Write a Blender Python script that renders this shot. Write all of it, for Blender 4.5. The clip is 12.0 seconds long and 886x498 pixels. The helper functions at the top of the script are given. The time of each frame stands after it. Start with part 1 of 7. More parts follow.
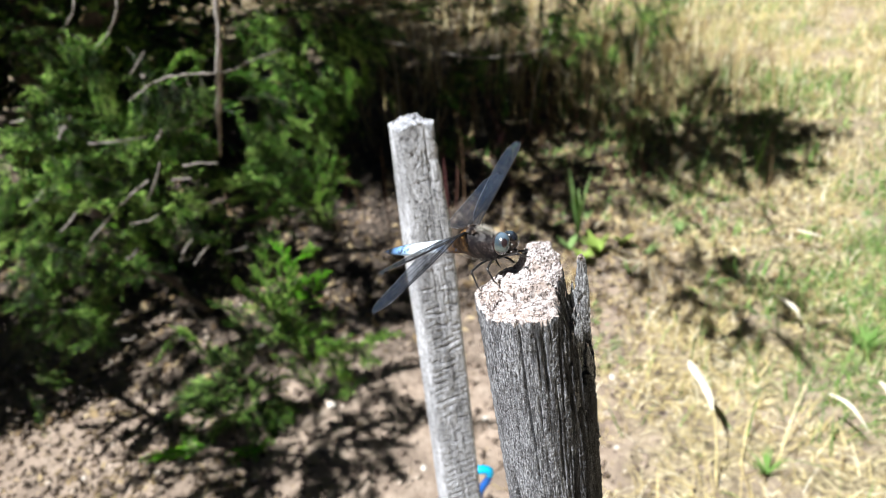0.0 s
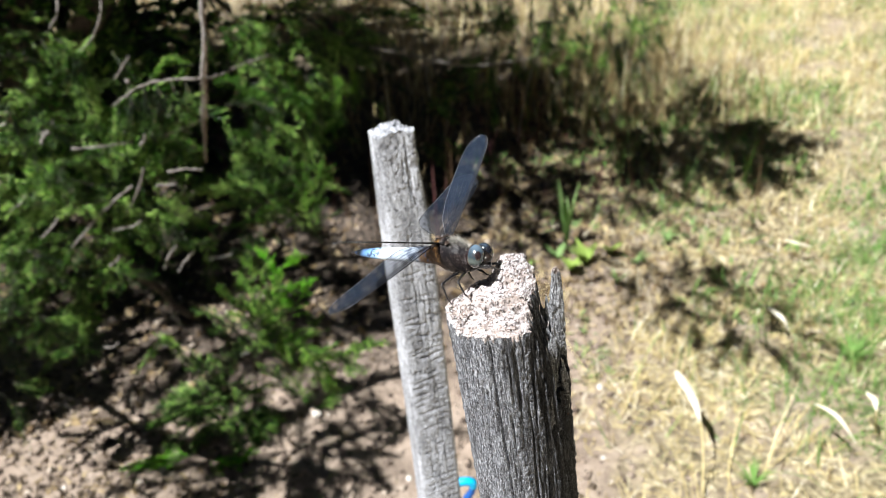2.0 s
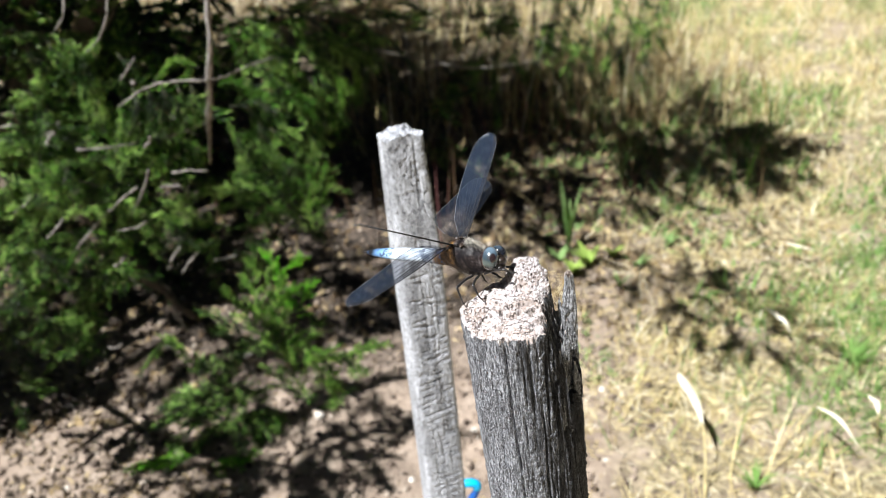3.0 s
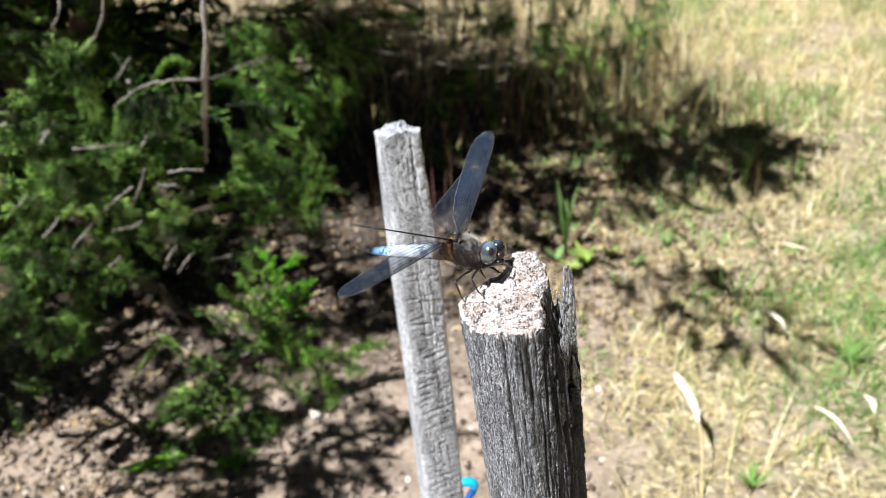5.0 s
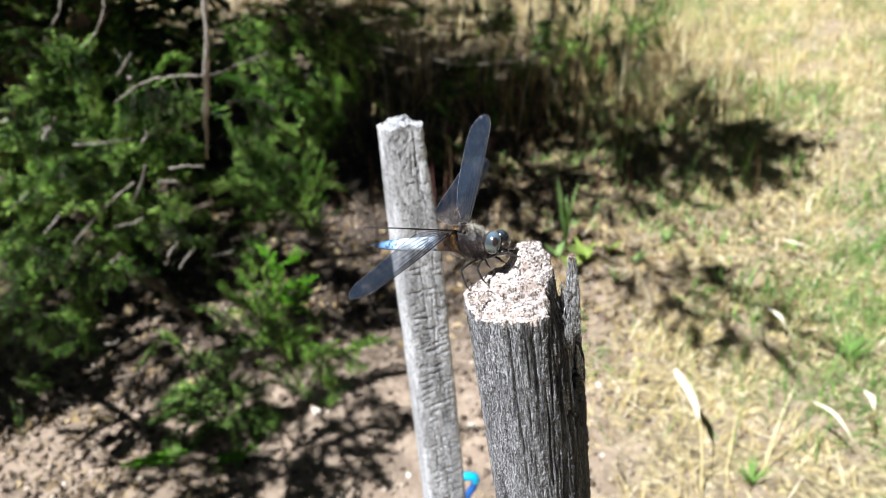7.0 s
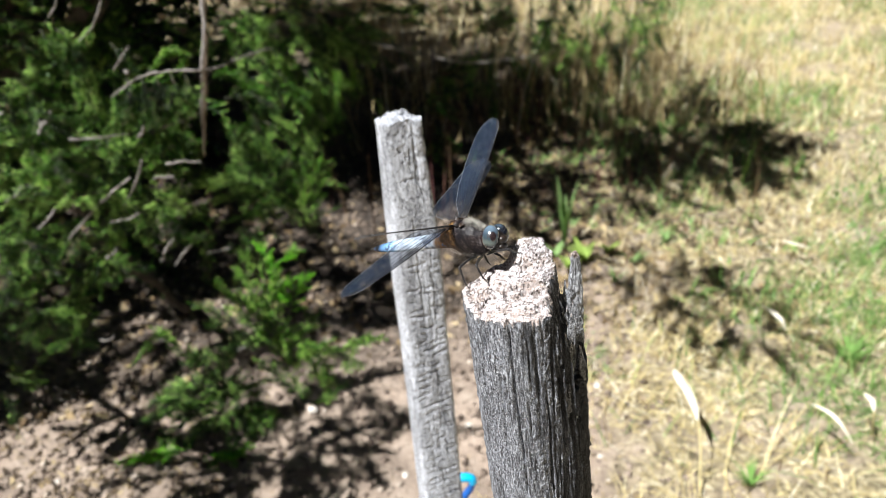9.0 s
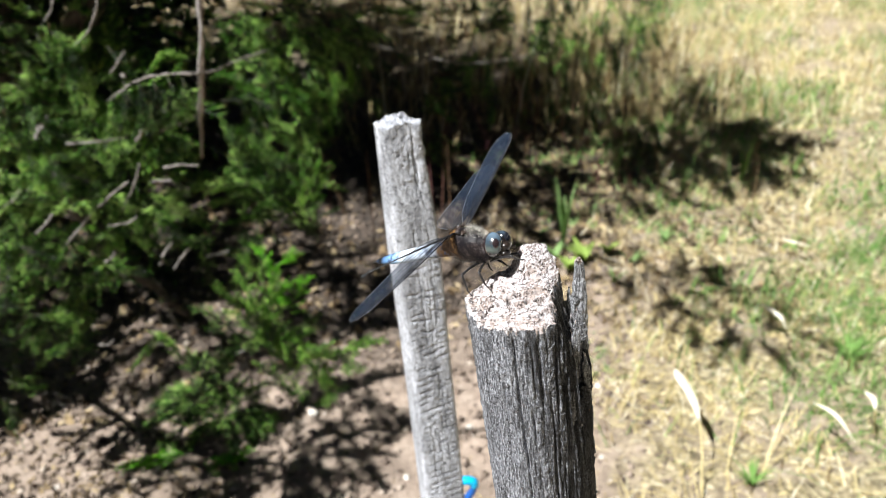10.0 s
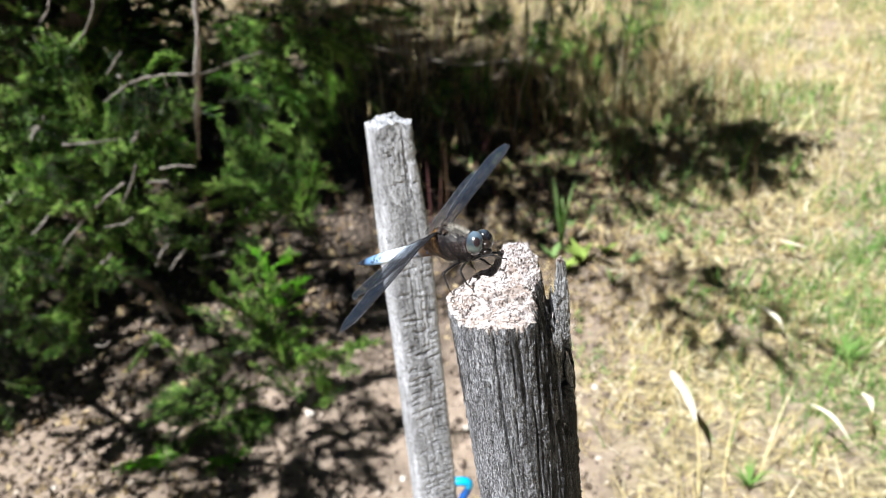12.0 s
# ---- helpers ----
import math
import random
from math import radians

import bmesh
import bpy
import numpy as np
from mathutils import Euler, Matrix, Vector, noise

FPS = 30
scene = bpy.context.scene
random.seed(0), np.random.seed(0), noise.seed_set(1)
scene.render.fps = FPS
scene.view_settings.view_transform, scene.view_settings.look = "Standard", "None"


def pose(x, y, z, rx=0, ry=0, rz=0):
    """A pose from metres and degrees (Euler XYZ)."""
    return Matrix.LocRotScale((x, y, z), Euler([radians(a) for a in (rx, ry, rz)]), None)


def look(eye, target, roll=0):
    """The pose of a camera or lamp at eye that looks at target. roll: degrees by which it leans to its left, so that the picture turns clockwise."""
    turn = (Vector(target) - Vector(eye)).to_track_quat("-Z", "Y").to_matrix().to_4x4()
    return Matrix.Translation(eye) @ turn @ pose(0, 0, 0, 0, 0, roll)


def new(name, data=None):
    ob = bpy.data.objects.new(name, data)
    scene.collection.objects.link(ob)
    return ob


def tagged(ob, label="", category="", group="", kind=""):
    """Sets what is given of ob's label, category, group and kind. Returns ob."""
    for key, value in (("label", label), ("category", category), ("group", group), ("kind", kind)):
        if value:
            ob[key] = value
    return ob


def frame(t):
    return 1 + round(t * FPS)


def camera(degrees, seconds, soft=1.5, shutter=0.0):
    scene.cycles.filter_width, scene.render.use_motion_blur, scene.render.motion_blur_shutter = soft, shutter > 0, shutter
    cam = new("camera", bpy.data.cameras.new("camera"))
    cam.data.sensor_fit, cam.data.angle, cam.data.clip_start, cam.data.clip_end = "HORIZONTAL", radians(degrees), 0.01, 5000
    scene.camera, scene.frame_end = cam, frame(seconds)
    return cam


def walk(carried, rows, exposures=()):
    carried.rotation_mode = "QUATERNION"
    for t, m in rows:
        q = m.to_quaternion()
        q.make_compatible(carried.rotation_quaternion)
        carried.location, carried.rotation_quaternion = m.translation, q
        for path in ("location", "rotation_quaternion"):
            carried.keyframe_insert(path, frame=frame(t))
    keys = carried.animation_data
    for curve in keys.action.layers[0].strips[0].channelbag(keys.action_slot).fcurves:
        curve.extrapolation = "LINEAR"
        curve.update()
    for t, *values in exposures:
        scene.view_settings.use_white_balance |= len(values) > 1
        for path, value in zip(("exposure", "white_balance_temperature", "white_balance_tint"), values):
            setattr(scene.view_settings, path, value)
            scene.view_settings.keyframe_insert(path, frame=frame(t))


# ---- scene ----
# ---- camera and its way ----
cam = camera(60, 12.0, soft=0.5)
cam.data.dof.use_dof = True
cam.data.dof.focus_distance = 0.206
cam.data.dof.aperture_fstop = 20.5
PATH = [
    (0, -0.00169, -0.0046, 0.78509, 57.383, 5.293, -2.297),
    (0.5, -0.00276, -0.00435, 0.78512, 57.665, 4.825, -2.293),
    (1, -0.00244, -0.00357, 0.78496, 57.858, 4.704, -2.555),
    (1.5, -0.00035, -0.00127, 0.78211, 57.951, 4.633, -2.661),
    (2, 0.00354, 0.00134, 0.7821, 57.891, 4.646, -2.695),
    (2.5, 0.00108, 0.00101, 0.78333, 57.946, 4.504, -2.53),
    (3, 1e-05, -0.00043, 0.78404, 58.033, 4.489, -2.545),
    (5, -0.00068, -0.0007, 0.78243, 58.055, 4.36, -2.789),
    (5.5, 0, -0, 0.78, 57.902, 4.239, -2.654),
    (6, 0.00133, -0, 0.78099, 57.826, 4.339, -2.703),
    (6.5, -0.00041, -0.00158, 0.78063, 57.838, 4.546, -2.929),
    (7, -0.00238, -0.00295, 0.78151, 57.894, 4.333, -2.828),
    (9, -0.00237, 0.00301, 0.77675, 57.845, 3.896, -2.685),
    (9.5, -0.00148, 0.00396, 0.77666, 57.819, 3.979, -2.853),
    (10, -0.00301, 0.00607, 0.77695, 57.833, 4.243, -3.021),
    (10.5, -0.00157, 0.00576, 0.77669, 57.919, 4.339, -3.045),
    (11, -0.00039, 0.00626, 0.77796, 57.982, 4.585, -3.116),
    (11.5, 0.00043, 0.00577, 0.77711, 58.021, 4.45, -3.089),
    (12, 0.00141, 0.00567, 0.77594, 57.941, 4.239, -3.007),
]
walk(cam, [(t, pose(*p)) for t, *p in PATH], exposures=[(0.0, 1.04), (12.0, 1.04)])

# ---- sky and sun ----
TO_SUN = Vector((-0.40, -0.30, 0.865)).normalized()
world = bpy.data.worlds.new("sky")
scene.world = world
world.use_nodes = True
wn = world.node_tree
sky = wn.nodes.new("ShaderNodeTexSky")
sky.sky_type, sky.sun_disc = "NISHITA", False
sky.sun_elevation = math.asin(TO_SUN.z)
sky.sun_rotation = math.atan2(TO_SUN.x, TO_SUN.y)
wn.links.new(sky.outputs[0], wn.nodes["Background"].inputs[0])
wn.nodes["Background"].inputs[1].default_value = 0.0055
sun_data = bpy.data.lights.new("sun", "SUN")
sun_data.energy, sun_data.angle, sun_data.color = 5.0, radians(0.55), (0.995, 1.0, 0.985)
sun = new("sun", sun_data)
sun.matrix_world = look(TO_SUN * 20, (0, 0, 0))


# ---- materials ----
class Nodes:
    """A small helper round one node material."""

    def __init__(self, name, rough=0.8):
        self.mat = bpy.data.materials.new(name)
        self.mat.use_nodes = True
        self.tree = self.mat.node_tree
        self.bsdf = self.tree.nodes["Principled BSDF"]
        self.bsdf.inputs["Roughness"].default_value = rough
        self.coord = self.add("ShaderNodeTexCoord")

    def add(self, kind, **values):
        n = self.tree.nodes.new(kind)
        for k, v in values.items():
            n.inputs[k].default_value = v
        return n

    def link(self, a, b):
        self.tree.links.new(a, b)

    def mapped(self, scale=(1, 1, 1), space="Object", rotation=(0, 0, 0)):
        m = self.add("ShaderNodeMapping")
        m.inputs["Scale"].default_value = scale
        m.inputs["Rotation"].default_value = rotation
        self.link(self.coord.outputs[space], m.inputs[0])
        return m.outputs[0]

    def noise(self, scale, vector=None, detail=5.0, rough=0.6, distortion=0.0):
        n = self.add("ShaderNodeTexNoise", Scale=scale, Detail=detail, Roughness=rough, Distortion=distortion)
        self.link(vector or self.coord.outputs["Object"], n.inputs["Vector"])
        return n.outputs["Fac"]

    def ramp(self, fac, stops, mode="LINEAR"):
        r = self.add("ShaderNodeValToRGB")
        r.color_ramp.interpolation = mode
        els = r.color_ramp.elements
        els.remove(els[-1])
        for k, (at, col) in enumerate(stops):
            e = els[0] if k == 0 else els.new(at)
            e.position = at
            e.color = (*col, 1) if isinstance(col, tuple) else (col, col, col, 1)
        self.link(fac, r.inputs[0])
        return r.outputs[0]

    def mix(self, fac, a, b, blend="MIX"):
        m = self.add("ShaderNodeMix")
        m.data_type, m.blend_type = "RGBA", blend
        for sock, v in ((m.inputs[0], fac), (m.inputs[6], a), (m.inputs[7], b)):
            if isinstance(v, (int, float)):
                sock.default_value = v if sock.type == "VALUE" else (v, v, v, 1)
            elif isinstance(v, tuple):
                sock.default_value = (*v, 1)
            else:
                self.link(v, sock)
        return m.outputs[2]

    def math(self, op, a, b=0.0):
        m = self.add("ShaderNodeMath")
        m.operation = op
        for sock, v in zip(m.inputs, (a, b)):
            if isinstance(v, (int, float)):
                sock.default_value = v
            else:
                self.link(v, sock)
        return m.outputs[0]

    def axis(self, which, space="Object"):
        s = self.add("ShaderNodeSeparateXYZ")
        self.link(self.coord.outputs[space], s.inputs[0])
        return s.outputs[which]

    def island(self):
        return self.add("ShaderNodeNewGeometry").outputs["Random Per Island"]

    def each(self):
        return self.add("ShaderNodeObjectInfo").outputs["Random"]

    def bump(self, height, strength=0.5, distance=0.001):
        b = self.add("ShaderNodeBump", Strength=strength, Distance=distance)
        self.link(height, b.inputs["Height"])
        self.link(b.outputs[0], self.bsdf.inputs["Normal"])
        return self

    def colour(self, c):
        if isinstance(c, tuple):
            self.bsdf.inputs["Base Color"].default_value = (*c, 1)
        else:
            self.link(c, self.bsdf.inputs["Base Color"])
        return self


def weathered_wood(name, light, mid, dark, grain, shift=0.0, flank=0.0):
    n = Nodes(name, 0.78)
    fine = n.noise(1.0, n.mapped((grain * 1.5, grain * 1.5, grain * 0.13)), 7, 0.8)
    hairline = n.noise(1.0, n.mapped((grain * 3.2, grain * 3.2, grain * 0.22)), 4, 0.7)
    broad = n.noise(1.0, n.mapped((grain * 0.16, grain * 0.16, grain * 0.03)), 5, 0.6)
    speck = n.noise(grain * 1.3, None, 4, 0.75)
    base = n.ramp(fine, [(0.36 + shift, dark), (0.47 + shift, mid), (0.62 + shift, light)])
    base = n.mix(n.ramp(hairline, [(0.36, 0.75), (0.52, 0.0)]), base, dark)
    base = n.mix(n.ramp(broad, [(0.36, 0.85), (0.58, 0.0)]), base, n.mix(0.7, base, dark))
    base = n.mix(n.ramp(speck, [(0.54, 0.0), (0.64, 0.9)]), base, light)
    pits = n.noise(grain * 0.55, None, 4, 0.7)
    base = n.mix(n.ramp(pits, [(0.36, 0.85), (0.44, 0.0)]), base, dark)
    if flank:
        # darker towards one flank (+x), in long ragged streaks
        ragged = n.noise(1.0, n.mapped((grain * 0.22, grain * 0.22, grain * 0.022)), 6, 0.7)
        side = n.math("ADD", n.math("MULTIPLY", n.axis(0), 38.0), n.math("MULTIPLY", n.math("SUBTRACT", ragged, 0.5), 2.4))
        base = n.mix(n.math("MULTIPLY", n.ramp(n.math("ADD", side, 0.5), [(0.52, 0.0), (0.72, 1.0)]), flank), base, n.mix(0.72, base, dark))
    rust = n.noise(grain * 0.75, None, 3, 0.7)
    base = n.mix(n.ramp(rust, [(0.66, 0.0), (0.71, 0.75)]), base, (0.24, 0.14, 0.09))
    n.colour(base)
    h = n.mix(0.35, n.mix(0.4, fine, hairline), speck)
    return n.bump(h, 1.0, 1.3 / grain).mat


def make_materials():
    m = {}
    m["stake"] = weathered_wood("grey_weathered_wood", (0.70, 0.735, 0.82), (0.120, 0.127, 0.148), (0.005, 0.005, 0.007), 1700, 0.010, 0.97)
    m["splinter"] = weathered_wood("grey_torn_wood", (0.66, 0.68, 0.73), (0.19, 0.19, 0.20), (0.008, 0.008, 0.010), 1500, 0.0)
    m["stake_back"] = weathered_wood("silver_weathered_wood", (0.80, 0.83, 0.91), (0.52, 0.54, 0.60), (0.045, 0.045, 0.050), 760, -0.03)

    n = Nodes("bleached_end_grain", 0.9)
    fib = n.noise(1.0, n.mapped((900, 1500, 900)), 6, 0.75)
    big = n.noise(260, None, 4, 0.6)
    c = n.ramp(fib, [(0.36, (0.10, 0.072, 0.066)), (0.46, (0.54, 0.49, 0.49)), (0.56, (0.88, 0.85, 0.88))])
    c = n.mix(n.ramp(big, [(0.40, 0.65), (0.62, 0.0)]), c, (0.36, 0.27, 0.22))
    # dark lines painted as the shade in crevices between the torn layers
    layer = n.noise(1.0, n.mapped((170, 900, 170)), 4, 0.6)
    gap = n.ramp(n.math("ABSOLUTE", n.math("SUBTRACT", layer, 0.5)), [(0.008, 0.97), (0.024, 0.0)])
    c = n.mix(gap, c, (0.035, 0.022, 0.018))
    m["top"] = n.colour(c).bump(n.mix(0.5, fib, big), 1.0, 0.0009).mat

    n = Nodes("frayed_fibre", 0.85)
    m["fibre"] = n.colour(n.ramp(n.island(), [(0.0, (0.07, 0.05, 0.045)), (0.25, (0.27, 0.22, 0.21)), (0.6, (0.54, 0.50, 0.51)), (1.0, (0.85, 0.84, 0.88))])).mat

    n = Nodes("sandy_soil_with_litter", 0.95)
    grain = n.noise(420, None, 5, 0.7)
    lumps = n.noise(26, None, 6, 0.65)
    patch = n.noise(5, None, 4, 0.6)
    soil = n.ramp(lumps, [(0.36, (0.085, 0.063, 0.050)), (0.50, (0.25, 0.192, 0.155)), (0.66, (0.45, 0.37, 0.31))])
    soil = n.mix(0.45, soil, n.ramp(grain, [(0.3, (0.16, 0.11, 0.08)), (0.7, (0.62, 0.50, 0.40))]))
    # needle humus, darkened further to paint the shade under the tree
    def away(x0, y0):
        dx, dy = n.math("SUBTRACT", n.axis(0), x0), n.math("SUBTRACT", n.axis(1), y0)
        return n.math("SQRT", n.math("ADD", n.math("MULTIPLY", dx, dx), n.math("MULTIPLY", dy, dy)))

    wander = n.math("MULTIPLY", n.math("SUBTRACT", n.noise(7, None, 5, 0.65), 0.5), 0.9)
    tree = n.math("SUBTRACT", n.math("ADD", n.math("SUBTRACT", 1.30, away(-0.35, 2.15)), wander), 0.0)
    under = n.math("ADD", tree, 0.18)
    shade_humus = n.ramp(n.noise(70, None, 5, 0.75), [(0.40, (0.012, 0.009, 0.007)), (0.55, (0.05, 0.036, 0.027)), (0.68, (0.20, 0.15, 0.11))])
    soil = n.mix(n.ramp(under, [(0.18, 0.0), (0.42, 0.92)]), soil, shade_humus)
    straw = n.ramp(n.noise(90, None, 6, 0.75), [(0.38, (0.07, 0.055, 0.035)), (0.5, (0.29, 0.235, 0.14)), (0.64, (0.66, 0.57, 0.38))])
    # straw litter lies over the soil towards the meadow
    side = n.math("SUBTRACT", n.axis(0), n.math("MULTIPLY", n.math("MAXIMUM", n.math("MINIMUM", n.math("SUBTRACT", n.axis(1), 0.85), 0.6), -0.2), 0.32))
    side = n.math("ADD", side, n.math("MULTIPLY", n.math("SUBTRACT", patch, 0.5), 0.5))
    bare = n.ramp(n.noise(9, None, 5, 0.7), [(0.40, 0.25), (0.54, 1.0)])
    beyond = n.ramp(n.math("ADD", n.math("MULTIPLY", away(-0.35, 1.0), 0.3), n.math("MULTIPLY", n.math("SUBTRACT", n.noise(1.1, None, 4, 0.6), 0.5), 0.7)), [(0.40, 0.0), (0.60, 1.0)])
    cover = n.math("MAXIMUM", n.ramp(side, [(0.16, 0.0), (0.36, 1.0)]), beyond)
    meadow = n.mix(n.ramp(n.noise(0.7, None, 5, 0.65), [(0.40, 0.0), (0.62, 0.55)]), straw, n.mix(0.5, straw, (0.12, 0.13, 0.05)))
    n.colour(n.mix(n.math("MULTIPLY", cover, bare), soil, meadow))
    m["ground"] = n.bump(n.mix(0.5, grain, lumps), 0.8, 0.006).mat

    def blades(name, stops, glow=0.25, shine=(0.7, 0.15)):
        n = Nodes(name, shine[0])
        n.bsdf.inputs["Specular IOR Level"].default_value = shine[1]
        r = n.island()
        c = n.ramp(r, stops)
        c = n.mix(n.ramp(n.noise(60), [(0.35, 0.35), (0.6, 0.0)]), c, stops[0][1])
        n.colour(c)
        t = n.add("ShaderNodeBsdfTranslucent")
        n.link(c, t.inputs[0])
        mx = n.add("ShaderNodeMixShader", Fac=glow)
        n.link(n.bsdf.outputs[0], mx.inputs[1])
        n.link(t.outputs[0], mx.inputs[2])
        n.link(mx.outputs[0], n.tree.nodes["Material Output"].inputs[0])
        return n.mat

    m["straw"] = blades("dry_straw", [(0.0, (0.28, 0.205, 0.11)), (0.3, (0.58, 0.475, 0.225)), (0.7, (0.84, 0.73, 0.40)), (1.0, (0.95, 0.91, 0.76))])
    m["golden_straw"] = blades("golden_dead_grass", [(0.0, (0.13, 0.085, 0.035)), (0.4, (0.34, 0.245, 0.11)), (0.8, (0.60, 0.48, 0.27)), (1.0, (0.82, 0.72, 0.50))])
    m["green_grass"] = blades("green_grass", [(0.0, (0.075, 0.17, 0.04)), (0.5, (0.16, 0.31, 0.075)), (1.0, (0.32, 0.46, 0.15))], 0.3)
    m["weed"] = blades("weed_leaf", [(0.0, (0.14, 0.24, 0.09)), (0.6, (0.26, 0.40, 0.15)), (1.0, (0.42, 0.54, 0.16))], 0.35)
    m["lime_leaf"] = blades("lime_green_leaf", [(0.0, (0.22, 0.34, 0.07)), (0.6, (0.33, 0.46, 0.11)), (1.0, (0.46, 0.56, 0.18))], 0.35)
    m["rusty_stem"] = blades("rusty_stem", [(0.0, (0.085, 0.026, 0.034)), (0.3, (0.10, 0.05, 0.036)), (0.6, (0.17, 0.12, 0.06)), (1.0, (0.38, 0.31, 0.16))], 0.1)
    m["pale_leaf"] = blades("bleached_leaf", [(0.0, (0.80, 0.74, 0.58)), (1.0, (0.86, 0.82, 0.70))], 0.15)
    def needles(name, dark_old, young, pale, glow):
        """Scale foliage: old growth darkened like inner shade; bright young tips, dead, pale bits."""
        n = Nodes(name, 0.34)
        n.bsdf.inputs["Specular IOR Level"].default_value = 0.3
        tip = n.add("ShaderNodeAttribute")
        tip.attribute_name = "tip"
        clump_tone = n.math("ADD", n.math("MULTIPLY", n.math("SUBTRACT", n.noise(11, None, 3, 0.6), 0.5), 2.6), n.math("MULTIPLY", n.math("SUBTRACT", n.each(), 0.5), 0.35))
        leaf_tone = n.math("ADD", n.math("ADD", tip.outputs["Fac"], clump_tone), n.math("MULTIPLY", n.math("SUBTRACT", n.island(), 0.5), 0.5))
        # the near-black inner end of each spray paints the shade between sprays
        c = n.ramp(leaf_tone, [(0.34, dark_old), (0.60, tuple(0.65 * o + 0.35 * y for o, y in zip(dark_old, young))), (0.78, young), (1.0, pale)])
        c = n.mix(n.ramp(n.island(), [(0.955, 0.0), (0.965, 0.8)]), c, (0.20, 0.13, 0.08))
        n.colour(c)
        t = n.add("ShaderNodeBsdfTranslucent")
        n.link(c, t.inputs[0])
        mx = n.add("ShaderNodeMixShader", Fac=glow)
        n.link(n.bsdf.outputs[0], mx.inputs[1])
        n.link(t.outputs[0], mx.inputs[2])
        n.link(mx.outputs[0], n.tree.nodes["Material Output"].inputs[0])
        return n.mat

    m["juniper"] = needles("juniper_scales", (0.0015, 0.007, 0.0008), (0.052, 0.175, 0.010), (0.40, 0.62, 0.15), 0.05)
    m["juniper_young"] = needles("juniper_young_scales", (0.04, 0.12, 0.010), (0.22, 0.48, 0.050), (0.52, 0.74, 0.18), 0.25)
    m["juniper_fresh"] = needles("juniper_fresh_tips", (0.08, 0.32, 0.010), (0.26, 0.72, 0.035), (0.48, 0.82, 0.10), 0.35)
    m["litter"] = blades("dead_leaf_litter", [(0.0, (0.020, 0.014, 0.010)), (0.5, (0.080, 0.055, 0.034)), (0.82, (0.26, 0.19, 0.105)), (1.0, (0.54, 0.43, 0.25))], 0.05)

    m["dead_leaf"] = blades("curled_dead_leaf", [(0.0, (0.035, 0.023, 0.015)), (0.4, (0.15, 0.10, 0.055)), (0.75, (0.36, 0.265, 0.145)), (1.0, (0.60, 0.48, 0.30))], 0.12)

    n = Nodes("soil_crumb", 0.95)
    m["crumb"] = n.colour(n.ramp(n.island(), [(0.0, (0.07, 0.05, 0.04)), (0.5, (0.18, 0.135, 0.105)), (0.9, (0.34, 0.27, 0.215)), (1.0, (0.50, 0.43, 0.36))])).bump(n.noise(700), 0.5, 0.001).mat

    n = Nodes("juniper_bark", 0.9)
    g = n.noise(1.0, n.mapped((160, 160, 14)), 5, 0.7)
    m["bark"] = n.colour(n.ramp(g, [(0.3, (0.06, 0.045, 0.035)), (0.55, (0.16, 0.12, 0.09)), (0.75, (0.30, 0.25, 0.20))])).bump(g, 0.8, 0.003).mat
    n = Nodes("bare_twig", 0.85)
    g = n.noise(1.0, n.mapped((500, 500, 60)), 5, 0.7)
    shoot = Nodes("leafy_shoot_bark", 0.8)
    m["shoot"] = shoot.colour(shoot.ramp(shoot.noise(300), [(0.3, (0.018, 0.022, 0.010)), (0.7, (0.05, 0.048, 0.025))])).mat
    m["twig"] = n.colour(n.ramp(g, [(0.3, (0.09, 0.08, 0.07)), (0.55, (0.21, 0.19, 0.175)), (0.75, (0.46, 0.43, 0.41))])).bump(g, 0.6, 0.001).mat
    n = Nodes("pale_pebble", 0.8)
    m["pebble"] = n.colour(n.ramp(n.noise(300), [(0.3, (0.45, 0.40, 0.34)), (0.7, (0.75, 0.71, 0.65))])).bump(n.noise(500), 0.5, 0.001).mat
    n = Nodes("blue_plastic", 0.35)
    m["blue"] = n.colour(n.ramp(n.noise(120), [(0.3, (0.0, 0.36, 0.70)), (0.7, (0.005, 0.46, 0.82))])).mat
    # darker blue for the neck paints the shade below the bar
    n = Nodes("shaded_blue_plastic", 0.4)
    m["blue_shaded"] = n.colour(n.ramp(n.noise(120), [(0.3, (0.005, 0.07, 0.30)), (0.7, (0.01, 0.11, 0.42))])).mat
    n = Nodes("dull_steel", 0.45)
    n.bsdf.inputs["Metallic"].default_value = 1.0
    m["steel"] = n.colour(n.ramp(n.noise(90), [(0.3, (0.16, 0.13, 0.11)), (0.7, (0.35, 0.33, 0.31))])).mat

    # dragonfly
    n = Nodes("thorax_cuticle", 0.45)
    n.bsdf.inputs["Specular IOR Level"].default_value = 0.18
    s = n.noise(900, None, 5, 0.75)
    c = n.ramp(s, [(0.35, (0.005, 0.004, 0.005)), (0.52, (0.020, 0.015, 0.015)), (0.70, (0.060, 0.048, 0.048))])
    blotch = n.noise(330, None, 4, 0.65)
    c = n.mix(n.ramp(blotch, [(0.44, 0.9), (0.54, 0.0)]), c, (0.006, 0.005, 0.007))
    c = n.mix(n.ramp(blotch, [(0.60, 0.0), (0.68, 0.7)]), c, (0.12, 0.105, 0.108))
    # dark sutures slant over the side plates
    slant = n.math("ADD", n.axis(0), n.math("MULTIPLY", n.axis(2), 0.42))
    slant = n.math("ADD", slant, n.math("MULTIPLY", n.math("SUBTRACT", n.noise(300), 0.5), 0.0016))
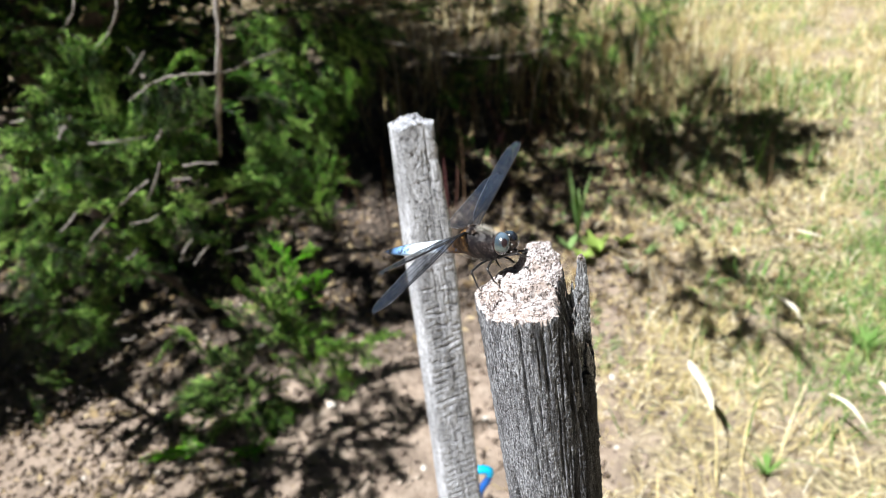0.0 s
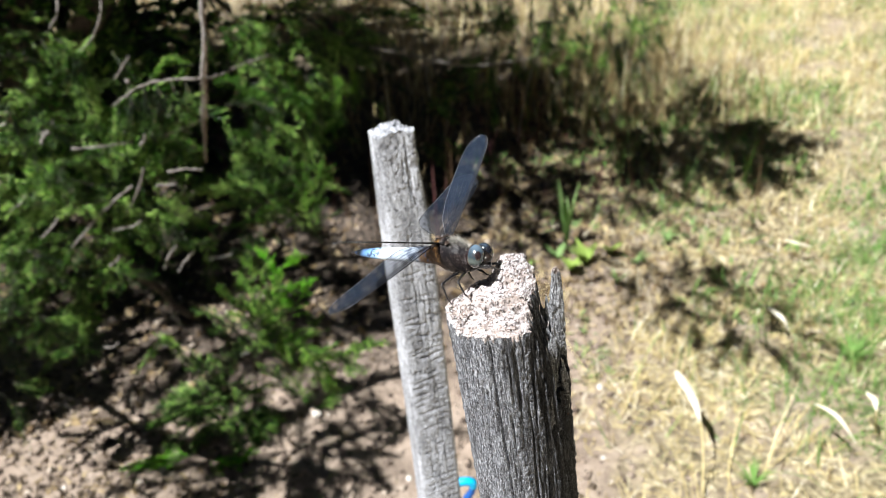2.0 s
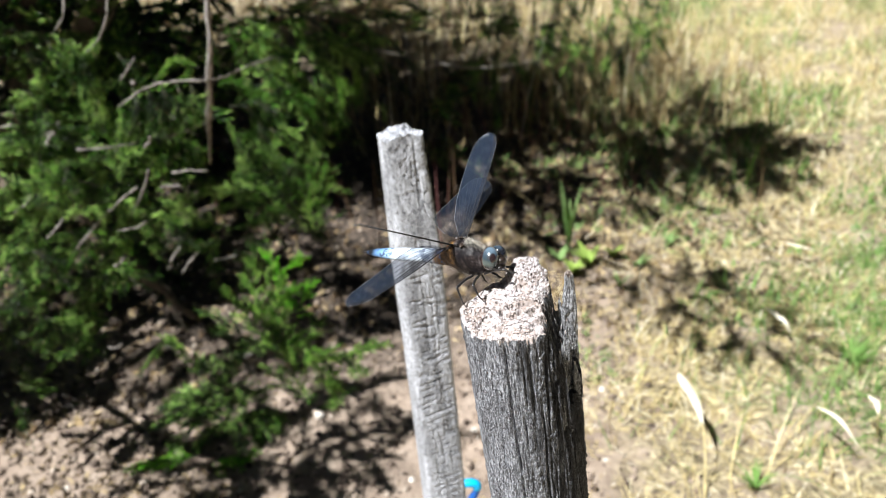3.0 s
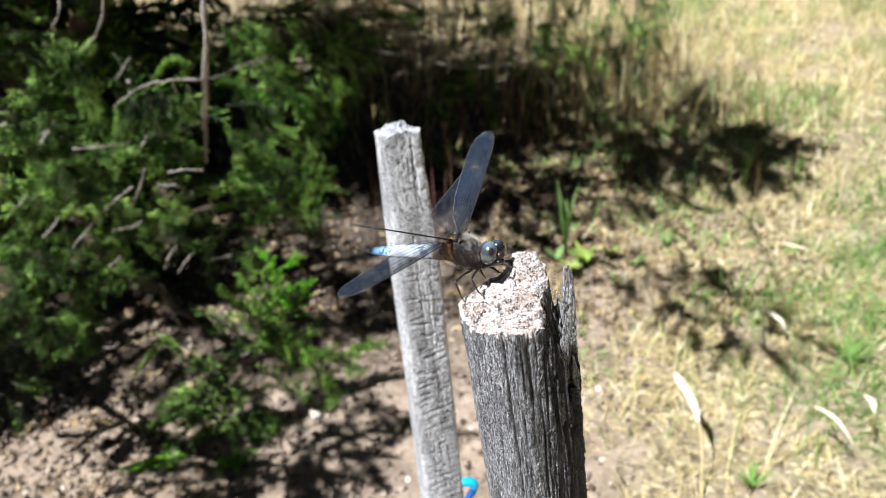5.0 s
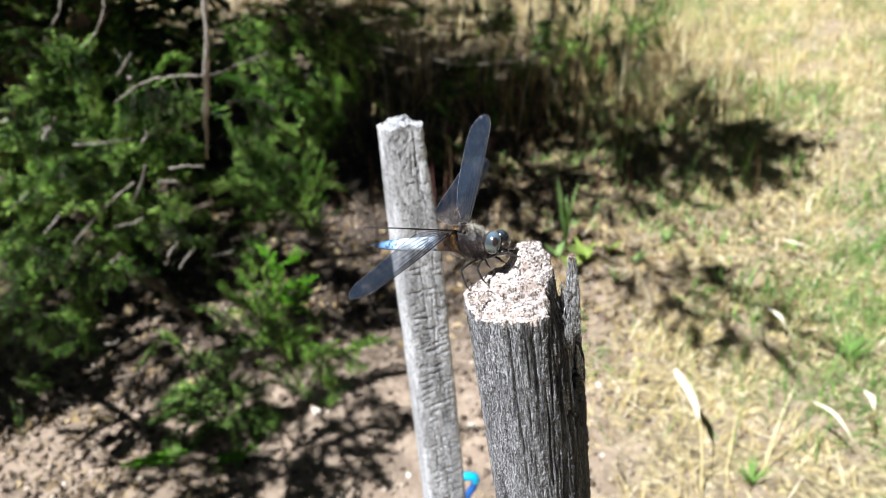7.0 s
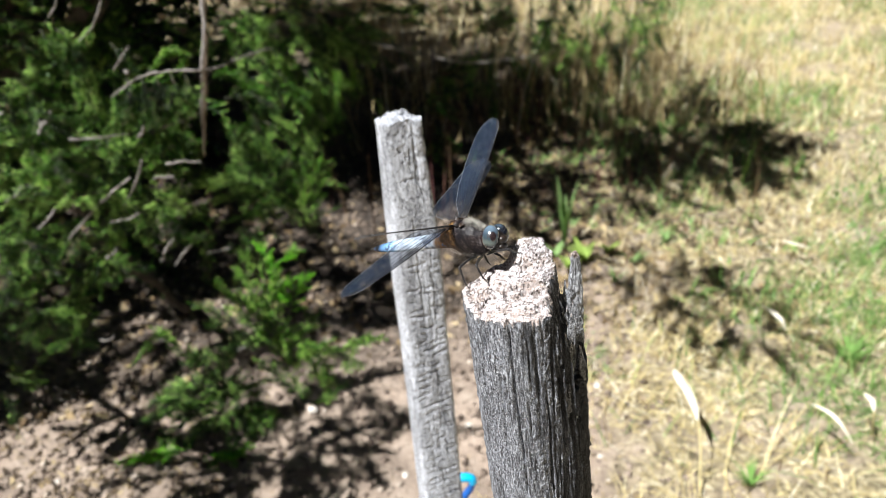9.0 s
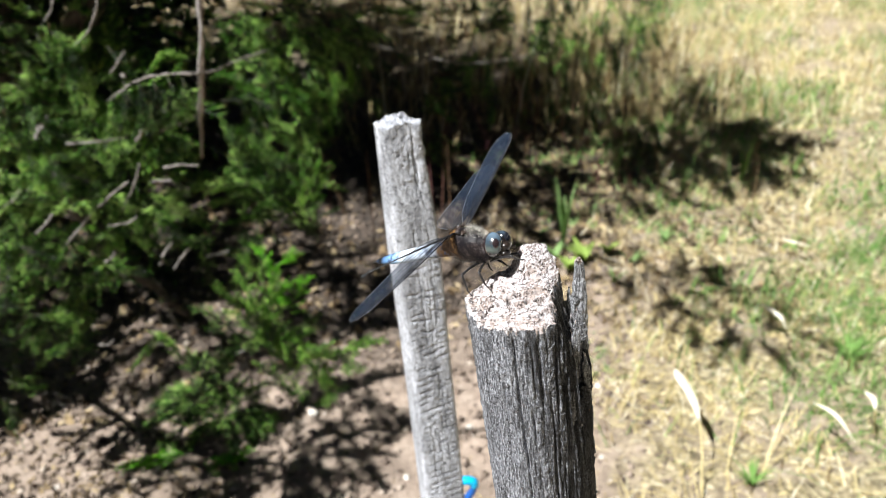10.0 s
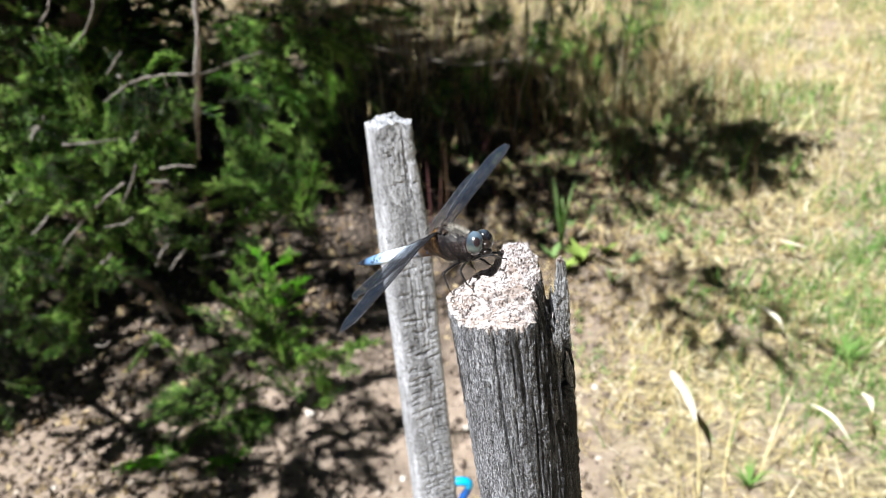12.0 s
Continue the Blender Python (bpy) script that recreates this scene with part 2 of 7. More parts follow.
    for at, wide in ((-0.0012, 0.00030), (0.0016, 0.00036)):
        gap = n.math("ABSOLUTE", n.math("SUBTRACT", slant, at))
        c = n.mix(n.ramp(n.math("MULTIPLY", gap, 0.5 / wide), [(0.35, 0.92), (0.75, 0.0)]), c, (0.006, 0.005, 0.006))
    amber = n.ramp(n.noise(520, None, 4, 0.7), [(0.40, (0.02, 0.012, 0.008)), (0.54, (0.055, 0.026, 0.010)), (0.68, (0.22, 0.125, 0.045))])
    back = n.ramp(n.math("ADD", n.math("MULTIPLY", n.math("ADD", n.axis(0), n.math("MULTIPLY", n.math("SUBTRACT", n.noise(380), 0.5), 0.003)), 120.0), 0.72), [(0.30, 0.85), (0.48, 0.0)])
    m["thorax"] = n.colour(n.mix(back, c, amber)).bump(s, 0.6, 0.0002).mat

    n = Nodes("pruinose_abdomen", 0.6)
    n.bsdf.inputs["Specular IOR Level"].default_value = 0.25
    along = n.math("MULTIPLY", n.axis(0), -35.0)  # 0 at the thorax, about 1 at the tip
    wav = n.math("ADD", along, n.math("MULTIPLY", n.math("SUBTRACT", n.noise(350), 0.5), 0.10))
    c = n.ramp(wav, [(0.02, (0.05, 0.03, 0.018)), (0.13, (0.10, 0.055, 0.024)), (0.20, (0.28, 0.32, 0.38)), (0.32, (0.60, 0.68, 0.77)),
                     (0.62, (0.64, 0.74, 0.85)), (0.69, (0.34, 0.52, 0.76)), (0.78, (0.13, 0.27, 0.50)), (0.87, (0.06, 0.13, 0.26)), (0.92, (0.006, 0.008, 0.012))])
    ring = n.ramp(n.math("FRACT", n.math("MULTIPLY", along, 8.0)), [(0.0, 0.45), (0.05, 0.0), (0.96, 0.0), (1.0, 0.45)])
    c = n.mix(ring, c, (0.07, 0.09, 0.13))
    spots = n.math("MULTIPLY", n.ramp(n.noise(620, None, 4, 0.7), [(0.50, 0.0), (0.56, 0.92)]), n.ramp(wav, [(0.30, 0.9), (0.42, 0.40), (0.60, 0.45), (0.70, 1.0)]))
    m["abdomen"] = n.colour(n.mix(spots, c, (0.035, 0.055, 0.11))).bump(n.noise(900), 0.3, 0.0002).mat

    n = Nodes("blue_grey_eye", 0.22)
    low = n.ramp(n.math("ADD", n.math("MULTIPLY", n.math("ADD", n.axis(2), n.math("MULTIPLY", n.math("SUBTRACT", n.noise(420), 0.5), 0.0016)), 160.0), 0.5), [(0.10, (0.02, 0.022, 0.02)), (0.26, (0.075, 0.10, 0.096)), (0.46, (0.034, 0.050, 0.060)), (0.66, (0.036, 0.058, 0.080)), (0.95, (0.12, 0.175, 0.235))])
    rim = n.ramp(n.math("ADD", n.math("MULTIPLY", n.axis(0), 300.0), 0.5), [(0.42, 1.0), (0.60, 0.0)])
    low = n.mix(n.math("MULTIPLY", rim, 0.95), low, (0.025, 0.010, 0.010))
    eye_base = n.mix(n.ramp(n.noise(700, None, 4, 0.7), [(0.56, 0.0), (0.64, 0.6)]), low, (0.05, 0.035, 0.035))
    pupil = n.add("ShaderNodeTexGradient")
    pupil.gradient_type = "SPHERICAL"
    spot = n.add("ShaderNodeMapping")
    spot.vector_type = "TEXTURE"
    spot.inputs["Location"].default_value = (0.0023, -0.0007, 0.0004)
    spot.inputs["Scale"].default_value = (0.0014, 0.0010, 0.0016)
    n.link(n.coord.outputs["Object"], spot.inputs[0])
    n.link(spot.outputs[0], pupil.inputs[0])
    n.colour(n.mix(n.ramp(pupil.outputs["Fac"], [(0.10, 0.0), (0.40, 0.92)]), eye_base, (0.020, 0.009, 0.008)))
    n.bsdf.inputs["Coat Weight"].default_value = 1.0
    n.bsdf.inputs["Coat Roughness"].default_value = 0.2
    m["eye"] = n.mat
    # far eye, turned from the sun: a darker copy paints its shade
    n = Nodes("shaded_eye", 0.16)
    n.bsdf.inputs["Coat Weight"].default_value = 0.8
    m["eye_shaded"] = n.colour(n.ramp(n.math("ADD", n.math("MULTIPLY", n.axis(2), 180.0), n.noise(420)), [(0.55, (0.006, 0.006, 0.009)), (0.80, (0.012, 0.014, 0.020)), (0.98, (0.045, 0.065, 0.09))])).mat
    n = Nodes("face_cuticle", 0.3)
    m["face"] = n.colour(n.ramp(n.noise(500), [(0.35, (0.006, 0.006, 0.007)), (0.7, (0.025, 0.017, 0.013))])).mat
    n = Nodes("black_leg_cuticle", 0.3)
    m["leg"] = n.colour(n.ramp(n.noise(900), [(0.3, (0.006, 0.006, 0.008)), (0.7, (0.035, 0.033, 0.035))])).mat
    n = Nodes("wing_hinge_plate", 0.6)
    n.bsdf.inputs["Specular IOR Level"].default_value = 0.2
    m["hinge"] = n.colour(n.ramp(n.noise(700, None, 4, 0.7), [(0.44, (0.008, 0.007, 0.007)), (0.55, (0.035, 0.020, 0.012)), (0.68, (0.20, 0.20, 0.21))])).mat
    n = Nodes("pale_hair", 0.6)
    m["hair"] = n.colour(n.ramp(n.island(), [(0.0, (0.06, 0.055, 0.055)), (0.5, (0.34, 0.32, 0.29)), (1.0, (0.80, 0.77, 0.68))])).mat
    n = Nodes("wing_vein", 0.6)
    n.bsdf.inputs["Specular IOR Level"].default_value = 0.2
    m["vein"] = n.colour(n.ramp(n.noise(700), [(0.3, (0.006, 0.006, 0.008)), (0.7, (0.035, 0.033, 0.033))])).mat

    # edge veins coloured pale to paint the sun on them
    n = Nodes("sunlit_wing_edge", 0.4)
    m["rim"] = n.colour(n.ramp(n.noise(600), [(0.3, (0.06, 0.063, 0.072)), (0.7, (0.19, 0.20, 0.22))])).mat

    n = Nodes("wing_membrane", 0.22)
    n.bsdf.inputs["Specular IOR Level"].default_value = 0.28
    cells = n.add("ShaderNodeTexVoronoi", Scale=1.0)
    cells.feature = "DISTANCE_TO_EDGE"
    n.link(n.mapped((1700, 2500, 1700)), cells.inputs["Vector"])
    net = n.ramp(cells.outputs["Distance"], [(0.02, 1.0), (0.08, 0.0)])
    # the net is coloured pale, as veins that catch the sun
    film_colour = n.mix(n.math("MULTIPLY", net, 0.45), (0.010, 0.017, 0.034), (0.10, 0.125, 0.165))
    # white specks painted on as glints of the film
    glint_cells = n.add("ShaderNodeTexVoronoi", Scale=1000.0)
    n.link(n.coord.outputs["Object"], glint_cells.inputs["Vector"])
    speckle = n.ramp(glint_cells.outputs["Distance"], [(0.05, 1.0), (0.10, 0.0)])
    n.colour(n.mix(n.math("MULTIPLY", speckle, 0.6), film_colour, (0.55, 0.57, 0.60)))
    n.bump(n.mix(0.5, cells.outputs["Distance"], n.noise(900, None, 3)), 0.45, 0.0003)
    clear = n.add("ShaderNodeBsdfTransparent")
    clear.inputs[0].default_value = (0.90, 0.92, 0.96, 1)
    mx = n.add("ShaderNodeMixShader")
    dust = n.ramp(n.noise(240, None, 4, 0.7), [(0.35, 0.56), (0.75, 0.74)])
    # the wing is clear at its root and smoky towards the tip
    dust = n.math("MULTIPLY", dust, n.ramp(n.math("MULTIPLY", n.axis(0), 28.0), [(0.10, 0.40), (0.55, 1.0)]))
    n.link(n.mix(n.math("MULTIPLY", net, 0.35), dust, 0.7), mx.inputs[0])
    n.link(clear.outputs[0], mx.inputs[1])
    n.link(n.bsdf.outputs[0], mx.inputs[2])
    n.link(mx.outputs[0], n.tree.nodes["Material Output"].inputs[0])
    m["wing"] = n.mat
    return m


MAT = make_materials()


# ---- geometry helpers ----
def _hash(i, j, k, seed):
    h = (i * 374761393 + j * 668265263 + k * 2147483647 + seed * 1274126177) & 0xFFFFFFFF
    h = ((h ^ (h >> 13)) * 1274126177) & 0xFFFFFFFF
    h = (h ^ (h >> 16)) & 0xFFFFFFFF
    return h / 4294967295.0


def vnoise(p, seed=0):
    """Smooth value noise, 0 to 1, at an array of points (..., 3)."""
    p = np.asarray(p, float)
    c = np.floor(p).astype(np.int64)
    u = p - c
    u = u * u * (3 - 2 * u)
    out = 0
    for dx in (0, 1):
        for dy in (0, 1):
            for dz in (0, 1):
                w = (u[..., 0] if dx else 1 - u[..., 0]) * (u[..., 1] if dy else 1 - u[..., 1]) * (u[..., 2] if dz else 1 - u[..., 2])
                out = out + w * _hash(c[..., 0] + dx, c[..., 1] + dy, c[..., 2] + dz, seed)
    return out


def fbm(p, seed=0, octaves=4, gain=0.5):
    p = np.asarray(p, float)
    a, total, out = 1.0, 0.0, 0.0
    for o in range(octaves):
        out = out + a * (vnoise(p * 2.0**o, seed + o) - 0.5)
        total += a
        a *= gain
    return out / total


def ease(x):
    x = np.clip(x, 0, 1)
    return x * x * (3 - 2 * x)


def mesh_from(name, verts, faces, mats, smooth=True):
    me = bpy.data.meshes.new(name)
    me.from_pydata([tuple(v) for v in np.asarray(verts).reshape(-1, 3).tolist()], [], faces)
    for mt in mats if isinstance(mats, (list, tuple)) else [mats]:
        me.materials.append(mt)
    if smooth:
        me.polygons.foreach_set("use_smooth", np.ones(len(me.polygons), bool))
    me.update()
    return me


def quick_mesh(name, verts, tris, mat, smooth=False, tip=None):
    """A large triangle mesh straight from arrays."""
    verts, tris = np.asarray(verts, np.float32), np.asarray(tris, np.int32)
    me = bpy.data.meshes.new(name)
    me.vertices.add(len(verts))
    me.vertices.foreach_set("co", verts.ravel())
    me.loops.add(tris.size)
    me.loops.foreach_set("vertex_index", tris.ravel())
    me.polygons.add(len(tris))
    me.polygons.foreach_set("loop_start", np.arange(0, tris.size, 3, dtype=np.int32))
    me.polygons.foreach_set("loop_total", np.full(len(tris), 3, np.int32))
    if smooth:
        me.polygons.foreach_set("use_smooth", np.ones(len(tris), bool))
    if tip is not None:
        me.attributes.new("tip", "FLOAT", "POINT").data.foreach_set("value", np.asarray(tip, np.float32))
    me.materials.append(mat)
    me.update(calc_edges=True)
    me.validate()
    return me


def grid_faces(rows, cols, wrap, start=0):
    faces = []
    for r in range(rows - 1):
        for c in range(cols if wrap else cols - 1):
            d = (c + 1) % cols
            faces.append((start + r * cols + c, start + r * cols + d, start + (r + 1) * cols + d, start + (r + 1) * cols + c))
    return faces


def child(name, me, parent, label=""):
    ob = new(name, me)
    ob.parent = parent
    return tagged(ob, label=label)


def tube(points, radii, sides=8, closed_ends=True):
    """Vertices and faces of a tapered tube along points."""
    pts = [Vector(p) for p in points]
    verts, faces = [], []
    side = None
    for i, p in enumerate(pts):
        d = (pts[min(i + 1, len(pts) - 1)] - pts[max(i - 1, 0)]).normalized()
        if side is None:
            side = d.orthogonal().normalized()
        side = (side - d * side.dot(d)).normalized()
        up = d.cross(side)
        r = radii[i] if hasattr(radii, "__len__") else radii
        for k in range(sides):
            a = 2 * math.pi * k / sides
            verts.append(p + side * (r * math.cos(a)) + up * (r * math.sin(a)))
    faces = grid_faces(len(pts), sides, True)
    if closed_ends:
        faces.append(tuple(range(sides))[::-1])
        faces.append(tuple(range((len(pts) - 1) * sides, len(pts) * sides)))
    return [tuple(v) for v in verts], faces


def merge(*bits):
    verts, faces = [], []
    for v, f in bits:
        k = len(verts)
        verts += list(v)
        faces += [tuple(i + k for i in q) for q in f]
    return verts, faces


def curve_points(points, steps=6):
    """A smooth line through points."""
    p = [np.array(q, float) for q in points]
    p = [2 * p[0] - p[1]] + p + [2 * p[-1] - p[-2]]
    out = []
    for i in range(1, len(p) - 2):
        for s in range(steps):
            t = s / steps
            out.append(0.5 * (2 * p[i] + (p[i + 1] - p[i - 1]) * t + (2 * p[i - 1] - 5 * p[i] + 4 * p[i + 1] - p[i + 2]) * t * t + (3 * p[i] - p[i - 1] - 3 * p[i + 1] + p[i + 2]) * t**3))
    out.append(p[-2])
    return out


def ellipsoid(centre, radii, rows=16, cols=24):
    v = []
    for r in range(rows + 1):
        a = math.pi * r / rows
        for c in range(cols):
            b = 2 * math.pi * c / cols
            v.append((centre[0] + radii[0] * math.sin(a) * math.cos(b), centre[1] + radii[1] * math.sin(a) * math.sin(b), centre[2] + radii[2] * math.cos(a)))
    return v, grid_faces(rows + 1, cols, True)


def stand(base, up):
    """A pose at base whose z axis points along up."""
    z = Vector(up).normalized()
    x = (Vector((1, 0, 0)) - z * z.x).normalized()
    y = z.cross(x)
    m = Matrix((x, y, z)).transposed().to_4x4()
    m.translation = base
    return m


# ---- ground ----
def soil_height(x, y):
    p = np.stack([x, y, np.zeros_like(x)], -1)
    lump = fbm(p * 9, 3, 4) * 0.045 + fbm(p * 40, 8, 3) * 0.012
    out = np.maximum(np.maximum(-0.85 - x, x - 1.6), np.maximum(0.45 - y, y - 2.5))
    return lump * np.exp(-((np.maximum(out, 0) / 0.22) ** 2)) - 0.004


def build_ground():
    def spaced(lo, hi, dense_lo, dense_hi, step):
        mid = np.arange(dense_lo, dense_hi, step)
        out_hi = dense_hi + np.geomspace(step, hi - dense_hi, 26)
        out_lo = dense_lo - np.geomspace(step, dense_lo - lo, 26)
        return np.concatenate([out_lo[::-1], mid, out_hi])

    xs, ys = spaced(-400, 400, -0.95, 1.7, 0.0095), spaced(-400, 400, 0.35, 2.6, 0.0095)
    gx, gy = np.meshgrid(xs, ys)
    gz = soil_height(gx, gy)
    n, k = gx.shape
    v = np.stack([gx, gy, gz], -1).reshape(-1, 3)
    idx = np.arange(n * k).reshape(n, k)
    a, b, c, d = idx[:-1, :-1].ravel(), idx[:-1, 1:].ravel(), idx[1:, 1:].ravel(), idx[1:, :-1].ravel()
    tris = np.concatenate([np.stack([a, b, c], 1), np.stack([a, c, d], 1)])
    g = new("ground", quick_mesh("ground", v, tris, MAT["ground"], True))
    tagged(g, "sandy bare soil passing into straw-covered dry meadow", "ground", kind="structure")


build_ground()


# ---- stakes ----
FRONT_BASE, FRONT_UP = (0.0613, 0.174, 0), (-0.0663, -0.0271, 0.9974)
FRONT_TOP = 0.6720  # length along the leaning axis to the rim of the broken top


def front_break(x, y):
    """Drop of the broken-away flank below the end grain, in mm."""
    wob = fbm(np.stack([x, y, np.zeros_like(x)], -1) / 3.0, 21, 3)
    return -15.0 * ease((x - 8.2 + 2.6 * wob) / 1.6) - 12.5 * ease((x - 4.6 + 4 * wob) / 4.5) * ease((3.2 - y + 3 * wob) / 4.0)


def front_top(x, y):
    """Height of the broken top over the rim, in mm, at x, y in mm (x across, y away from the path)."""
    p = np.stack([x, y, np.zeros_like(x)], -1)
    wob = fbm(p / 3.0, 21, 3)
    mound = 3.6 * ease((x + 2.2 + 3 * wob) / 4.0) * ease((8.8 - x + 2.5 * wob) / 2.2) * ease((y + 0.4 + 3 * wob) / 5.5)
    drop = front_break(x, y) - 3.0 * ease((y - 1.0) / 8.0) * ease((2.0 - x) / 6.0) - 1.4 * ease((-x - 5.0) / 7.0)
    # ledges across the end, one above the other
    ledge = 0.0
    for y0, high, sway in ((-9.5, 1.0, 5.0), (-5.5, 1.5, 7.0), (-1.8, 1.4, 6.0), (1.6, 1.2, 5.0)):
        ledge = ledge + high * (ease((y - y0 + sway * fbm(p / np.array([6.0, 9.0, 1]), int(60 + y0), 3)) / 0.5) - 0.55 - 0.035 * (y - y0))
    crack = fbm(p / np.array([8.0, 1.7, 1]), 58, 4, 0.55)
    rim = -0.7 * ease((np.hypot(x, y) - 13.0) / 1.6)
    inside = 0.38 + 0.62 * ease((14.2 - np.hypot(x, y)) / 1.8)
    rough = 1.7 * fbm(p / np.array([1.8, 1.0, 1]), 31, 5, 0.72) - 1.9 * np.abs(fbm(p / np.array([1.4, 0.5, 1]), 47, 3, 0.6)) - 4.2 * ease((0.045 - np.abs(crack)) / 0.028)
    fray = fbm(p / 0.8, 52, 3) * 5.0 * ease((x - 7.5) / 2.5)
    return mound + drop + rim + (ledge + rough) * inside + fray


def build_front_stake():
    root = tagged(new("wooden_stake"), "grey weathered round wooden stake with a broken, bleached top", "stake")
    root.matrix_world = stand(FRONT_BASE, FRONT_UP)
    cols = 460
    th = np.linspace(0, 2 * math.pi, cols, endpoint=False)
    fine = np.linspace(FRONT_TOP - 0.105, FRONT_TOP - 0.004, 230)
    zs = np.concatenate([np.linspace(-0.06, FRONT_TOP - 0.115, 24), fine])
    R0 = 0.01455

    def radius(th, z):
        c, s = np.cos(th), np.sin(th)
        q = np.stack([c, s, z], -1)
        r = R0 * (1 + 0.05 * fbm(q * np.array([1.3, 1.3, 14]), 5, 3))
        fibre = fbm(np.stack([c * 19, s * 19, z * 85], -1), 9, 4, 0.65)
        fine_fibre = fbm(np.stack([c * 52, s * 52, z * 160], -1), 14, 3, 0.6)
        crust = fbm(np.stack([c * 16, s * 16, z * 900], -1), 18, 3, 0.6)
        speckle = fbm(np.stack([c * 60, s * 60, z * 2600], -1), 19, 2, 0.6)
        r = r + 0.0006 * fibre + 0.0008 * fine_fibre + 0.0007 * crust + 0.0007 * speckle * (0.4 + ease((c + 0.2) / 0.6))
        right = ease((c - 0.05) / 0.5)
        deep = fbm(np.stack([c * 13, s * 13, z * 30], -1), 77, 4, 0.6)
        r = r - 0.0030 * right * ease((deep - 0.04) / 0.10)
        # long drying cracks
        for a0, wide, depth, z0, z1, sway in ((-0.92, 0.045, 0.0026, 0.40, 0.70, 0.05), (-1.12, 0.03, 0.0018, 0.585, 0.66, 0.04), (-0.62, 0.05, 0.0034, 0.40, 0.70, 0.06),
                                              (-0.30, 0.06, 0.0040, 0.45, 0.70, 0.05), (-2.55, 0.045, 0.0016, 0.575, 0.612, 0.05), (-1.55, 0.022, 0.0011, 0.63, 0.668, 0.03)):
            a = a0 + sway * np.sin(z * 95 + a0 * 7) + 0.05 * fbm(np.stack([z * 70, z * 0, z * 0 + a0], -1), 61, 3)
            gap = np.angle(np.exp(1j * (th - a)))
            r = r - depth * np.exp(-((gap / wide) ** 2)) * ease((z - z0) / 0.02) * ease((z1 - z) / 0.01)
        rng = np.random.default_rng(8)
        for _ in range(80):
            a0 = -2.9 + 3.2 * rng.random() ** 0.7
            z0 = FRONT_TOP - rng.uniform(0.0, 0.105)
            ln, wide, depth = rng.uniform(0.008, 0.045), rng.uniform(0.013, 0.022), rng.uniform(0.0004, 0.0013)
            a = a0 + 0.10 * fbm(np.stack([z * 60, z * 0, z * 0 + a0 * 5], -1), 63, 3)
            gap = np.angle(np.exp(1j * (th - a)))
            r = r - depth * np.exp(-((gap / wide) ** 2)) * ease((z - z0 + ln) / 0.006) * ease((z0 - z) / 0.006)
        return r

    Z, T = np.meshgrid(zs, th, indexing="ij")
    rr = radius(T, Z)
    edge = rr[-1]
    top = FRONT_TOP + 0.001 * front_top(edge * np.cos(th) * 1000, edge * np.sin(th) * 1000)
    # the last rows follow the broken rim
    squeeze = np.clip((Z - (FRONT_TOP - 0.045)) / 0.041, 0, 1)
    Z = Z + squeeze * (top[None, :] - zs[-1])
    side = np.stack([rr * np.cos(T), rr * np.sin(T), Z], -1)
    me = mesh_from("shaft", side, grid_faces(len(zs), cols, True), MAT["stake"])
    child("shaft", me, root)
    fr = np.concatenate([np.linspace(1, 0.82, 16), np.linspace(0.80, 0.015, 62)])
    F, T2 = np.meshgrid(fr, th, indexing="ij")
    e = edge[None, :] * F
    x, y = e * np.cos(T2), e * np.sin(T2)
    z = FRONT_TOP + 0.001 * front_top(x * 1000, y * 1000)
    cap = np.stack([x, y, z], -1)
    faces = grid_faces(len(fr), cols, True) + [tuple((len(fr) - 1) * cols + i for i in range(cols))]
    me = mesh_from("broken_top", cap, faces, [MAT["top"], MAT["stake"]])
    mid = cap[:-1, :, :] * 1000
    split = front_break(mid[..., 0], mid[..., 1]) < -1.6 + 2.0 * fbm(mid / np.array([1.2, 1.2, 3.0]), 88, 3)
    me.polygons.foreach_set("material_index", np.concatenate([split.ravel().astype(np.int32), [0]]).astype(np.int32))
    child("broken_top", me, root, "bleached fibrous end grain of the broken top")

    # frayed fibres standing out of the end grain and over the rim
    rng = np.random.default_rng(12)
    n = 15000
    rad = edge.mean() * np.sqrt(rng.random(n)) * 1.0
    rim_share = rng.random(n) < 0.22
    rad[rim_share] = edge.mean() * rng.uniform(0.95, 1.015, rim_share.sum())
    an = rng.uniform(0, 2 * math.pi, n)
    fx, fy = rad * np.cos(an), rad * np.sin(an)
    keep = (front_break(fx * 1000, fy * 1000) > -1.4) & (fbm(np.stack([fx / 0.0040, fy / 0.0009, 0 * fx], -1), 66, 3) > -0.02)
    keep &= (rng.random(n) < 0.22 + 0.78 * ease((fx + 0.003) / 0.003) * ease((fy + 0.002) / 0.003))
    fx, fy, an, rim_share = fx[keep], fy[keep], an[keep], rim_share[keep]
    n = len(fx)
    fz = FRONT_TOP + 0.001 * front_top(fx * 1000, fy * 1000)
    lean = np.stack([0.40 + 0.5 * fbm(np.stack([fx, fy, 0 * fx], -1) / 0.003, 71, 2) * 4, 0.6 * fbm(np.stack([fx, fy, 0 * fx], -1) / 0.003, 75, 2) * 4, 1.0 + 0 * fx], -1)
    lean = lean + rng.normal(0, 0.15, (n, 3))
    lean[rim_share] += np.stack([np.cos(an), np.sin(an), 0 * an], -1)[rim_share] * 0.7
    lean /= np.linalg.norm(lean, axis=1)[:, None]
    ln = (0.0001 + 0.0009 * rng.random(n) ** 1.8) * (0.40 + 0.35 * ease((fy + 0.001) / 0.004) * ease((fx + 0.004) / 0.004))
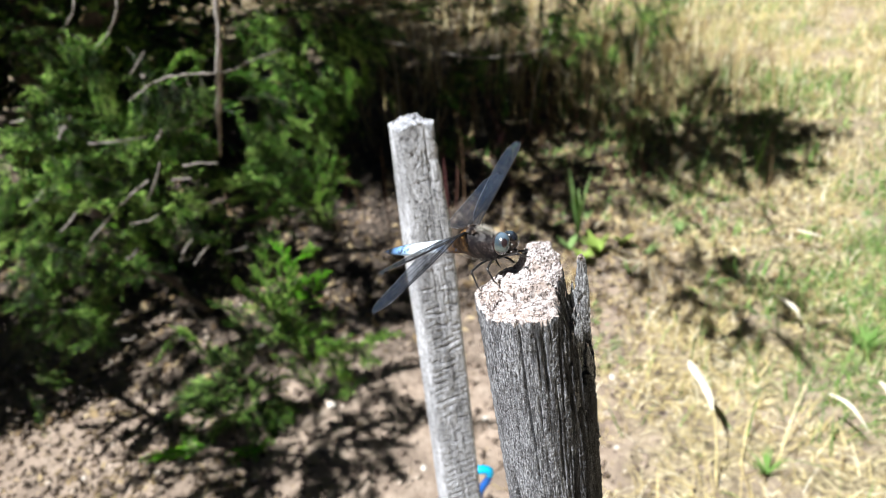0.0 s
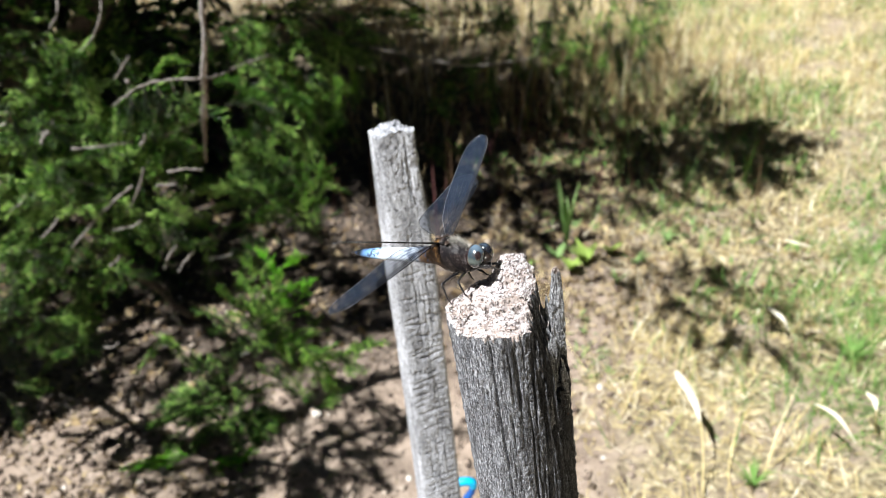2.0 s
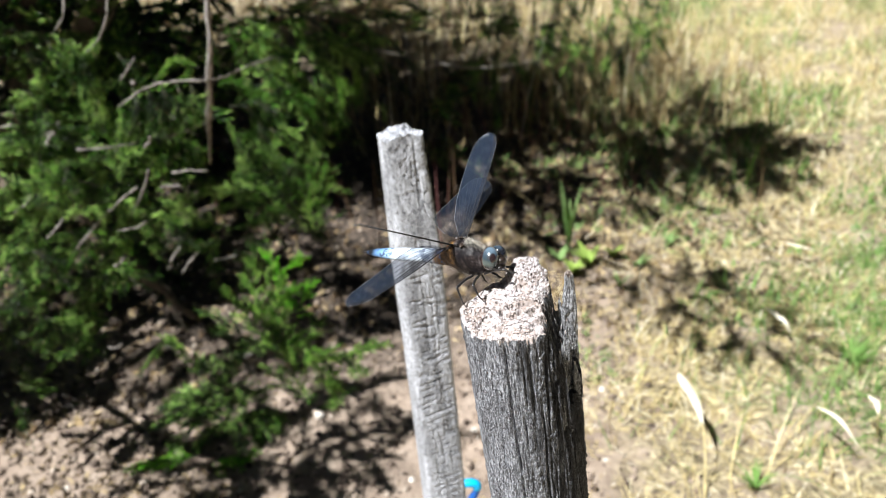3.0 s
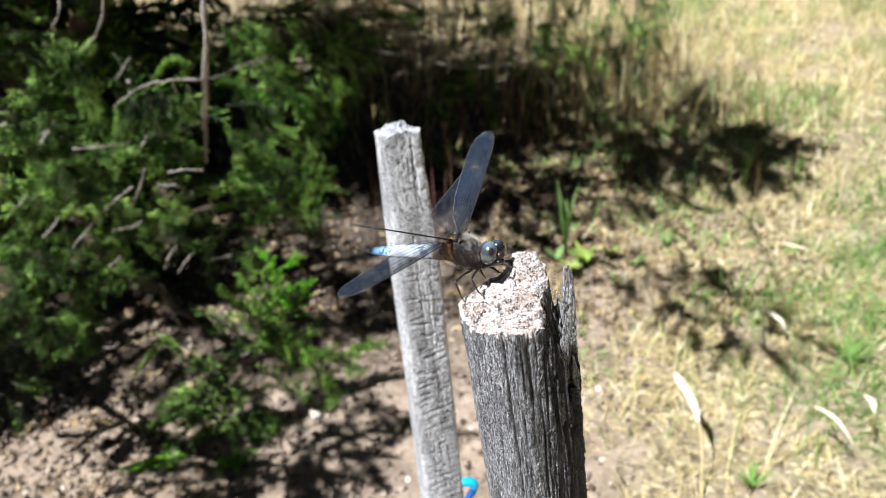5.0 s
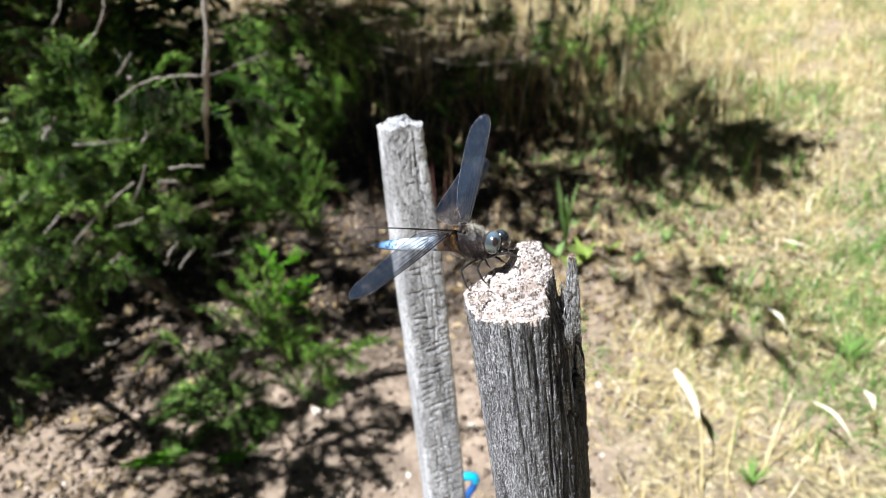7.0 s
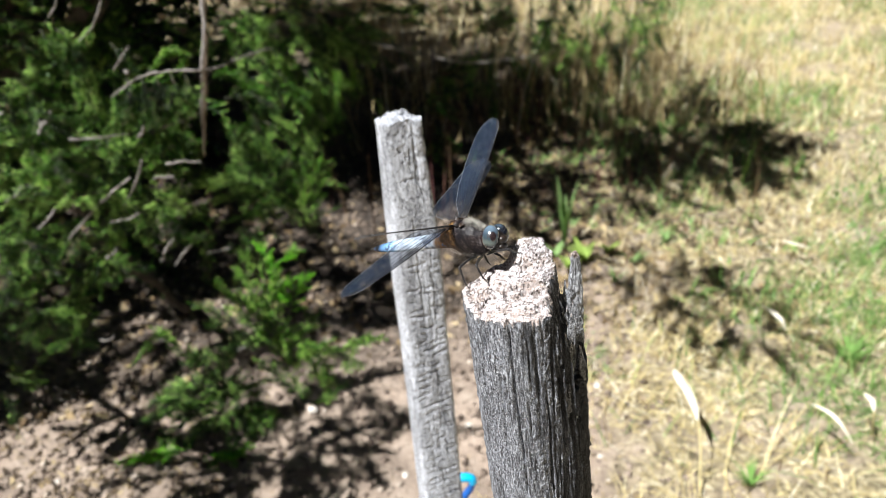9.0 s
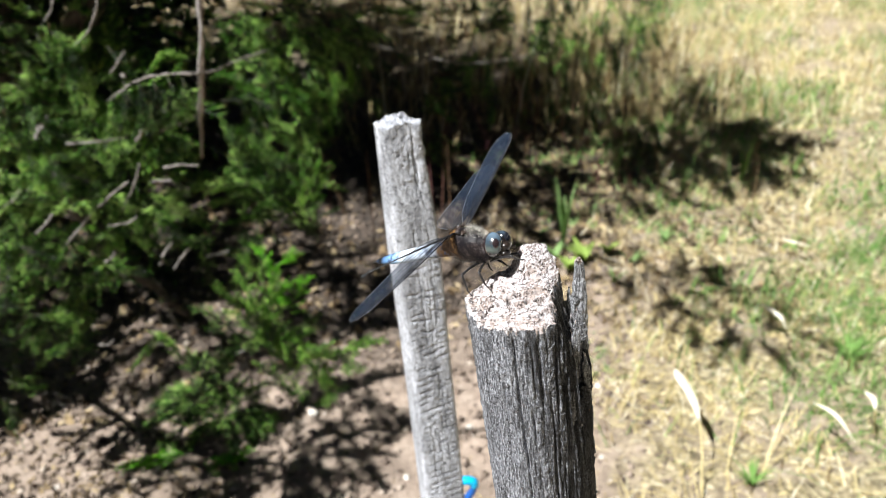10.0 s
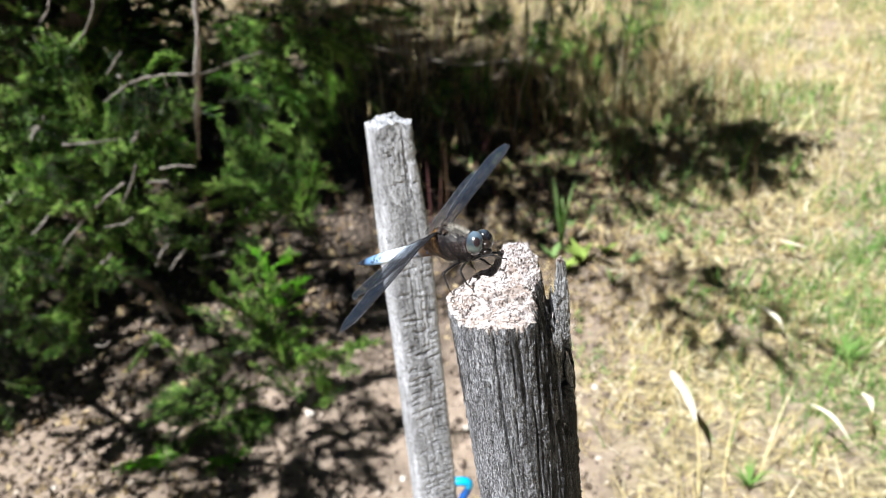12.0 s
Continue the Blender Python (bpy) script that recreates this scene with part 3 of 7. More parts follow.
    wd = rng.uniform(0.00006, 0.00021, n)
    o = np.cross(lean, rng.normal(0, 1, (n, 3)))
    o /= np.linalg.norm(o, axis=1)[:, None]
    u = np.cross(lean, o)
    c0 = np.stack([fx, fy, fz], -1) - lean * 0.0004
    tipp = c0 + lean * (ln + 0.0004)[:, None]
    V = np.zeros((n, 6, 3))
    for k in range(3):
        side_v = o * math.cos(2.094 * k) + u * math.sin(2.094 * k)
        V[:, k] = c0 + side_v * wd[:, None]
        V[:, 3 + k] = tipp + side_v * wd[:, None] * 0.85
    tri = np.array([(0, 1, 4), (0, 4, 3), (1, 2, 5), (1, 5, 4), (2, 0, 3), (2, 3, 5), (3, 4, 5)])
    F = (tri[None] + 6 * np.arange(n)[:, None, None]).reshape(-1, 3)
    fib = child("fibre_fringe", quick_mesh("fibre_fringe", V.reshape(-1, 3), F, MAT["fibre"]), root, "pale frayed wood fibres")
    fib["kind"] = "stuff"

    # long splinters left standing at the rim
    def splinter(name, base, tip, wide, thick, seed, blunt=0.5):
        rows, k = 150, 56
        out = []
        b, t = np.array(base), np.array(tip)
        for i in range(rows):
            s = i / (rows - 1)
            c = b + (t - b) * s
            c = c + 0.0006 * np.array([math.sin(s * 5 + seed), math.cos(s * 4 + seed), 0])
            w = (1 - 0.35 * s) * (1 - ease(np.array((s - 0.80) / 0.20)) * (1 - blunt * 0.35)) * math.sqrt(max(0.10, 1 - max(0.0, (s - 0.97) / 0.03) ** 2))
            for j in range(k):
                a = 2 * math.pi * j / k
                ca, sa = math.cos(a), math.sin(a)
                ca, sa = math.copysign(abs(ca) ** 0.6, ca), math.copysign(abs(sa) ** 0.6, sa)
                out.append((c[0] + wide * w * ca, c[1] + thick * w * sa, c[2]))
        v = np.array(out)
        q = v / np.array([0.0016, 0.0016, 0.012])
        g = v / np.array([0.0007, 0.0007, 0.0013])
        v[:, :2] += 0.0012 * np.stack([fbm(q, seed, 4, 0.6), fbm(q, seed + 9, 4, 0.6)], -1) + 0.0007 * np.stack([fbm(g, seed + 3, 2), fbm(g, seed + 5, 2)], -1)
        v[:, 2] += 0.0012 * fbm(g * 0.7, seed + 7, 2) * ease((v[:, 2] - tip[2] + 0.004) / 0.004)
        faces = grid_faces(rows, k, True) + [tuple((rows - 1) * k + i for i in range(k)), tuple(range(k))[::-1]]
        me = mesh_from(name, v, faces, [MAT["splinter"], MAT["top"]])
        mid = np.array([v[list(f)].mean(0) for f in faces])
        worn = (mid[:, 2] - tip[2] + 0.006 * fbm(mid / np.array([0.0012, 0.0012, 0.003]), seed + 1, 3) > -0.0012).astype(np.int32)
        me.polygons.foreach_set("material_index", worn)
        child(name, me, root)

    L = FRONT_TOP
    splinter("splinter", (0.0122, 0.0005, L - 0.060), (0.0132, 0.0040, L + 0.0034), 0.0027, 0.0017, 3, 1.6)
    # short torn splinters in the broken flank
    torn = np.random.default_rng(19)
    for i in range(22):
        x, y = torn.uniform(0.0045, 0.0112), torn.uniform(-0.0100, 0.0025)
        high = -0.017 + 0.012 * torn.random() + 0.25 * min(0.0, y)
        lean = torn.normal(0, 0.0006)
        splinter("splinter", (x, y, L - 0.040), (x + lean, y + 0.0006, L + high), torn.uniform(0.0006, 0.0013), torn.uniform(0.0005, 0.0010), 40 + i, 0.3)
    splinter("splinter", (0.0105, -0.0015, L - 0.045), (0.0112, -0.0010, L - 0.0125), 0.0013, 0.0012, 11, 0.4)
    splinter("splinter", (0.0118, -0.0040, L - 0.055), (0.0126, -0.0022, L - 0.0205), 0.0015, 0.0013, 17, 0.5)
    splinter("splinter", (0.0098, 0.0030, L - 0.030), (0.0108, 0.0045, L - 0.0050), 0.0010, 0.0010, 23, 0.4)


BACK_BASE, BACK_UP, BACK_TOP = (-0.0124, 0.2888, 0), (-0.0071, 0.0946, 0.9955), 0.6400


def build_back_stake():
    root = tagged(new("wooden_stake"), "silvery split wooden stake, squared and cracked across the grain", "stake")
    root.matrix_world = stand(BACK_BASE, BACK_UP) @ pose(0, 0, 0, 0, 0, 20)
    cols = 204
    th = np.linspace(0, 2 * math.pi, cols, endpoint=False)
    zs = np.concatenate([np.linspace(-0.06, BACK_TOP - 0.31, 16), np.linspace(BACK_TOP - 0.30, BACK_TOP, 560)])
    Z, T = np.meshgrid(zs, th, indexing="ij")
    c, s = np.cos(T), np.sin(T)
    n = 7.0
    sup = (np.abs(c / 0.0120) ** n + np.abs(s / 0.0092) ** n) ** (-1 / n)
    r = sup * (1 + 0.09 * fbm(np.stack([c * 0.8, s * 0.8, Z * 22], -1), 4, 2))
    front = ease((-s - 0.50) / 0.25)
    rng = np.random.default_rng(31)
    row = np.cos(th) / np.maximum(np.abs(np.sin(th)), 0.3)
    across = np.broadcast_to(row, Z.shape)
    # checks across the grain, closer and deeper towards the foot
    z = BACK_TOP - 0.030
    while z > BACK_TOP - 0.30:
        low = float(ease((BACK_TOP - 0.055 - z) / 0.06))
        for x0, x1 in ((-1.2, rng.uniform(-0.5, 0.7)), (rng.uniform(-0.4, 0.5), 1.3)):
            at = np.stack([row * 1.6, 0 * row, 0 * row + z * 90], -1)
            path = z + 0.0028 * fbm(at, 43, 4, 0.6) + rng.uniform(-0.0012, 0.0012) * row
            gate = ease((fbm(np.stack([row * 1.5, 0 * row, 0 * row + z * 300], -1), 53, 3) + 0.16) / 0.2) * ease((row - x0) / 0.15) * ease((x1 - row) / 0.15)
            d = Z - path[None]
            # a sharp lip above each check and a slope below it
            r = r - rng.uniform(0.0006, 0.0015) * (0.25 + 0.75 * low) * (np.exp(-((d / rng.uniform(0.00025, 0.00042)) ** 2)) + 0.35 * np.exp(-np.abs(d + 0.0006) / 0.0007) * (d < 0)) * gate[None] * front
        z -= rng.uniform(0.0022, 0.0052) * (1.6 - 0.6 * low)
    for x0, z0, z1, deep in ((0.30, 0.08, 0.20, 0.0005), (0.42, 0.002, 0.042, 0.0032), (0.62, 0.010, 0.05, 0.0018), (0.20, 0.016, 0.034, 0.0012), (0.62, 0.05, 0.12, 0.0008), (-0.15, 0.05, 0.14, 0.0006), (-0.5, 0.16, 0.24, 0.0005), (0.5, 0.14, 0.22, 0.0006), (0.05, 0.18, 0.26, 0.0005)):
        wob = 0.42 * fbm(np.stack([zs * 95, 0 * zs, 0 * zs + x0 * 9], -1), 47, 5, 0.68)
        r = r - deep * np.exp(-(((across - x0 - wob[:, None]) / 0.045) ** 2)) * front * ease((BACK_TOP - Z - z0) / 0.01) * ease((z1 - BACK_TOP + Z) / 0.02)
    upper = ease((Z - BACK_TOP + 0.045) / 0.03)
    strands = fbm(np.stack([across * 13, s * 2, Z * 45], -1), 28, 3, 0.6)
    grain = fbm(np.stack([c * 16, s * 16, Z * 900], -1), 25, 3, 0.65)
    r = r + front * (0.0005 * strands * (1 - 0.6 * upper) + grain * (0.0006 - 0.0001 * upper)) + 0.0002 * grain + 0.0024 * upper * ease((c - 0.35) / 0.4) * fbm(np.stack([c * 3, s * 3, Z * 190], -1), 22, 3)
    # knobbly, crumbling head
    r = r + 0.0017 * ease((Z - BACK_TOP + 0.034) / 0.02) * front * fbm(np.stack([across * 2.6, s * 1.5, Z * 210], -1), 36, 3, 0.6) * (0.5 + 0.5 * ease((row + 0.2) / 0.5))
    pit = fbm(np.stack([across * 6.5, s * 1.5, Z * 480], -1), 35, 4, 0.65)
    r = r - 0.0012 * ease((pit - 0.15) / 0.08) * front * upper
    # the worn head: narrower, sloping on one side
    head = ease((Z - (BACK_TOP - 0.075)) / 0.075)
    r = r * (1 - 0.14 * head)
    x, y = r * c, r * s
    x = x - 0.0012 * head + 0.0006
    Zt = Z - ease((Z - (BACK_TOP - 0.03)) / 0.03) * (0.0026 * ease((x - 0.004) / 0.005) + 0.0022 * ease((-x - 0.002) / 0.007))
    Zt = Zt + ease((Z - (BACK_TOP - 0.004)) / 0.004) * 0.0052 * fbm(np.stack([c * 2.6, s * 2.6, 0 * Z], -1), 26, 3)
    side = np.stack([x, y, Zt], -1)
    bits = [side]
    for f in np.linspace(0.97, 0.02, 34):
        ring = side[-1].copy()
        m = ring[:, :2].mean(0)
        ring[:, :2] = m + (ring[:, :2] - m) * f
        ring[:, 2] += 0.0010 * (1 - f**3) + 0.0056 * fbm(np.stack([ring[:, 0] / 0.0030, ring[:, 1] / 0.0030, ring[:, 0] * 0], -1), 40, 4) * (1 - f**6)
        bits.append(ring[None])
    child("shaft", mesh_from("shaft", side, grid_faces(len(side), cols, True), MAT["stake_back"]), root)
    P = np.concatenate([side[-1:]] + bits[1:])
    faces = grid_faces(len(P), cols, True) + [tuple((len(P) - 1) * cols + i for i in range(cols))]
    child("worn_top", mesh_from("worn_top", P, faces, MAT["stake_back"]), root, "rounded weathered end of the stake")


build_front_stake()
build_back_stake()


# ---- garden tool with the blue handle ----
def build_tool():
    at = Vector((-0.0043, 0.4223, 0.2858))
    root = tagged(new("garden_tool"), "small garden tool stuck upright in soil, bright blue plastic crook handle", "garden tool")
    root.matrix_world = Matrix.Translation((at.x, at.y, 0.0))
    h = at.z
    bar = [(-0.014, 0, h + 0.0115), (-0.004, 0, h + 0.0125), (0.006, 0, h + 0.0135), (0.0115, 0, h + 0.0115), (0.0125, 0, h + 0.0070)]
    v, f = tube(curve_points(bar, 5), 0.0036, 10)
    child("handle", mesh_from("handle", v, f, MAT["blue"]), root, "bright blue plastic crook handle")
    neck = [(0.0124, 0, h + 0.0085), (0.0105, 0, h + 0.0010), (0.0055, 0, h - 0.0080), (0.0020, 0, h - 0.0200), (0.0, 0, h - 0.070)]
    v, f = tube(curve_points(neck, 5), 0.0030, 10)
    child("neck", mesh_from("neck", v, f, MAT["blue_shaded"]), root, "blue plastic neck, its shade painted darker")
    v, f = tube([(0, 0, h - 0.068), (0, 0, 0.06), (0, 0, -0.05)], [0.0035, 0.0035, 0.003], 10)
    child("rod", mesh_from("rod", v, f, MAT["steel"]), root, "dull steel rod")


build_tool()


# ---- juniper ----
def spray_arrays(seed, twigs, length, thick, step, flat=0.45):
    """One feathery juniper spray as triangles, growing along +x in the xy plane."""
    rng = np.random.default_rng(seed)
    V, F, T = [], [], []

    def shoot(a, b, r, t0, t1, bulge=True):
        d = b - a
        d = d / (np.linalg.norm(d) + 1e-9)
        o = np.cross(d, [0.3, 0.2, 1.0])
        o /= np.linalg.norm(o)
        u = np.cross(d, o)
        k = len(V)
        mid = a + (b - a) * 0.6
        for c, w in ((a, r * 0.8), (mid, r)) if bulge else ((a, r),):
            for j in range(3):
                V.append(c + o * (w * math.cos(2.094 * j)) + u * (w * math.sin(2.094 * j)))
        V.append(b)
        T.extend([t0] * 3 + ([t0 + 0.6 * (t1 - t0)] * 3 if bulge else []) + [t1])
        for j in range(3):
            m = (j + 1) % 3
            if bulge:
                F.append((k + j, k + m, k + 3 + m))
                F.append((k + j, k + 3 + m, k + 3 + j))
                F.append((k + 3 + j, k + 3 + m, k + 6))
            else:
                F.append((k + j, k + m, k + 3))

    bend = rng.uniform(-0.25, 0.25)

    def main(s):
        return np.array([length * s, bend * length * s * s, -0.12 * length * s * s])

    for i in range(4):
        shoot(main(i / 4), main((i + 1.2) / 4), thick * 1.1, 0.5 * i / 4, 0.5 * (i + 1) / 4)
    for i in range(twigs):
        s = 0.08 + 0.9 * i / twigs
        sd = 1 if i % 2 else -1
        a = main(s)
        ang = sd * rng.uniform(0.38, 0.70)
        ln = length * 0.46 * (1.08 - 0.80 * s) * rng.uniform(0.65, 1.25)
        d = np.array([math.cos(ang), math.sin(ang), rng.uniform(-flat, flat)])
        d /= np.linalg.norm(d)
        b = a + d * ln
        shoot(a, b, thick, 0.15 + 0.3 * s, 0.85)
        subs = int(ln / step)
        for j in range(subs):
            f = 0.15 + 0.80 * j / subs
            an2 = ang + (1 if j % 2 else -1) * rng.uniform(0.35, 0.75)
            e = np.array([math.cos(an2), math.sin(an2), rng.uniform(-flat, flat)])
            e /= np.linalg.norm(e)
            shoot(a + (b - a) * f, a + (b - a) * f + e * rng.uniform(0.006, 0.013) * (1.15 - 0.5 * f), thick * 0.95, 0.25 + 0.35 * f, 1.0, False)
    return np.array(V), np.array(F), np.array(T)


SPRAYS = [spray_arrays(100 + i, 11 + i % 4, 0.070 + 0.009 * (i % 4), 0.00105, 0.0038) for i in range(10)]
COARSE = [spray_arrays(300 + i, 9, 0.085, 0.0038, 0.020) for i in range(6)]
SPRAY_MESH = {}


def spray_mesh(kind, i):
    key = (kind, i)
    if key not in SPRAY_MESH:
        v, f, t = SPRAYS[i]
        SPRAY_MESH[key] = quick_mesh("spray", v, f, MAT[kind], tip=t)
    return SPRAY_MESH[key]


def spray_matrix(rng, p, out, scale, droop=0.25, loose=0.38):
    d = np.array(out, float) + rng.normal(0, loose, 3)
    d[2] -= droop * rng.uniform(0, 1)
    d = Vector(d).normalized()
    up = Vector(rng.normal(0, 0.5, 3)) + Vector((0, 0, 1))
    y = up.cross(d).normalized()
    z = d.cross(y)
    m = Matrix((d, y, z)).transposed().to_4x4()
    m.translation = p
    return m @ Matrix.Scale(scale, 4)


def joined_sprays(name, places, shapes, material, parent, label=""):
    V, F, T, k = [], [], [], 0
    for m, i in places:
        v, f, t = shapes[i % len(shapes)]
        T.append(t)
        a = np.array(m)
        V.append(v @ a[:3, :3].T + a[:3, 3])
        F.append(f + k)
        k += len(v)
    ob = child(name, quick_mesh(name, np.concatenate(V), np.concatenate(F), MAT[material], tip=np.concatenate(T)), parent, label)
    ob["kind"] = "stuff"
    return ob


def blob_points(rng, centre, radii, count, shell=0.35, tuft=6):
    """Places and outward directions in tufts over an uneven blob."""
    out = []
    size = float(np.mean(radii))
    while len(out) < count:
        d = rng.normal(0, 1, 3)
        d /= np.linalg.norm(d)
        r = 1 - shell * rng.random() ** 1.5
        bump = 1 + 0.7 * float(fbm(np.array([d * 2.3 + np.array(centre)]), 90, 2)[0])
        p = np.array(centre) + d * np.array(radii) * r * bump
        lean = d + rng.normal(0, 0.4, 3)
        for _ in range(tuft):
            q = p + rng.normal(0, 0.10 * size, 3) + lean * rng.uniform(-0.08, 0.12) * size
            if q[2] > 0.015:
                out.append((q, lean))
    return out


def limb(name, points, r0, r1, parent, mat="bark", label="", sides=9, knots=0.12):
    pts = curve_points(points)
    rng = np.random.default_rng(len(points) * 13 + int(abs(points[0][0]) * 997))
    pts = [p + rng.normal(0, r0 * knots, 3) for p in pts]
    rad = [(r0 + (r1 - r0) * i / (len(pts) - 1)) * (1 + knots * rng.normal(0, 0.8)) for i in range(len(pts))]
    v, f = tube(pts, rad, sides)
    return child(name, mesh_from(name, v, f, MAT[mat]), parent, label)


def build_juniper():
    rng = np.random.default_rng(7)
    tree = tagged(new("juniper_tree"), "dense green juniper tree with low sweeping branches and bare twigs", "tree")
    base = Vector((-0.95, 1.75, 0))
    tree.location = base
    B = np.array(base)

    def here(*pts):
        return [tuple(np.array(p) - B) for p in pts]

    limb("trunk", here((-0.95, 1.75, -0.05), (-0.90, 1.78, 0.35), (-0.78, 1.85, 0.9), (-0.72, 1.95, 1.6), (-0.7, 2.0, 2.2)), 0.060, 0.022, tree)
    limb("limb", here((-0.92, 1.75, 0.25), (-0.62, 1.55, 0.45), (-0.40, 1.40, 0.75), (-0.20, 1.4, 1.1)), 0.030, 0.008, tree)
    limb("limb", here((-0.93, 1.74, 0.15), (-0.80, 1.35, 0.30), (-0.66, 1.05, 0.36), (-0.52, 0.85, 0.40)), 0.024, 0.006, tree)
    limb("limb", here((-0.85, 1.80, 0.6), (-0.45, 1.9, 0.9), (0.1, 2.0, 1.05), (0.55, 2.1, 1.0)), 0.026, 0.006, tree)
    limb("limb", here((-0.95, 1.72, 0.08), (-0.6, 1.2, 0.12), (-0.42, 1.02, 0.06)), 0.018, 0.005, tree)
    limb("limb", here((-0.75, 1.9, 1.2), (-0.6, 1.5, 1.5), (-0.5, 1.2, 1.7)), 0.024, 0.006, tree)

    # unseen limbs, added only to carry the shade-casting clumps
    limb("limb", here((-0.75, 1.9, 1.2), (-0.42, 1.40, 1.46), (-0.12, 1.12, 1.38), (0.00, 0.85, 1.28), (0.02, 0.56, 1.14)), 0.009, 0.0014, tree)
    limb("limb", here((-0.92, 1.75, 0.45), (-1.10, 1.15, 0.66), (-0.92, 0.80, 0.60), (-0.66, 0.62, 0.53), (-0.44, 0.53, 0.55)), 0.012, 0.003, tree)
    limb("limb", here((-0.75, 1.9, 1.25), (-0.72, 1.35, 1.42), (-0.95, 0.95, 1.34), (-1.12, 0.76, 1.26)), 0.013, 0.003, tree)
    limb("limb", here((-0.72, 1.35, 1.42), (-0.52, 0.98, 1.36), (-0.22, 0.92, 1.32), (-0.09, 0.66, 1.25)), 0.007, 0.0014, tree)

    # bare grey twigs before the foliage
    def bare_twig(pts, r):
        limb("bare_twig", here(*pts), r, r * 0.6, tree, "twig", "bare grey twig", 8, 0.3)

    bare_twig([(-0.2400, 0.9095, 0.6225), (-0.2455, 0.880, 0.559), (-0.2545, 0.8601, 0.5067), (-0.2683, 0.876, 0.4595), (-0.2904, 0.9006, 0.3886)], 0.0022)
    # second stem added as the first twig's darker, shaded side
    limb("bare_twig", here((-0.2425, 0.93, 0.620), (-0.2500, 0.905, 0.555), (-0.2590, 0.890, 0.500), (-0.2760, 0.905, 0.440), (-0.296, 0.92, 0.375)), 0.0029, 0.0018, tree, "bark", "brown side of the bare twig", 8, 0.2)
    bare_twig([(-0.2585, 0.8551, 0.5067), (-0.2918, 0.856, 0.5081), (-0.328, 0.8635, 0.5013), (-0.3705, 0.8724, 0.4778)], 0.0015)
    bare_twig([(-0.2585, 0.8551, 0.5067), (-0.2454, 0.885, 0.4979), (-0.2264, 0.9401, 0.4917), (-0.2006, 0.9941, 0.4838)], 0.0015)
    bare_twig([(-0.3977, 0.8961, 0.6101), (-0.4014, 0.8813, 0.5864), (-0.4171, 0.8831, 0.5703)], 0.0013)
    bare_twig([(-0.3497, 0.8939, 0.6065), (-0.3537, 0.8774, 0.5801), (-0.3781, 0.8952, 0.5519), (-0.4046, 0.9075, 0.534)], 0.0013)
    bare_twig([(-0.4211, 0.8483, 0.4393), (-0.3879, 0.8479, 0.4385), (-0.3588, 0.8682, 0.4333)], 0.0015)
    bare_twig([(-0.3315, 0.8988, 0.4256), (-0.3064, 0.9021, 0.4309), (-0.2882, 0.9558, 0.4226)], 0.0015)
    bare_twig([(-0.3406, 0.8323, 0.4135), (-0.3572, 0.8368, 0.383), (-0.3853, 0.8499, 0.3474)], 0.0012)
    bare_twig([(-0.3555, 0.8224, 0.3977), (-0.3888, 0.831, 0.3738), (-0.419, 0.8285, 0.3509), (-0.4627, 0.8275, 0.3115)], 0.0015)
    bare_twig([(-0.1888, 1.4988, 0.348), (-0.1127, 1.4894, 0.333), (-0.0384, 1.5263, 0.2977), (0.0992, 1.5566, 0.2518), (0.2822, 1.659, 0.2269)], 0.0024)

    sprays = {"dark_old": [], "young": [], "fresh": [], "inner": [], "shade": []}

    def bough(pts, count, scale, kind):
        """A thin stem with feathery sprays to both sides."""
        way = curve_points(pts, 8)
        if kind != "inner":
            limb("shoot", here(*pts), 0.0010, 0.0005, tree, "shoot", "thin leafy shoot", 5)
        for i in range(count):
            s = (0.06 + 0.94 * (i + rng.random() * 0.6) / count) * (len(way) - 1)
            k = min(int(s), len(way) - 2)
            d = way[k + 1] - way[k]
            p = way[k] + d * (s - k)
            d = d / np.linalg.norm(d)
            sd = np.cross(d, [0.1, 0.5, 0.8]) * (1 if i % 2 else -1)
            f = 1 - 0.45 * s / len(way)
            m = spray_matrix(rng, Vector(p - B), d * 1.1 + sd * 0.75, scale * f * rng.uniform(0.75, 1.2), 0.1, 0.25)
            sprays[kind].append((m, int(rng.integers(0, len(SPRAYS)))))

    def mass(centre, radii, count, scale):
        """Short drooping boughs crowded round a place."""
        for _ in range(count):
            p = np.array(centre) + rng.normal(0, 0.55, 3) * np.array(radii)
            d = np.array([rng.normal(0.25, 0.6), rng.normal(-0.75, 0.35), rng.normal(-0.12, 0.40)])
            d *= rng.uniform(0.035, 0.075) / np.linalg.norm(d)
            q = np.maximum(p, [-9, 0, 0.01]), np.maximum(p + d * 0.5 + np.array([0, 0, 0.006]), [-9, 0, 0.01]), np.maximum(p + d, [-9, 0, 0.01])
            bough(list(q), int(rng.integers(7, 12)), scale * rng.uniform(0.8, 1.15), "young" if rng.random() < 0.16 else "inner" if rng.random() < 0.5 else "dark_old")

    def canopy(centre, radii, count, scale, seen):
        """Loose crown foliage round a place; unless seen, it is there to cast shade."""
        for p, d in blob_points(rng, centre, radii, count, 0.6 if seen else 0.75, 6 if seen else 1):
            m = spray_matrix(rng, Vector(p - B), d + np.array([0.15, -0.5, 0.1]), scale * rng.uniform(0.75, 1.25))
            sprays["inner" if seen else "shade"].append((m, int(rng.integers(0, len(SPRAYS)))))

    # hanging plume beside the bare twigs
    bough([(-0.443, 0.930, 0.556), (-0.412, 0.900, 0.544), (-0.398, 0.890, 0.515)], 16, 0.5, "dark_old")
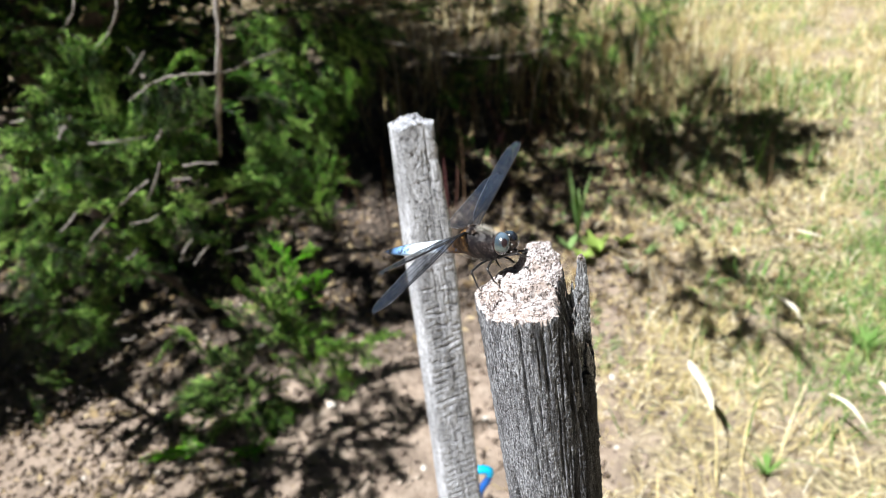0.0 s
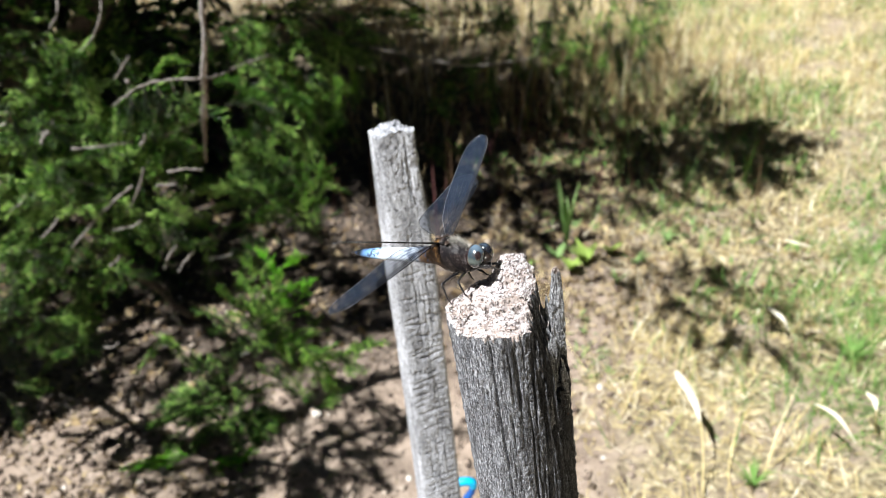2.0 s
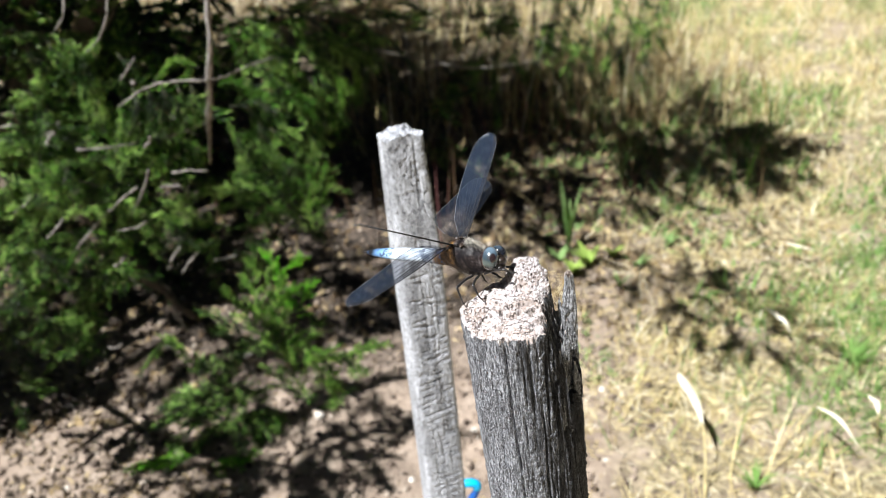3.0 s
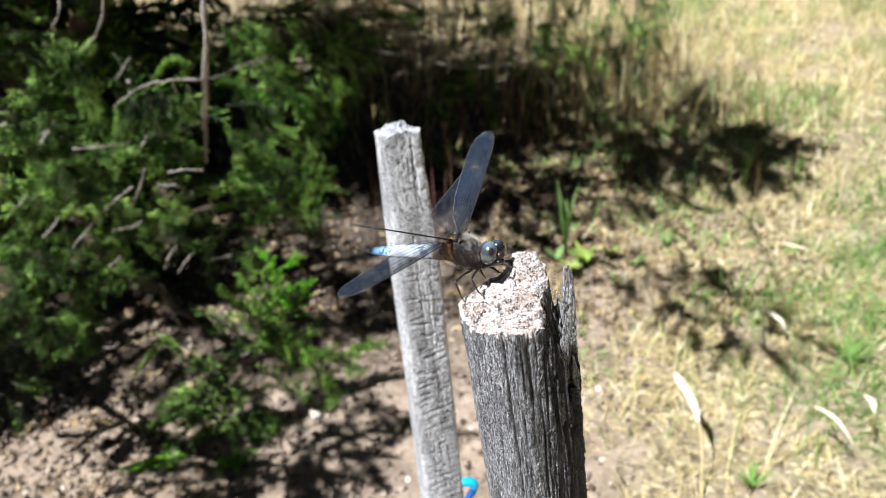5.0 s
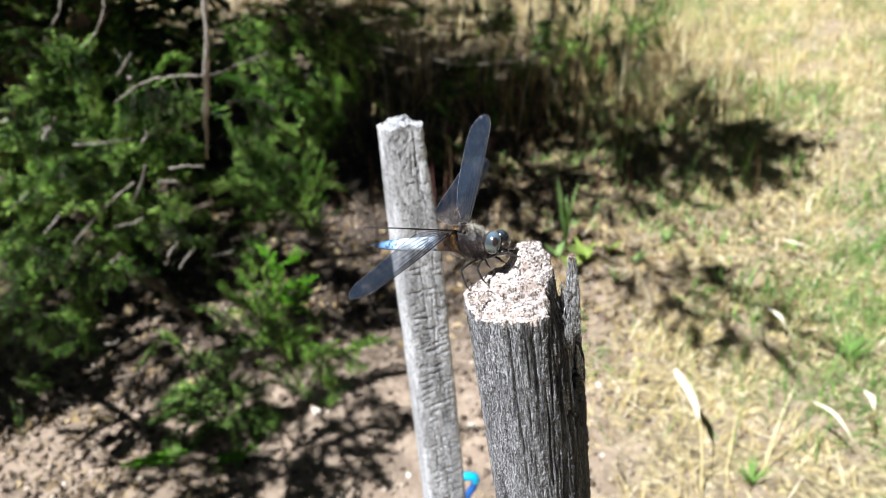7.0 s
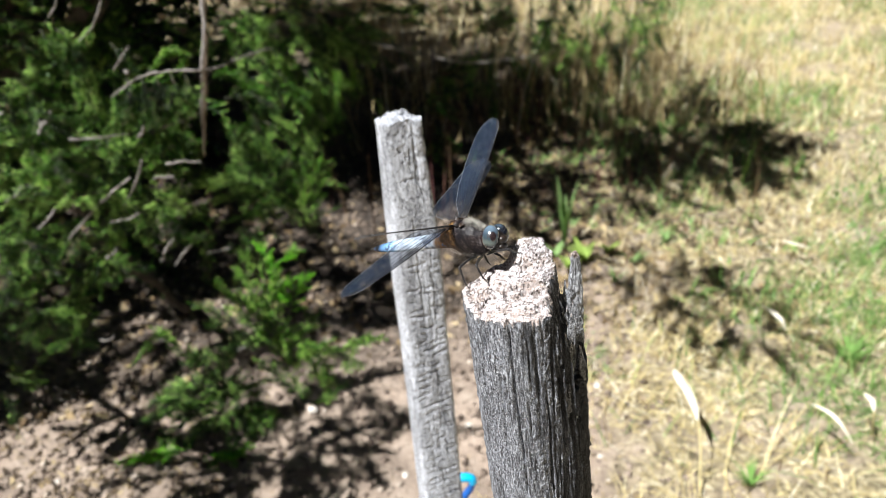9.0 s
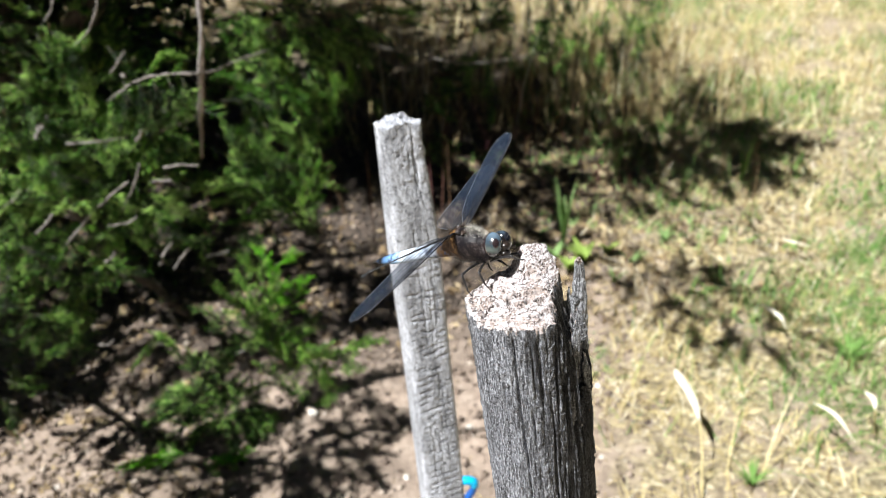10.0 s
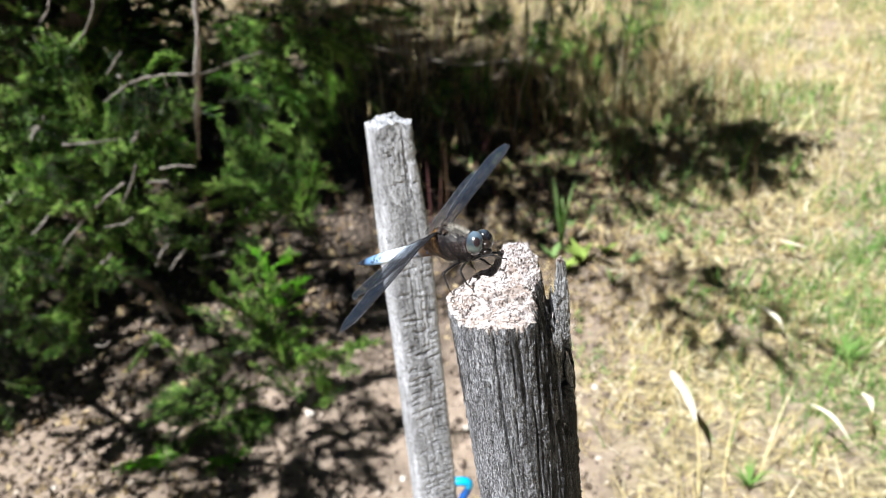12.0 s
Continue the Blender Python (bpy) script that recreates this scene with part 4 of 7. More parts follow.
    bough([(-0.420, 0.910, 0.546), (-0.406, 0.890, 0.520), (-0.400, 0.880, 0.465)], 24, 0.6, "dark_old")
    bough([(-0.447, 0.920, 0.549), (-0.433, 0.900, 0.539), (-0.420, 0.900, 0.534)], 12, 0.45, "dark_old")
    bough([(-0.381, 0.920, 0.555), (-0.398, 0.910, 0.536), (-0.420, 0.900, 0.521)], 14, 0.45, "dark_old")
    bough([(-0.408, 0.920, 0.485), (-0.394, 0.900, 0.462), (-0.398, 0.900, 0.427)], 14, 0.45, "young")
    bough([(-0.516, 1.000, 0.519), (-0.492, 0.980, 0.501), (-0.502, 0.960, 0.475)], 16, 0.6, "dark_old")
    bough([(-0.552, 1.050, 0.537), (-0.514, 1.000, 0.533), (-0.505, 1.000, 0.507)], 14, 0.6, "dark_old")
    bough([(-0.519, 0.950, 0.491), (-0.483, 0.920, 0.477), (-0.477, 0.900, 0.444)], 18, 0.6, "dark_old")
    bough([(-0.395, 0.980, 0.511), (-0.386, 0.970, 0.495), (-0.400, 0.960, 0.485)], 10, 0.5, "dark_old")
    # growth hanging below the cross twig
    bough([(-0.374, 0.900, 0.483), (-0.370, 0.885, 0.464), (-0.386, 0.880, 0.436)], 14, 0.48, "dark_old")
    bough([(-0.357, 0.900, 0.490), (-0.352, 0.885, 0.471), (-0.368, 0.880, 0.443)], 14, 0.48, "dark_old")
    bough([(-0.340, 0.900, 0.492), (-0.336, 0.885, 0.473), (-0.351, 0.880, 0.445)], 14, 0.48, "dark_old")
    bough([(-0.322, 0.900, 0.493), (-0.318, 0.885, 0.473), (-0.334, 0.880, 0.446)], 14, 0.48, "dark_old")
    bough([(-0.304, 0.900, 0.493), (-0.300, 0.885, 0.474), (-0.315, 0.880, 0.446)], 14, 0.48, "dark_old")
    bough([(-0.288, 0.900, 0.493), (-0.284, 0.885, 0.474), (-0.299, 0.880, 0.446)], 14, 0.48, "dark_old")
    bough([(-0.337, 0.910, 0.489), (-0.325, 0.920, 0.500), (-0.317, 0.930, 0.506)], 9, 0.45, "young")
    bough([(-0.303, 0.920, 0.446), (-0.320, 0.900, 0.444), (-0.342, 0.890, 0.443)], 14, 0.5, "dark_old")
    bough([(-0.273, 0.900, 0.508), (-0.279, 0.900, 0.510), (-0.286, 0.900, 0.502)], 7, 0.35, "young")
    # single sprigs before the dark inner crown
    bough([(-0.289, 1.000, 0.454), (-0.262, 0.990, 0.454), (-0.231, 0.980, 0.438)], 13, 0.52, "young")
    bough([(-0.230, 1.200, 0.367), (-0.216, 1.190, 0.351), (-0.197, 1.180, 0.318)], 13, 0.55, "young")
    bough([(-0.280, 1.200, 0.414), (-0.253, 1.180, 0.400), (-0.239, 1.170, 0.362)], 15, 0.62, "dark_old")
    bough([(-0.209, 1.350, 0.369), (-0.180, 1.330, 0.347), (-0.163, 1.320, 0.278)], 18, 0.75, "dark_old")
    bough([(-0.160, 1.450, 0.371), (-0.131, 1.430, 0.342), (-0.136, 1.420, 0.280)], 16, 0.7, "dark_old")
    bough([(-0.259, 1.300, 0.461), (-0.266, 1.280, 0.430), (-0.259, 1.270, 0.399)], 14, 0.6, "dark_old")
    bough([(-0.294, 1.100, 0.493), (-0.277, 1.090, 0.490), (-0.272, 1.090, 0.470)], 8, 0.45, "young")
    bough([(-0.289, 1.050, 0.402), (-0.263, 1.040, 0.403), (-0.256, 1.030, 0.390)], 8, 0.45, "dark_old")
    bough([(-0.265, 1.100, 0.362), (-0.260, 1.080, 0.348), (-0.248, 1.060, 0.332)], 11, 0.5, "dark_old")
    bough([(-0.276, 1.000, 0.512), (-0.279, 1.000, 0.494), (-0.286, 1.000, 0.472)], 7, 0.35, "young")
    # lit sprigs along the inner crown
    bough([(-0.277, 1.220, 0.484), (-0.256, 1.200, 0.465), (-0.248, 1.190, 0.432)], 16, 0.62, "dark_old")
    bough([(-0.229, 1.300, 0.468), (-0.212, 1.280, 0.444), (-0.197, 1.260, 0.411)], 16, 0.65, "dark_old")
    bough([(-0.188, 1.350, 0.432), (-0.166, 1.330, 0.406), (-0.141, 1.320, 0.372)], 16, 0.65, "dark_old")
    bough([(-0.140, 1.420, 0.419), (-0.112, 1.400, 0.397), (-0.106, 1.390, 0.358)], 14, 0.6, "dark_old")
    bough([(-0.250, 1.240, 0.412), (-0.229, 1.220, 0.389), (-0.216, 1.200, 0.366)], 14, 0.6, "young")
    bough([(-0.170, 1.300, 0.366), (-0.152, 1.280, 0.342), (-0.166, 1.270, 0.301)], 14, 0.62, "young")
    bough([(-0.138, 1.380, 0.348), (-0.132, 1.360, 0.322), (-0.144, 1.350, 0.289)], 12, 0.55, "young")
    bough([(-0.280, 1.150, 0.372), (-0.252, 1.130, 0.363), (-0.230, 1.120, 0.337)], 14, 0.6, "dark_old")
    bough([(-0.221, 1.220, 0.300), (-0.204, 1.200, 0.276), (-0.212, 1.180, 0.245)], 12, 0.55, "dark_old")
    bough([(-0.265, 1.160, 0.319), (-0.237, 1.140, 0.310), (-0.216, 1.120, 0.288)], 14, 0.6, "dark_old")
    bough([(-0.208, 1.280, 0.357), (-0.191, 1.260, 0.332), (-0.187, 1.250, 0.290)], 14, 0.6, "dark_old")
    bough([(-0.127, 1.500, 0.226), (-0.110, 1.490, 0.216), (-0.104, 1.480, 0.195)], 8, 0.5, "dark_old")
    # fan of the low branch
    bough([(-0.224, 1.000, 0.262), (-0.263, 0.970, 0.305), (-0.308, 0.950, 0.318)], 26, 0.6, "dark_old")
    bough([(-0.227, 1.000, 0.267), (-0.249, 0.980, 0.325), (-0.262, 0.970, 0.370)], 26, 0.62, "dark_old")
    bough([(-0.231, 1.020, 0.257), (-0.239, 1.010, 0.305), (-0.237, 1.000, 0.348)], 20, 0.6, "dark_old")
    bough([(-0.229, 1.030, 0.256), (-0.223, 1.030, 0.289), (-0.222, 1.030, 0.312)], 13, 0.5, "dark_old")
    bough([(-0.234, 0.990, 0.264), (-0.267, 0.970, 0.287), (-0.301, 0.960, 0.289)], 16, 0.5, "dark_old")
    bough([(-0.307, 0.950, 0.255), (-0.265, 0.940, 0.272), (-0.221, 0.930, 0.291)], 20, 0.5, "young")
    bough([(-0.281, 0.950, 0.262), (-0.265, 0.930, 0.246), (-0.254, 0.920, 0.228)], 13, 0.48, "dark_old")
    bough([(-0.229, 1.120, 0.265), (-0.215, 1.100, 0.233), (-0.210, 1.080, 0.176)], 18, 0.6, "dark_old")
    bough([(-0.243, 1.100, 0.226), (-0.222, 1.080, 0.204), (-0.204, 1.070, 0.171)], 14, 0.5, "dark_old")
    bough([(-0.189, 1.200, 0.222), (-0.202, 1.180, 0.191), (-0.212, 1.170, 0.151)], 11, 0.5, "dark_old")
    bough([(-0.318, 1.000, 0.229), (-0.340, 0.970, 0.267), (-0.364, 0.950, 0.303)], 18, 0.55, "dark_old")
    bough([(-0.319, 0.980, 0.226), (-0.351, 0.960, 0.232), (-0.382, 0.950, 0.234)], 16, 0.5, "dark_old")
    bough([(-0.341, 0.970, 0.229), (-0.340, 0.960, 0.202), (-0.345, 0.950, 0.172)], 12, 0.45, "dark_old")
    bough([(-0.318, 0.970, 0.222), (-0.289, 0.950, 0.207), (-0.295, 0.930, 0.182)], 14, 0.5, "dark_old")
    # lit low plume beside the leaf litter
    bough([(-0.198, 1.009, 0.206), (-0.182, 1.007, 0.259), (-0.158, 1.004, 0.312)], 18, 0.5, "young")
    bough([(-0.203, 1.003, 0.215), (-0.197, 1.001, 0.269), (-0.181, 0.997, 0.319)], 16, 0.5, "young")
    bough([(-0.197, 1.002, 0.209), (-0.188, 0.992, 0.230), (-0.178, 0.990, 0.250)], 9, 0.36, "dark_old")
    # bright sapling with its side shoot
    bough([(-0.216, 0.840, 0.006), (-0.231, 0.830, 0.101), (-0.246, 0.820, 0.188), (-0.247, 0.810, 0.282)], 39, 0.50, "young")
    bough([(-0.231, 0.830, 0.101), (-0.227, 0.820, 0.186), (-0.221, 0.800, 0.279)], 27, 0.50, "young")
    bough([(-0.232, 0.830, 0.121), (-0.254, 0.810, 0.187), (-0.275, 0.800, 0.247)], 21, 0.50, "young")
    bough([(-0.233, 0.820, 0.124), (-0.269, 0.800, 0.178), (-0.302, 0.790, 0.230)], 21, 0.50, "dark_old")
    bough([(-0.235, 0.830, 0.141), (-0.197, 0.789, 0.159), (-0.145, 0.733, 0.183), (-0.087, 0.688, 0.236)], 34, 0.42, "young")
    bough([(-0.202, 0.793, 0.155), (-0.181, 0.766, 0.150), (-0.165, 0.742, 0.138)], 14, 0.42, "young")
    bough([(-0.214, 0.830, 0.131), (-0.196, 0.830, 0.147), (-0.179, 0.830, 0.174)], 10, 0.42, "young")
    bough([(-0.216, 0.840, 0.006), (-0.229, 0.830, 0.048), (-0.257, 0.820, 0.102)], 17, 0.50, "dark_old")
    bough([(-0.216, 0.840, 0.006), (-0.191, 0.840, 0.012), (-0.168, 0.840, 0.026)], 9, 0.40, "dark_old")
    bough([(-0.340, 0.800, 0.111), (-0.352, 0.790, 0.166), (-0.368, 0.785, 0.192), (-0.411, 0.780, 0.149)], 22, 0.36, "young")
    bough([(-0.197, 0.789, 0.159), (-0.162, 0.753, 0.175), (-0.119, 0.708, 0.211), (-0.089, 0.688, 0.236)], 22, 0.46, "young")
    bough([(-0.170, 0.755, 0.171), (-0.159, 0.741, 0.163), (-0.158, 0.736, 0.143)], 14, 0.44, "young")
    bough([(-0.136, 0.724, 0.193), (-0.125, 0.710, 0.191), (-0.118, 0.698, 0.191)], 9, 0.36, "young")
    # low cluster in front, half in shade
    bough([(-0.330, 0.820, 0.020), (-0.365, 0.800, 0.055), (-0.411, 0.790, 0.052)], 24, 0.61, "dark_old")
    bough([(-0.330, 0.820, 0.020), (-0.362, 0.800, 0.037), (-0.405, 0.790, 0.015)], 24, 0.61, "dark_old")
    bough([(-0.330, 0.820, 0.020), (-0.345, 0.800, 0.026), (-0.371, 0.790, 0.006)], 21, 0.61, "dark_old")
    bough([(-0.330, 0.820, 0.020), (-0.304, 0.800, 0.032), (-0.288, 0.790, 0.006)], 24, 0.61, "dark_old")
    bough([(-0.330, 0.820, 0.020), (-0.292, 0.800, 0.043), (-0.264, 0.790, 0.028)], 21, 0.61, "dark_old")
    bough([(-0.330, 0.820, 0.020), (-0.340, 0.800, 0.080), (-0.360, 0.790, 0.100)], 21, 0.61, "dark_old")
    bough([(-0.330, 0.820, 0.020), (-0.322, 0.800, 0.103), (-0.324, 0.790, 0.145)], 24, 0.61, "dark_old")
    bough([(-0.330, 0.820, 0.020), (-0.306, 0.800, 0.105), (-0.294, 0.790, 0.149)], 21, 0.61, "dark_old")
    bough([(-0.330, 0.820, 0.020), (-0.298, 0.800, 0.075), (-0.278, 0.790, 0.090)], 21, 0.61, "dark_old")
    bough([(-0.330, 0.820, 0.020), (-0.354, 0.800, 0.070), (-0.388, 0.790, 0.081)], 21, 0.61, "dark_old")
    bough([(-0.363, 0.760, 0.014), (-0.403, 0.755, 0.018), (-0.440, 0.750, 0.017)], 22, 0.44, "fresh")
    bough([(-0.353, 0.755, 0.006), (-0.337, 0.752, 0.006), (-0.323, 0.750, 0.006)], 10, 0.37, "fresh")
    bough([(-0.327, 0.755, 0.006), (-0.312, 0.752, 0.006), (-0.297, 0.750, 0.011)], 13, 0.41, "fresh")
    bough([(-0.220, 0.830, 0.183), (-0.216, 0.820, 0.239), (-0.220, 0.820, 0.284)], 21, 0.41, "fresh")
    bough([(-0.210, 0.830, 0.177), (-0.191, 0.820, 0.219), (-0.180, 0.820, 0.236)], 18, 0.39, "fresh")
    bough([(-0.211, 0.820, 0.265), (-0.199, 0.820, 0.270), (-0.191, 0.820, 0.276)], 9, 0.37, "fresh")
    # pale dry tips at the near edge
    bough([(-0.608, 0.800, 0.120), (-0.588, 0.790, 0.101), (-0.591, 0.780, 0.048)], 10, 0.4, "dark_old")
    bough([(-0.615, 0.840, 0.105), (-0.589, 0.830, 0.100), (-0.571, 0.820, 0.097)], 9, 0.4, "dark_old")
    # crowded growth at the near side
    mass((-0.497, 0.880, 0.421), (0.075, 0.09, 0.05), 10, 0.55)
    mass((-0.507, 0.870, 0.365), (0.085, 0.09, 0.055), 11, 0.55)
    mass((-0.527, 0.850, 0.304), (0.08, 0.09, 0.05), 11, 0.55)
    mass((-0.558, 0.860, 0.226), (0.08, 0.08, 0.045), 6, 0.55)
    mass((-0.589, 0.880, 0.135), (0.08, 0.07, 0.035), 3, 0.5)
    mass((-0.446, 0.900, 0.387), (0.07, 0.09, 0.06), 8, 0.55)
    mass((-0.473, 0.900, 0.294), (0.075, 0.09, 0.06), 10, 0.55)
    mass((-0.498, 0.920, 0.210), (0.06, 0.08, 0.04), 2, 0.5)
    mass((-0.404, 0.930, 0.339), (0.06, 0.08, 0.06), 7, 0.55)
    mass((-0.433, 0.960, 0.255), (0.05, 0.08, 0.045), 3, 0.5)
    mass((-0.374, 0.970, 0.368), (0.06, 0.08, 0.04), 6, 0.55)
    mass((-0.499, 0.970, 0.428), (0.09, 0.1, 0.04), 8, 0.6)
    mass((-0.268, 1.100, 0.258), (0.06, 0.06, 0.05), 6, 0.6)
    mass((-0.370, 1.150, 0.254), (0.1, 0.1, 0.05), 5, 0.6)
    mass((-0.574, 1.000, 0.088), (0.1, 0.1, 0.05), 3, 0.55)
    # the crown around and above; clumps out of view are added to cast shade
    canopy((-0.26, 1.57, 0.33), (0.15, 0.16, 0.18), 54, 1.1, True)
    canopy((-0.171, 1.73, 0.341), (0.22, 0.25, 0.2), 60, 1.2, True)
    canopy((-0.052, 1.672, 0.154), (0.13, 0.2, 0.12), 24, 1.0, True)
    canopy((0.11, 1.917, 0.168), (0.15, 0.15, 0.14), 18, 1.0, True)
    canopy((0.224, 2.016, 0.231), (0.16, 0.12, 0.13), 42, 1.0, True)
    canopy((0.406, 1.964, 0.243), (0.14, 0.12, 0.14), 36, 0.65, True)
    canopy((0.50, 1.958, 0.25), (0.09, 0.1, 0.12), 24, 0.6, True)
    canopy((-0.42, 1.52, 0.37), (0.22, 0.16, 0.22), 110, 1.1, True)
    canopy((-0.674, 1.445, 0.262), (0.45, 0.25, 0.5), 200, 1.3, True)
    # from here on coarse, mostly unseen clumps added to shade ground and foliage
    canopy((-0.80, 1.43, 1.52), (0.42, 0.31, 0.33), 400, 2.2, False)
    canopy((-0.11, 1.22, 1.42), (0.17, 0.20, 0.12), 54, 1.9, False)
    canopy((-0.45, 1.70, 1.75), (0.24, 0.10, 0.10), 34, 2.0, False)
    canopy((-1.2, 1.75, 1.3), (0.55, 0.65, 0.6), 576, 2.4, False)
    canopy((-0.98, 1.85, 0.25), (0.42, 0.35, 0.33), 480, 1.8, False)
    canopy((-1.12, 2.48, 0.92), (0.75, 0.4, 0.66), 330, 2.4, False)
    canopy((-0.26, 0.99, 1.32), (0.16, 0.11, 0.07), 34, 1.1, False)
    canopy((-0.46, 0.86, 1.32), (0.10, 0.10, 0.08), 14, 1.3, False)
    canopy((-1.14, 0.86, 1.30), (0.16, 0.15, 0.10), 52, 1.6, False)
    canopy((-1.12, 0.76, 1.25), (0.2, 0.1, 0.1), 48, 1.6, False)
    canopy((-0.72, 0.66, 0.54), (0.05, 0.035, 0.04), 22, 0.9, False)
    canopy((-0.70, 0.49, 0.69), (0.08, 0.05, 0.04), 26, 0.8, False)
    canopy((-0.90, 0.77, 0.52), (0.07, 0.06, 0.05), 26, 0.9, False)
    canopy((-0.84, 0.78, 0.70), (0.10, 0.08, 0.05), 12, 0.8, False)
    canopy((-0.80, 0.80, 0.80), (0.10, 0.08, 0.05), 8, 0.8, False)
    canopy((0.02, 1.11, 1.30), (0.19, 0.11, 0.10), 74, 1.4, False)
    canopy((-0.95, 0.88, 0.30), (0.12, 0.10, 0.16), 120, 0.9, False)
    canopy((-1.1, 0.80, 0.62), (0.18, 0.18, 0.18), 190, 1.4, False)
    canopy((-0.62, 0.46, 0.82), (0.12, 0.05, 0.05), 50, 0.9, False)
    canopy((-0.54, 0.49, 0.86), (0.07, 0.05, 0.05), 20, 0.8, False)
    canopy((-0.20, 0.65, 1.25), (0.09, 0.08, 0.06), 16, 0.9, False)
    canopy((-0.15, 0.60, 1.22), (0.08, 0.07, 0.05), 20, 0.8, False)
    canopy((-0.03, 0.53, 1.12), (0.05, 0.045, 0.04), 14, 0.9, False)
    canopy((-0.41, 1.03, 1.27), (0.13, 0.10, 0.05), 78, 1.1, False)
    canopy((-0.77, 0.80, 1.25), (0.10, 0.05, 0.04), 34, 1.0, False)
    # dark boughs hanging at the far side
    bough([(0.0452, 2.0044, 0.4023), (0.0783, 1.8665, 0.2193), (0.0583, 1.7894, 0.1525), (0.0377, 1.7396, 0.0917)], 17, 0.95, "inner")
    bough([(0.1474, 2.1053, 0.375), (0.1394, 1.974, 0.2026), (0.1193, 1.9048, 0.1486), (0.1074, 1.8614, 0.0979)], 17, 0.95, "inner")
    bough([(0.2232, 1.9434, 0.3989), (0.172, 1.8074, 0.2191), (0.1502, 1.7268, 0.1468), (0.1447, 1.6733, 0.0799)], 17, 0.95, "inner")
    bough([(0.2067, 2.1553, 0.3607), (0.2441, 2.0275, 0.1939), (0.2234, 1.9654, 0.1512), (0.2293, 1.9272, 0.1089)], 17, 0.95, "inner")
    bough([(0.2868, 2.046, 0.3745), (0.2758, 1.9071, 0.1899), (0.2522, 1.8288, 0.1213), (0.2301, 1.778, 0.0588)], 17, 0.95, "inner")
    bough([(0.3821, 2.0944, 0.3576), (0.3309, 1.9814, 0.2145), (0.3105, 1.928, 0.1857), (0.2999, 1.8981, 0.1566)], 17, 0.95, "inner")
    bough([(0.3268, 1.9914, 0.3814), (0.3577, 1.8587, 0.2068), (0.3341, 1.7868, 0.1483), (0.329, 1.7405, 0.0931)], 17, 0.95, "inner")
    bough([(0.4364, 2.0919, 0.3536), (0.4274, 1.9715, 0.1987), (0.4046, 1.913, 0.1616), (0.4098, 1.8778, 0.1241)], 17, 0.95, "inner")
    bough([(0.5156, 2.0354, 0.3575), (0.4611, 1.9064, 0.1889), (0.436, 1.836, 0.1327), (0.414, 1.7917, 0.0807)], 17, 0.95, "inner")
    bough([(0.4606, 1.9852, 0.3715), (0.4922, 1.8654, 0.2175), (0.4685, 1.8059, 0.1789), (0.4564, 1.7706, 0.1414)], 17, 0.95, "inner")
    bough([(0.5614, 2.0333, 0.3541), (0.5498, 1.9076, 0.1908), (0.5241, 1.8423, 0.1428), (0.519, 1.8016, 0.0966)], 17, 0.95, "inner")
    bough([(0.6609, 2.0815, 0.3369), (0.6078, 1.974, 0.2027), (0.5841, 1.9261, 0.1825), (0.5899, 1.8998, 0.1594)], 17, 0.95, "inner")
    bough([(0.335, 2.2022, 0.3414), (0.3712, 2.0661, 0.1614), (0.3474, 1.9978, 0.1087), (0.3253, 1.9555, 0.0598)], 17, 0.95, "inner")
    bough([(0.5892, 2.1904, 0.3225), (0.581, 2.0792, 0.1823), (0.5578, 2.0331, 0.1651), (0.5467, 2.0091, 0.1457)], 17, 0.95, "inner")

    # short dead twigs among the foliage
    for _ in range(34):
        p = np.array([rng.uniform(-0.60, -0.28), rng.uniform(0.80, 0.90), 0.0])
        p[2] = 0.50 - 0.45 * rng.random() + 0.2 * (p[0] + 0.45)
        d = np.array([rng.uniform(-1, 1), rng.uniform(-0.4, 0.2), rng.uniform(-0.5, 0.7)])
        d *= rng.uniform(0.015, 0.04) / np.linalg.norm(d)
        bare_twig([p, p + d * 0.5 + rng.normal(0, 0.002, 3), p + d], rng.uniform(0.0009, 0.0018))

    sprays["dark_old"].sort(key=lambda q: q[0].translation.y)
    for m, i in sprays["dark_old"][:280]:
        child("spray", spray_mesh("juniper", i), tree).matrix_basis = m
    sprays["young"].sort(key=lambda q: q[0].translation.y)
    for m, i in sprays["young"][:280]:
        child("young_spray", spray_mesh("juniper_young", i), tree, "light green young spray").matrix_basis = m
    for m, i in sprays["fresh"]:
        child("fresh_spray", spray_mesh("juniper_fresh", i), tree, "bright green fresh spray").matrix_basis = m
    joined_sprays("crown", sprays["dark_old"][280:] + sprays["inner"], SPRAYS, "juniper", tree)
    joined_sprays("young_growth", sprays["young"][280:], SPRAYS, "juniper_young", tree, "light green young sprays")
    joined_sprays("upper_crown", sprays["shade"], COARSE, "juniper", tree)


build_juniper()


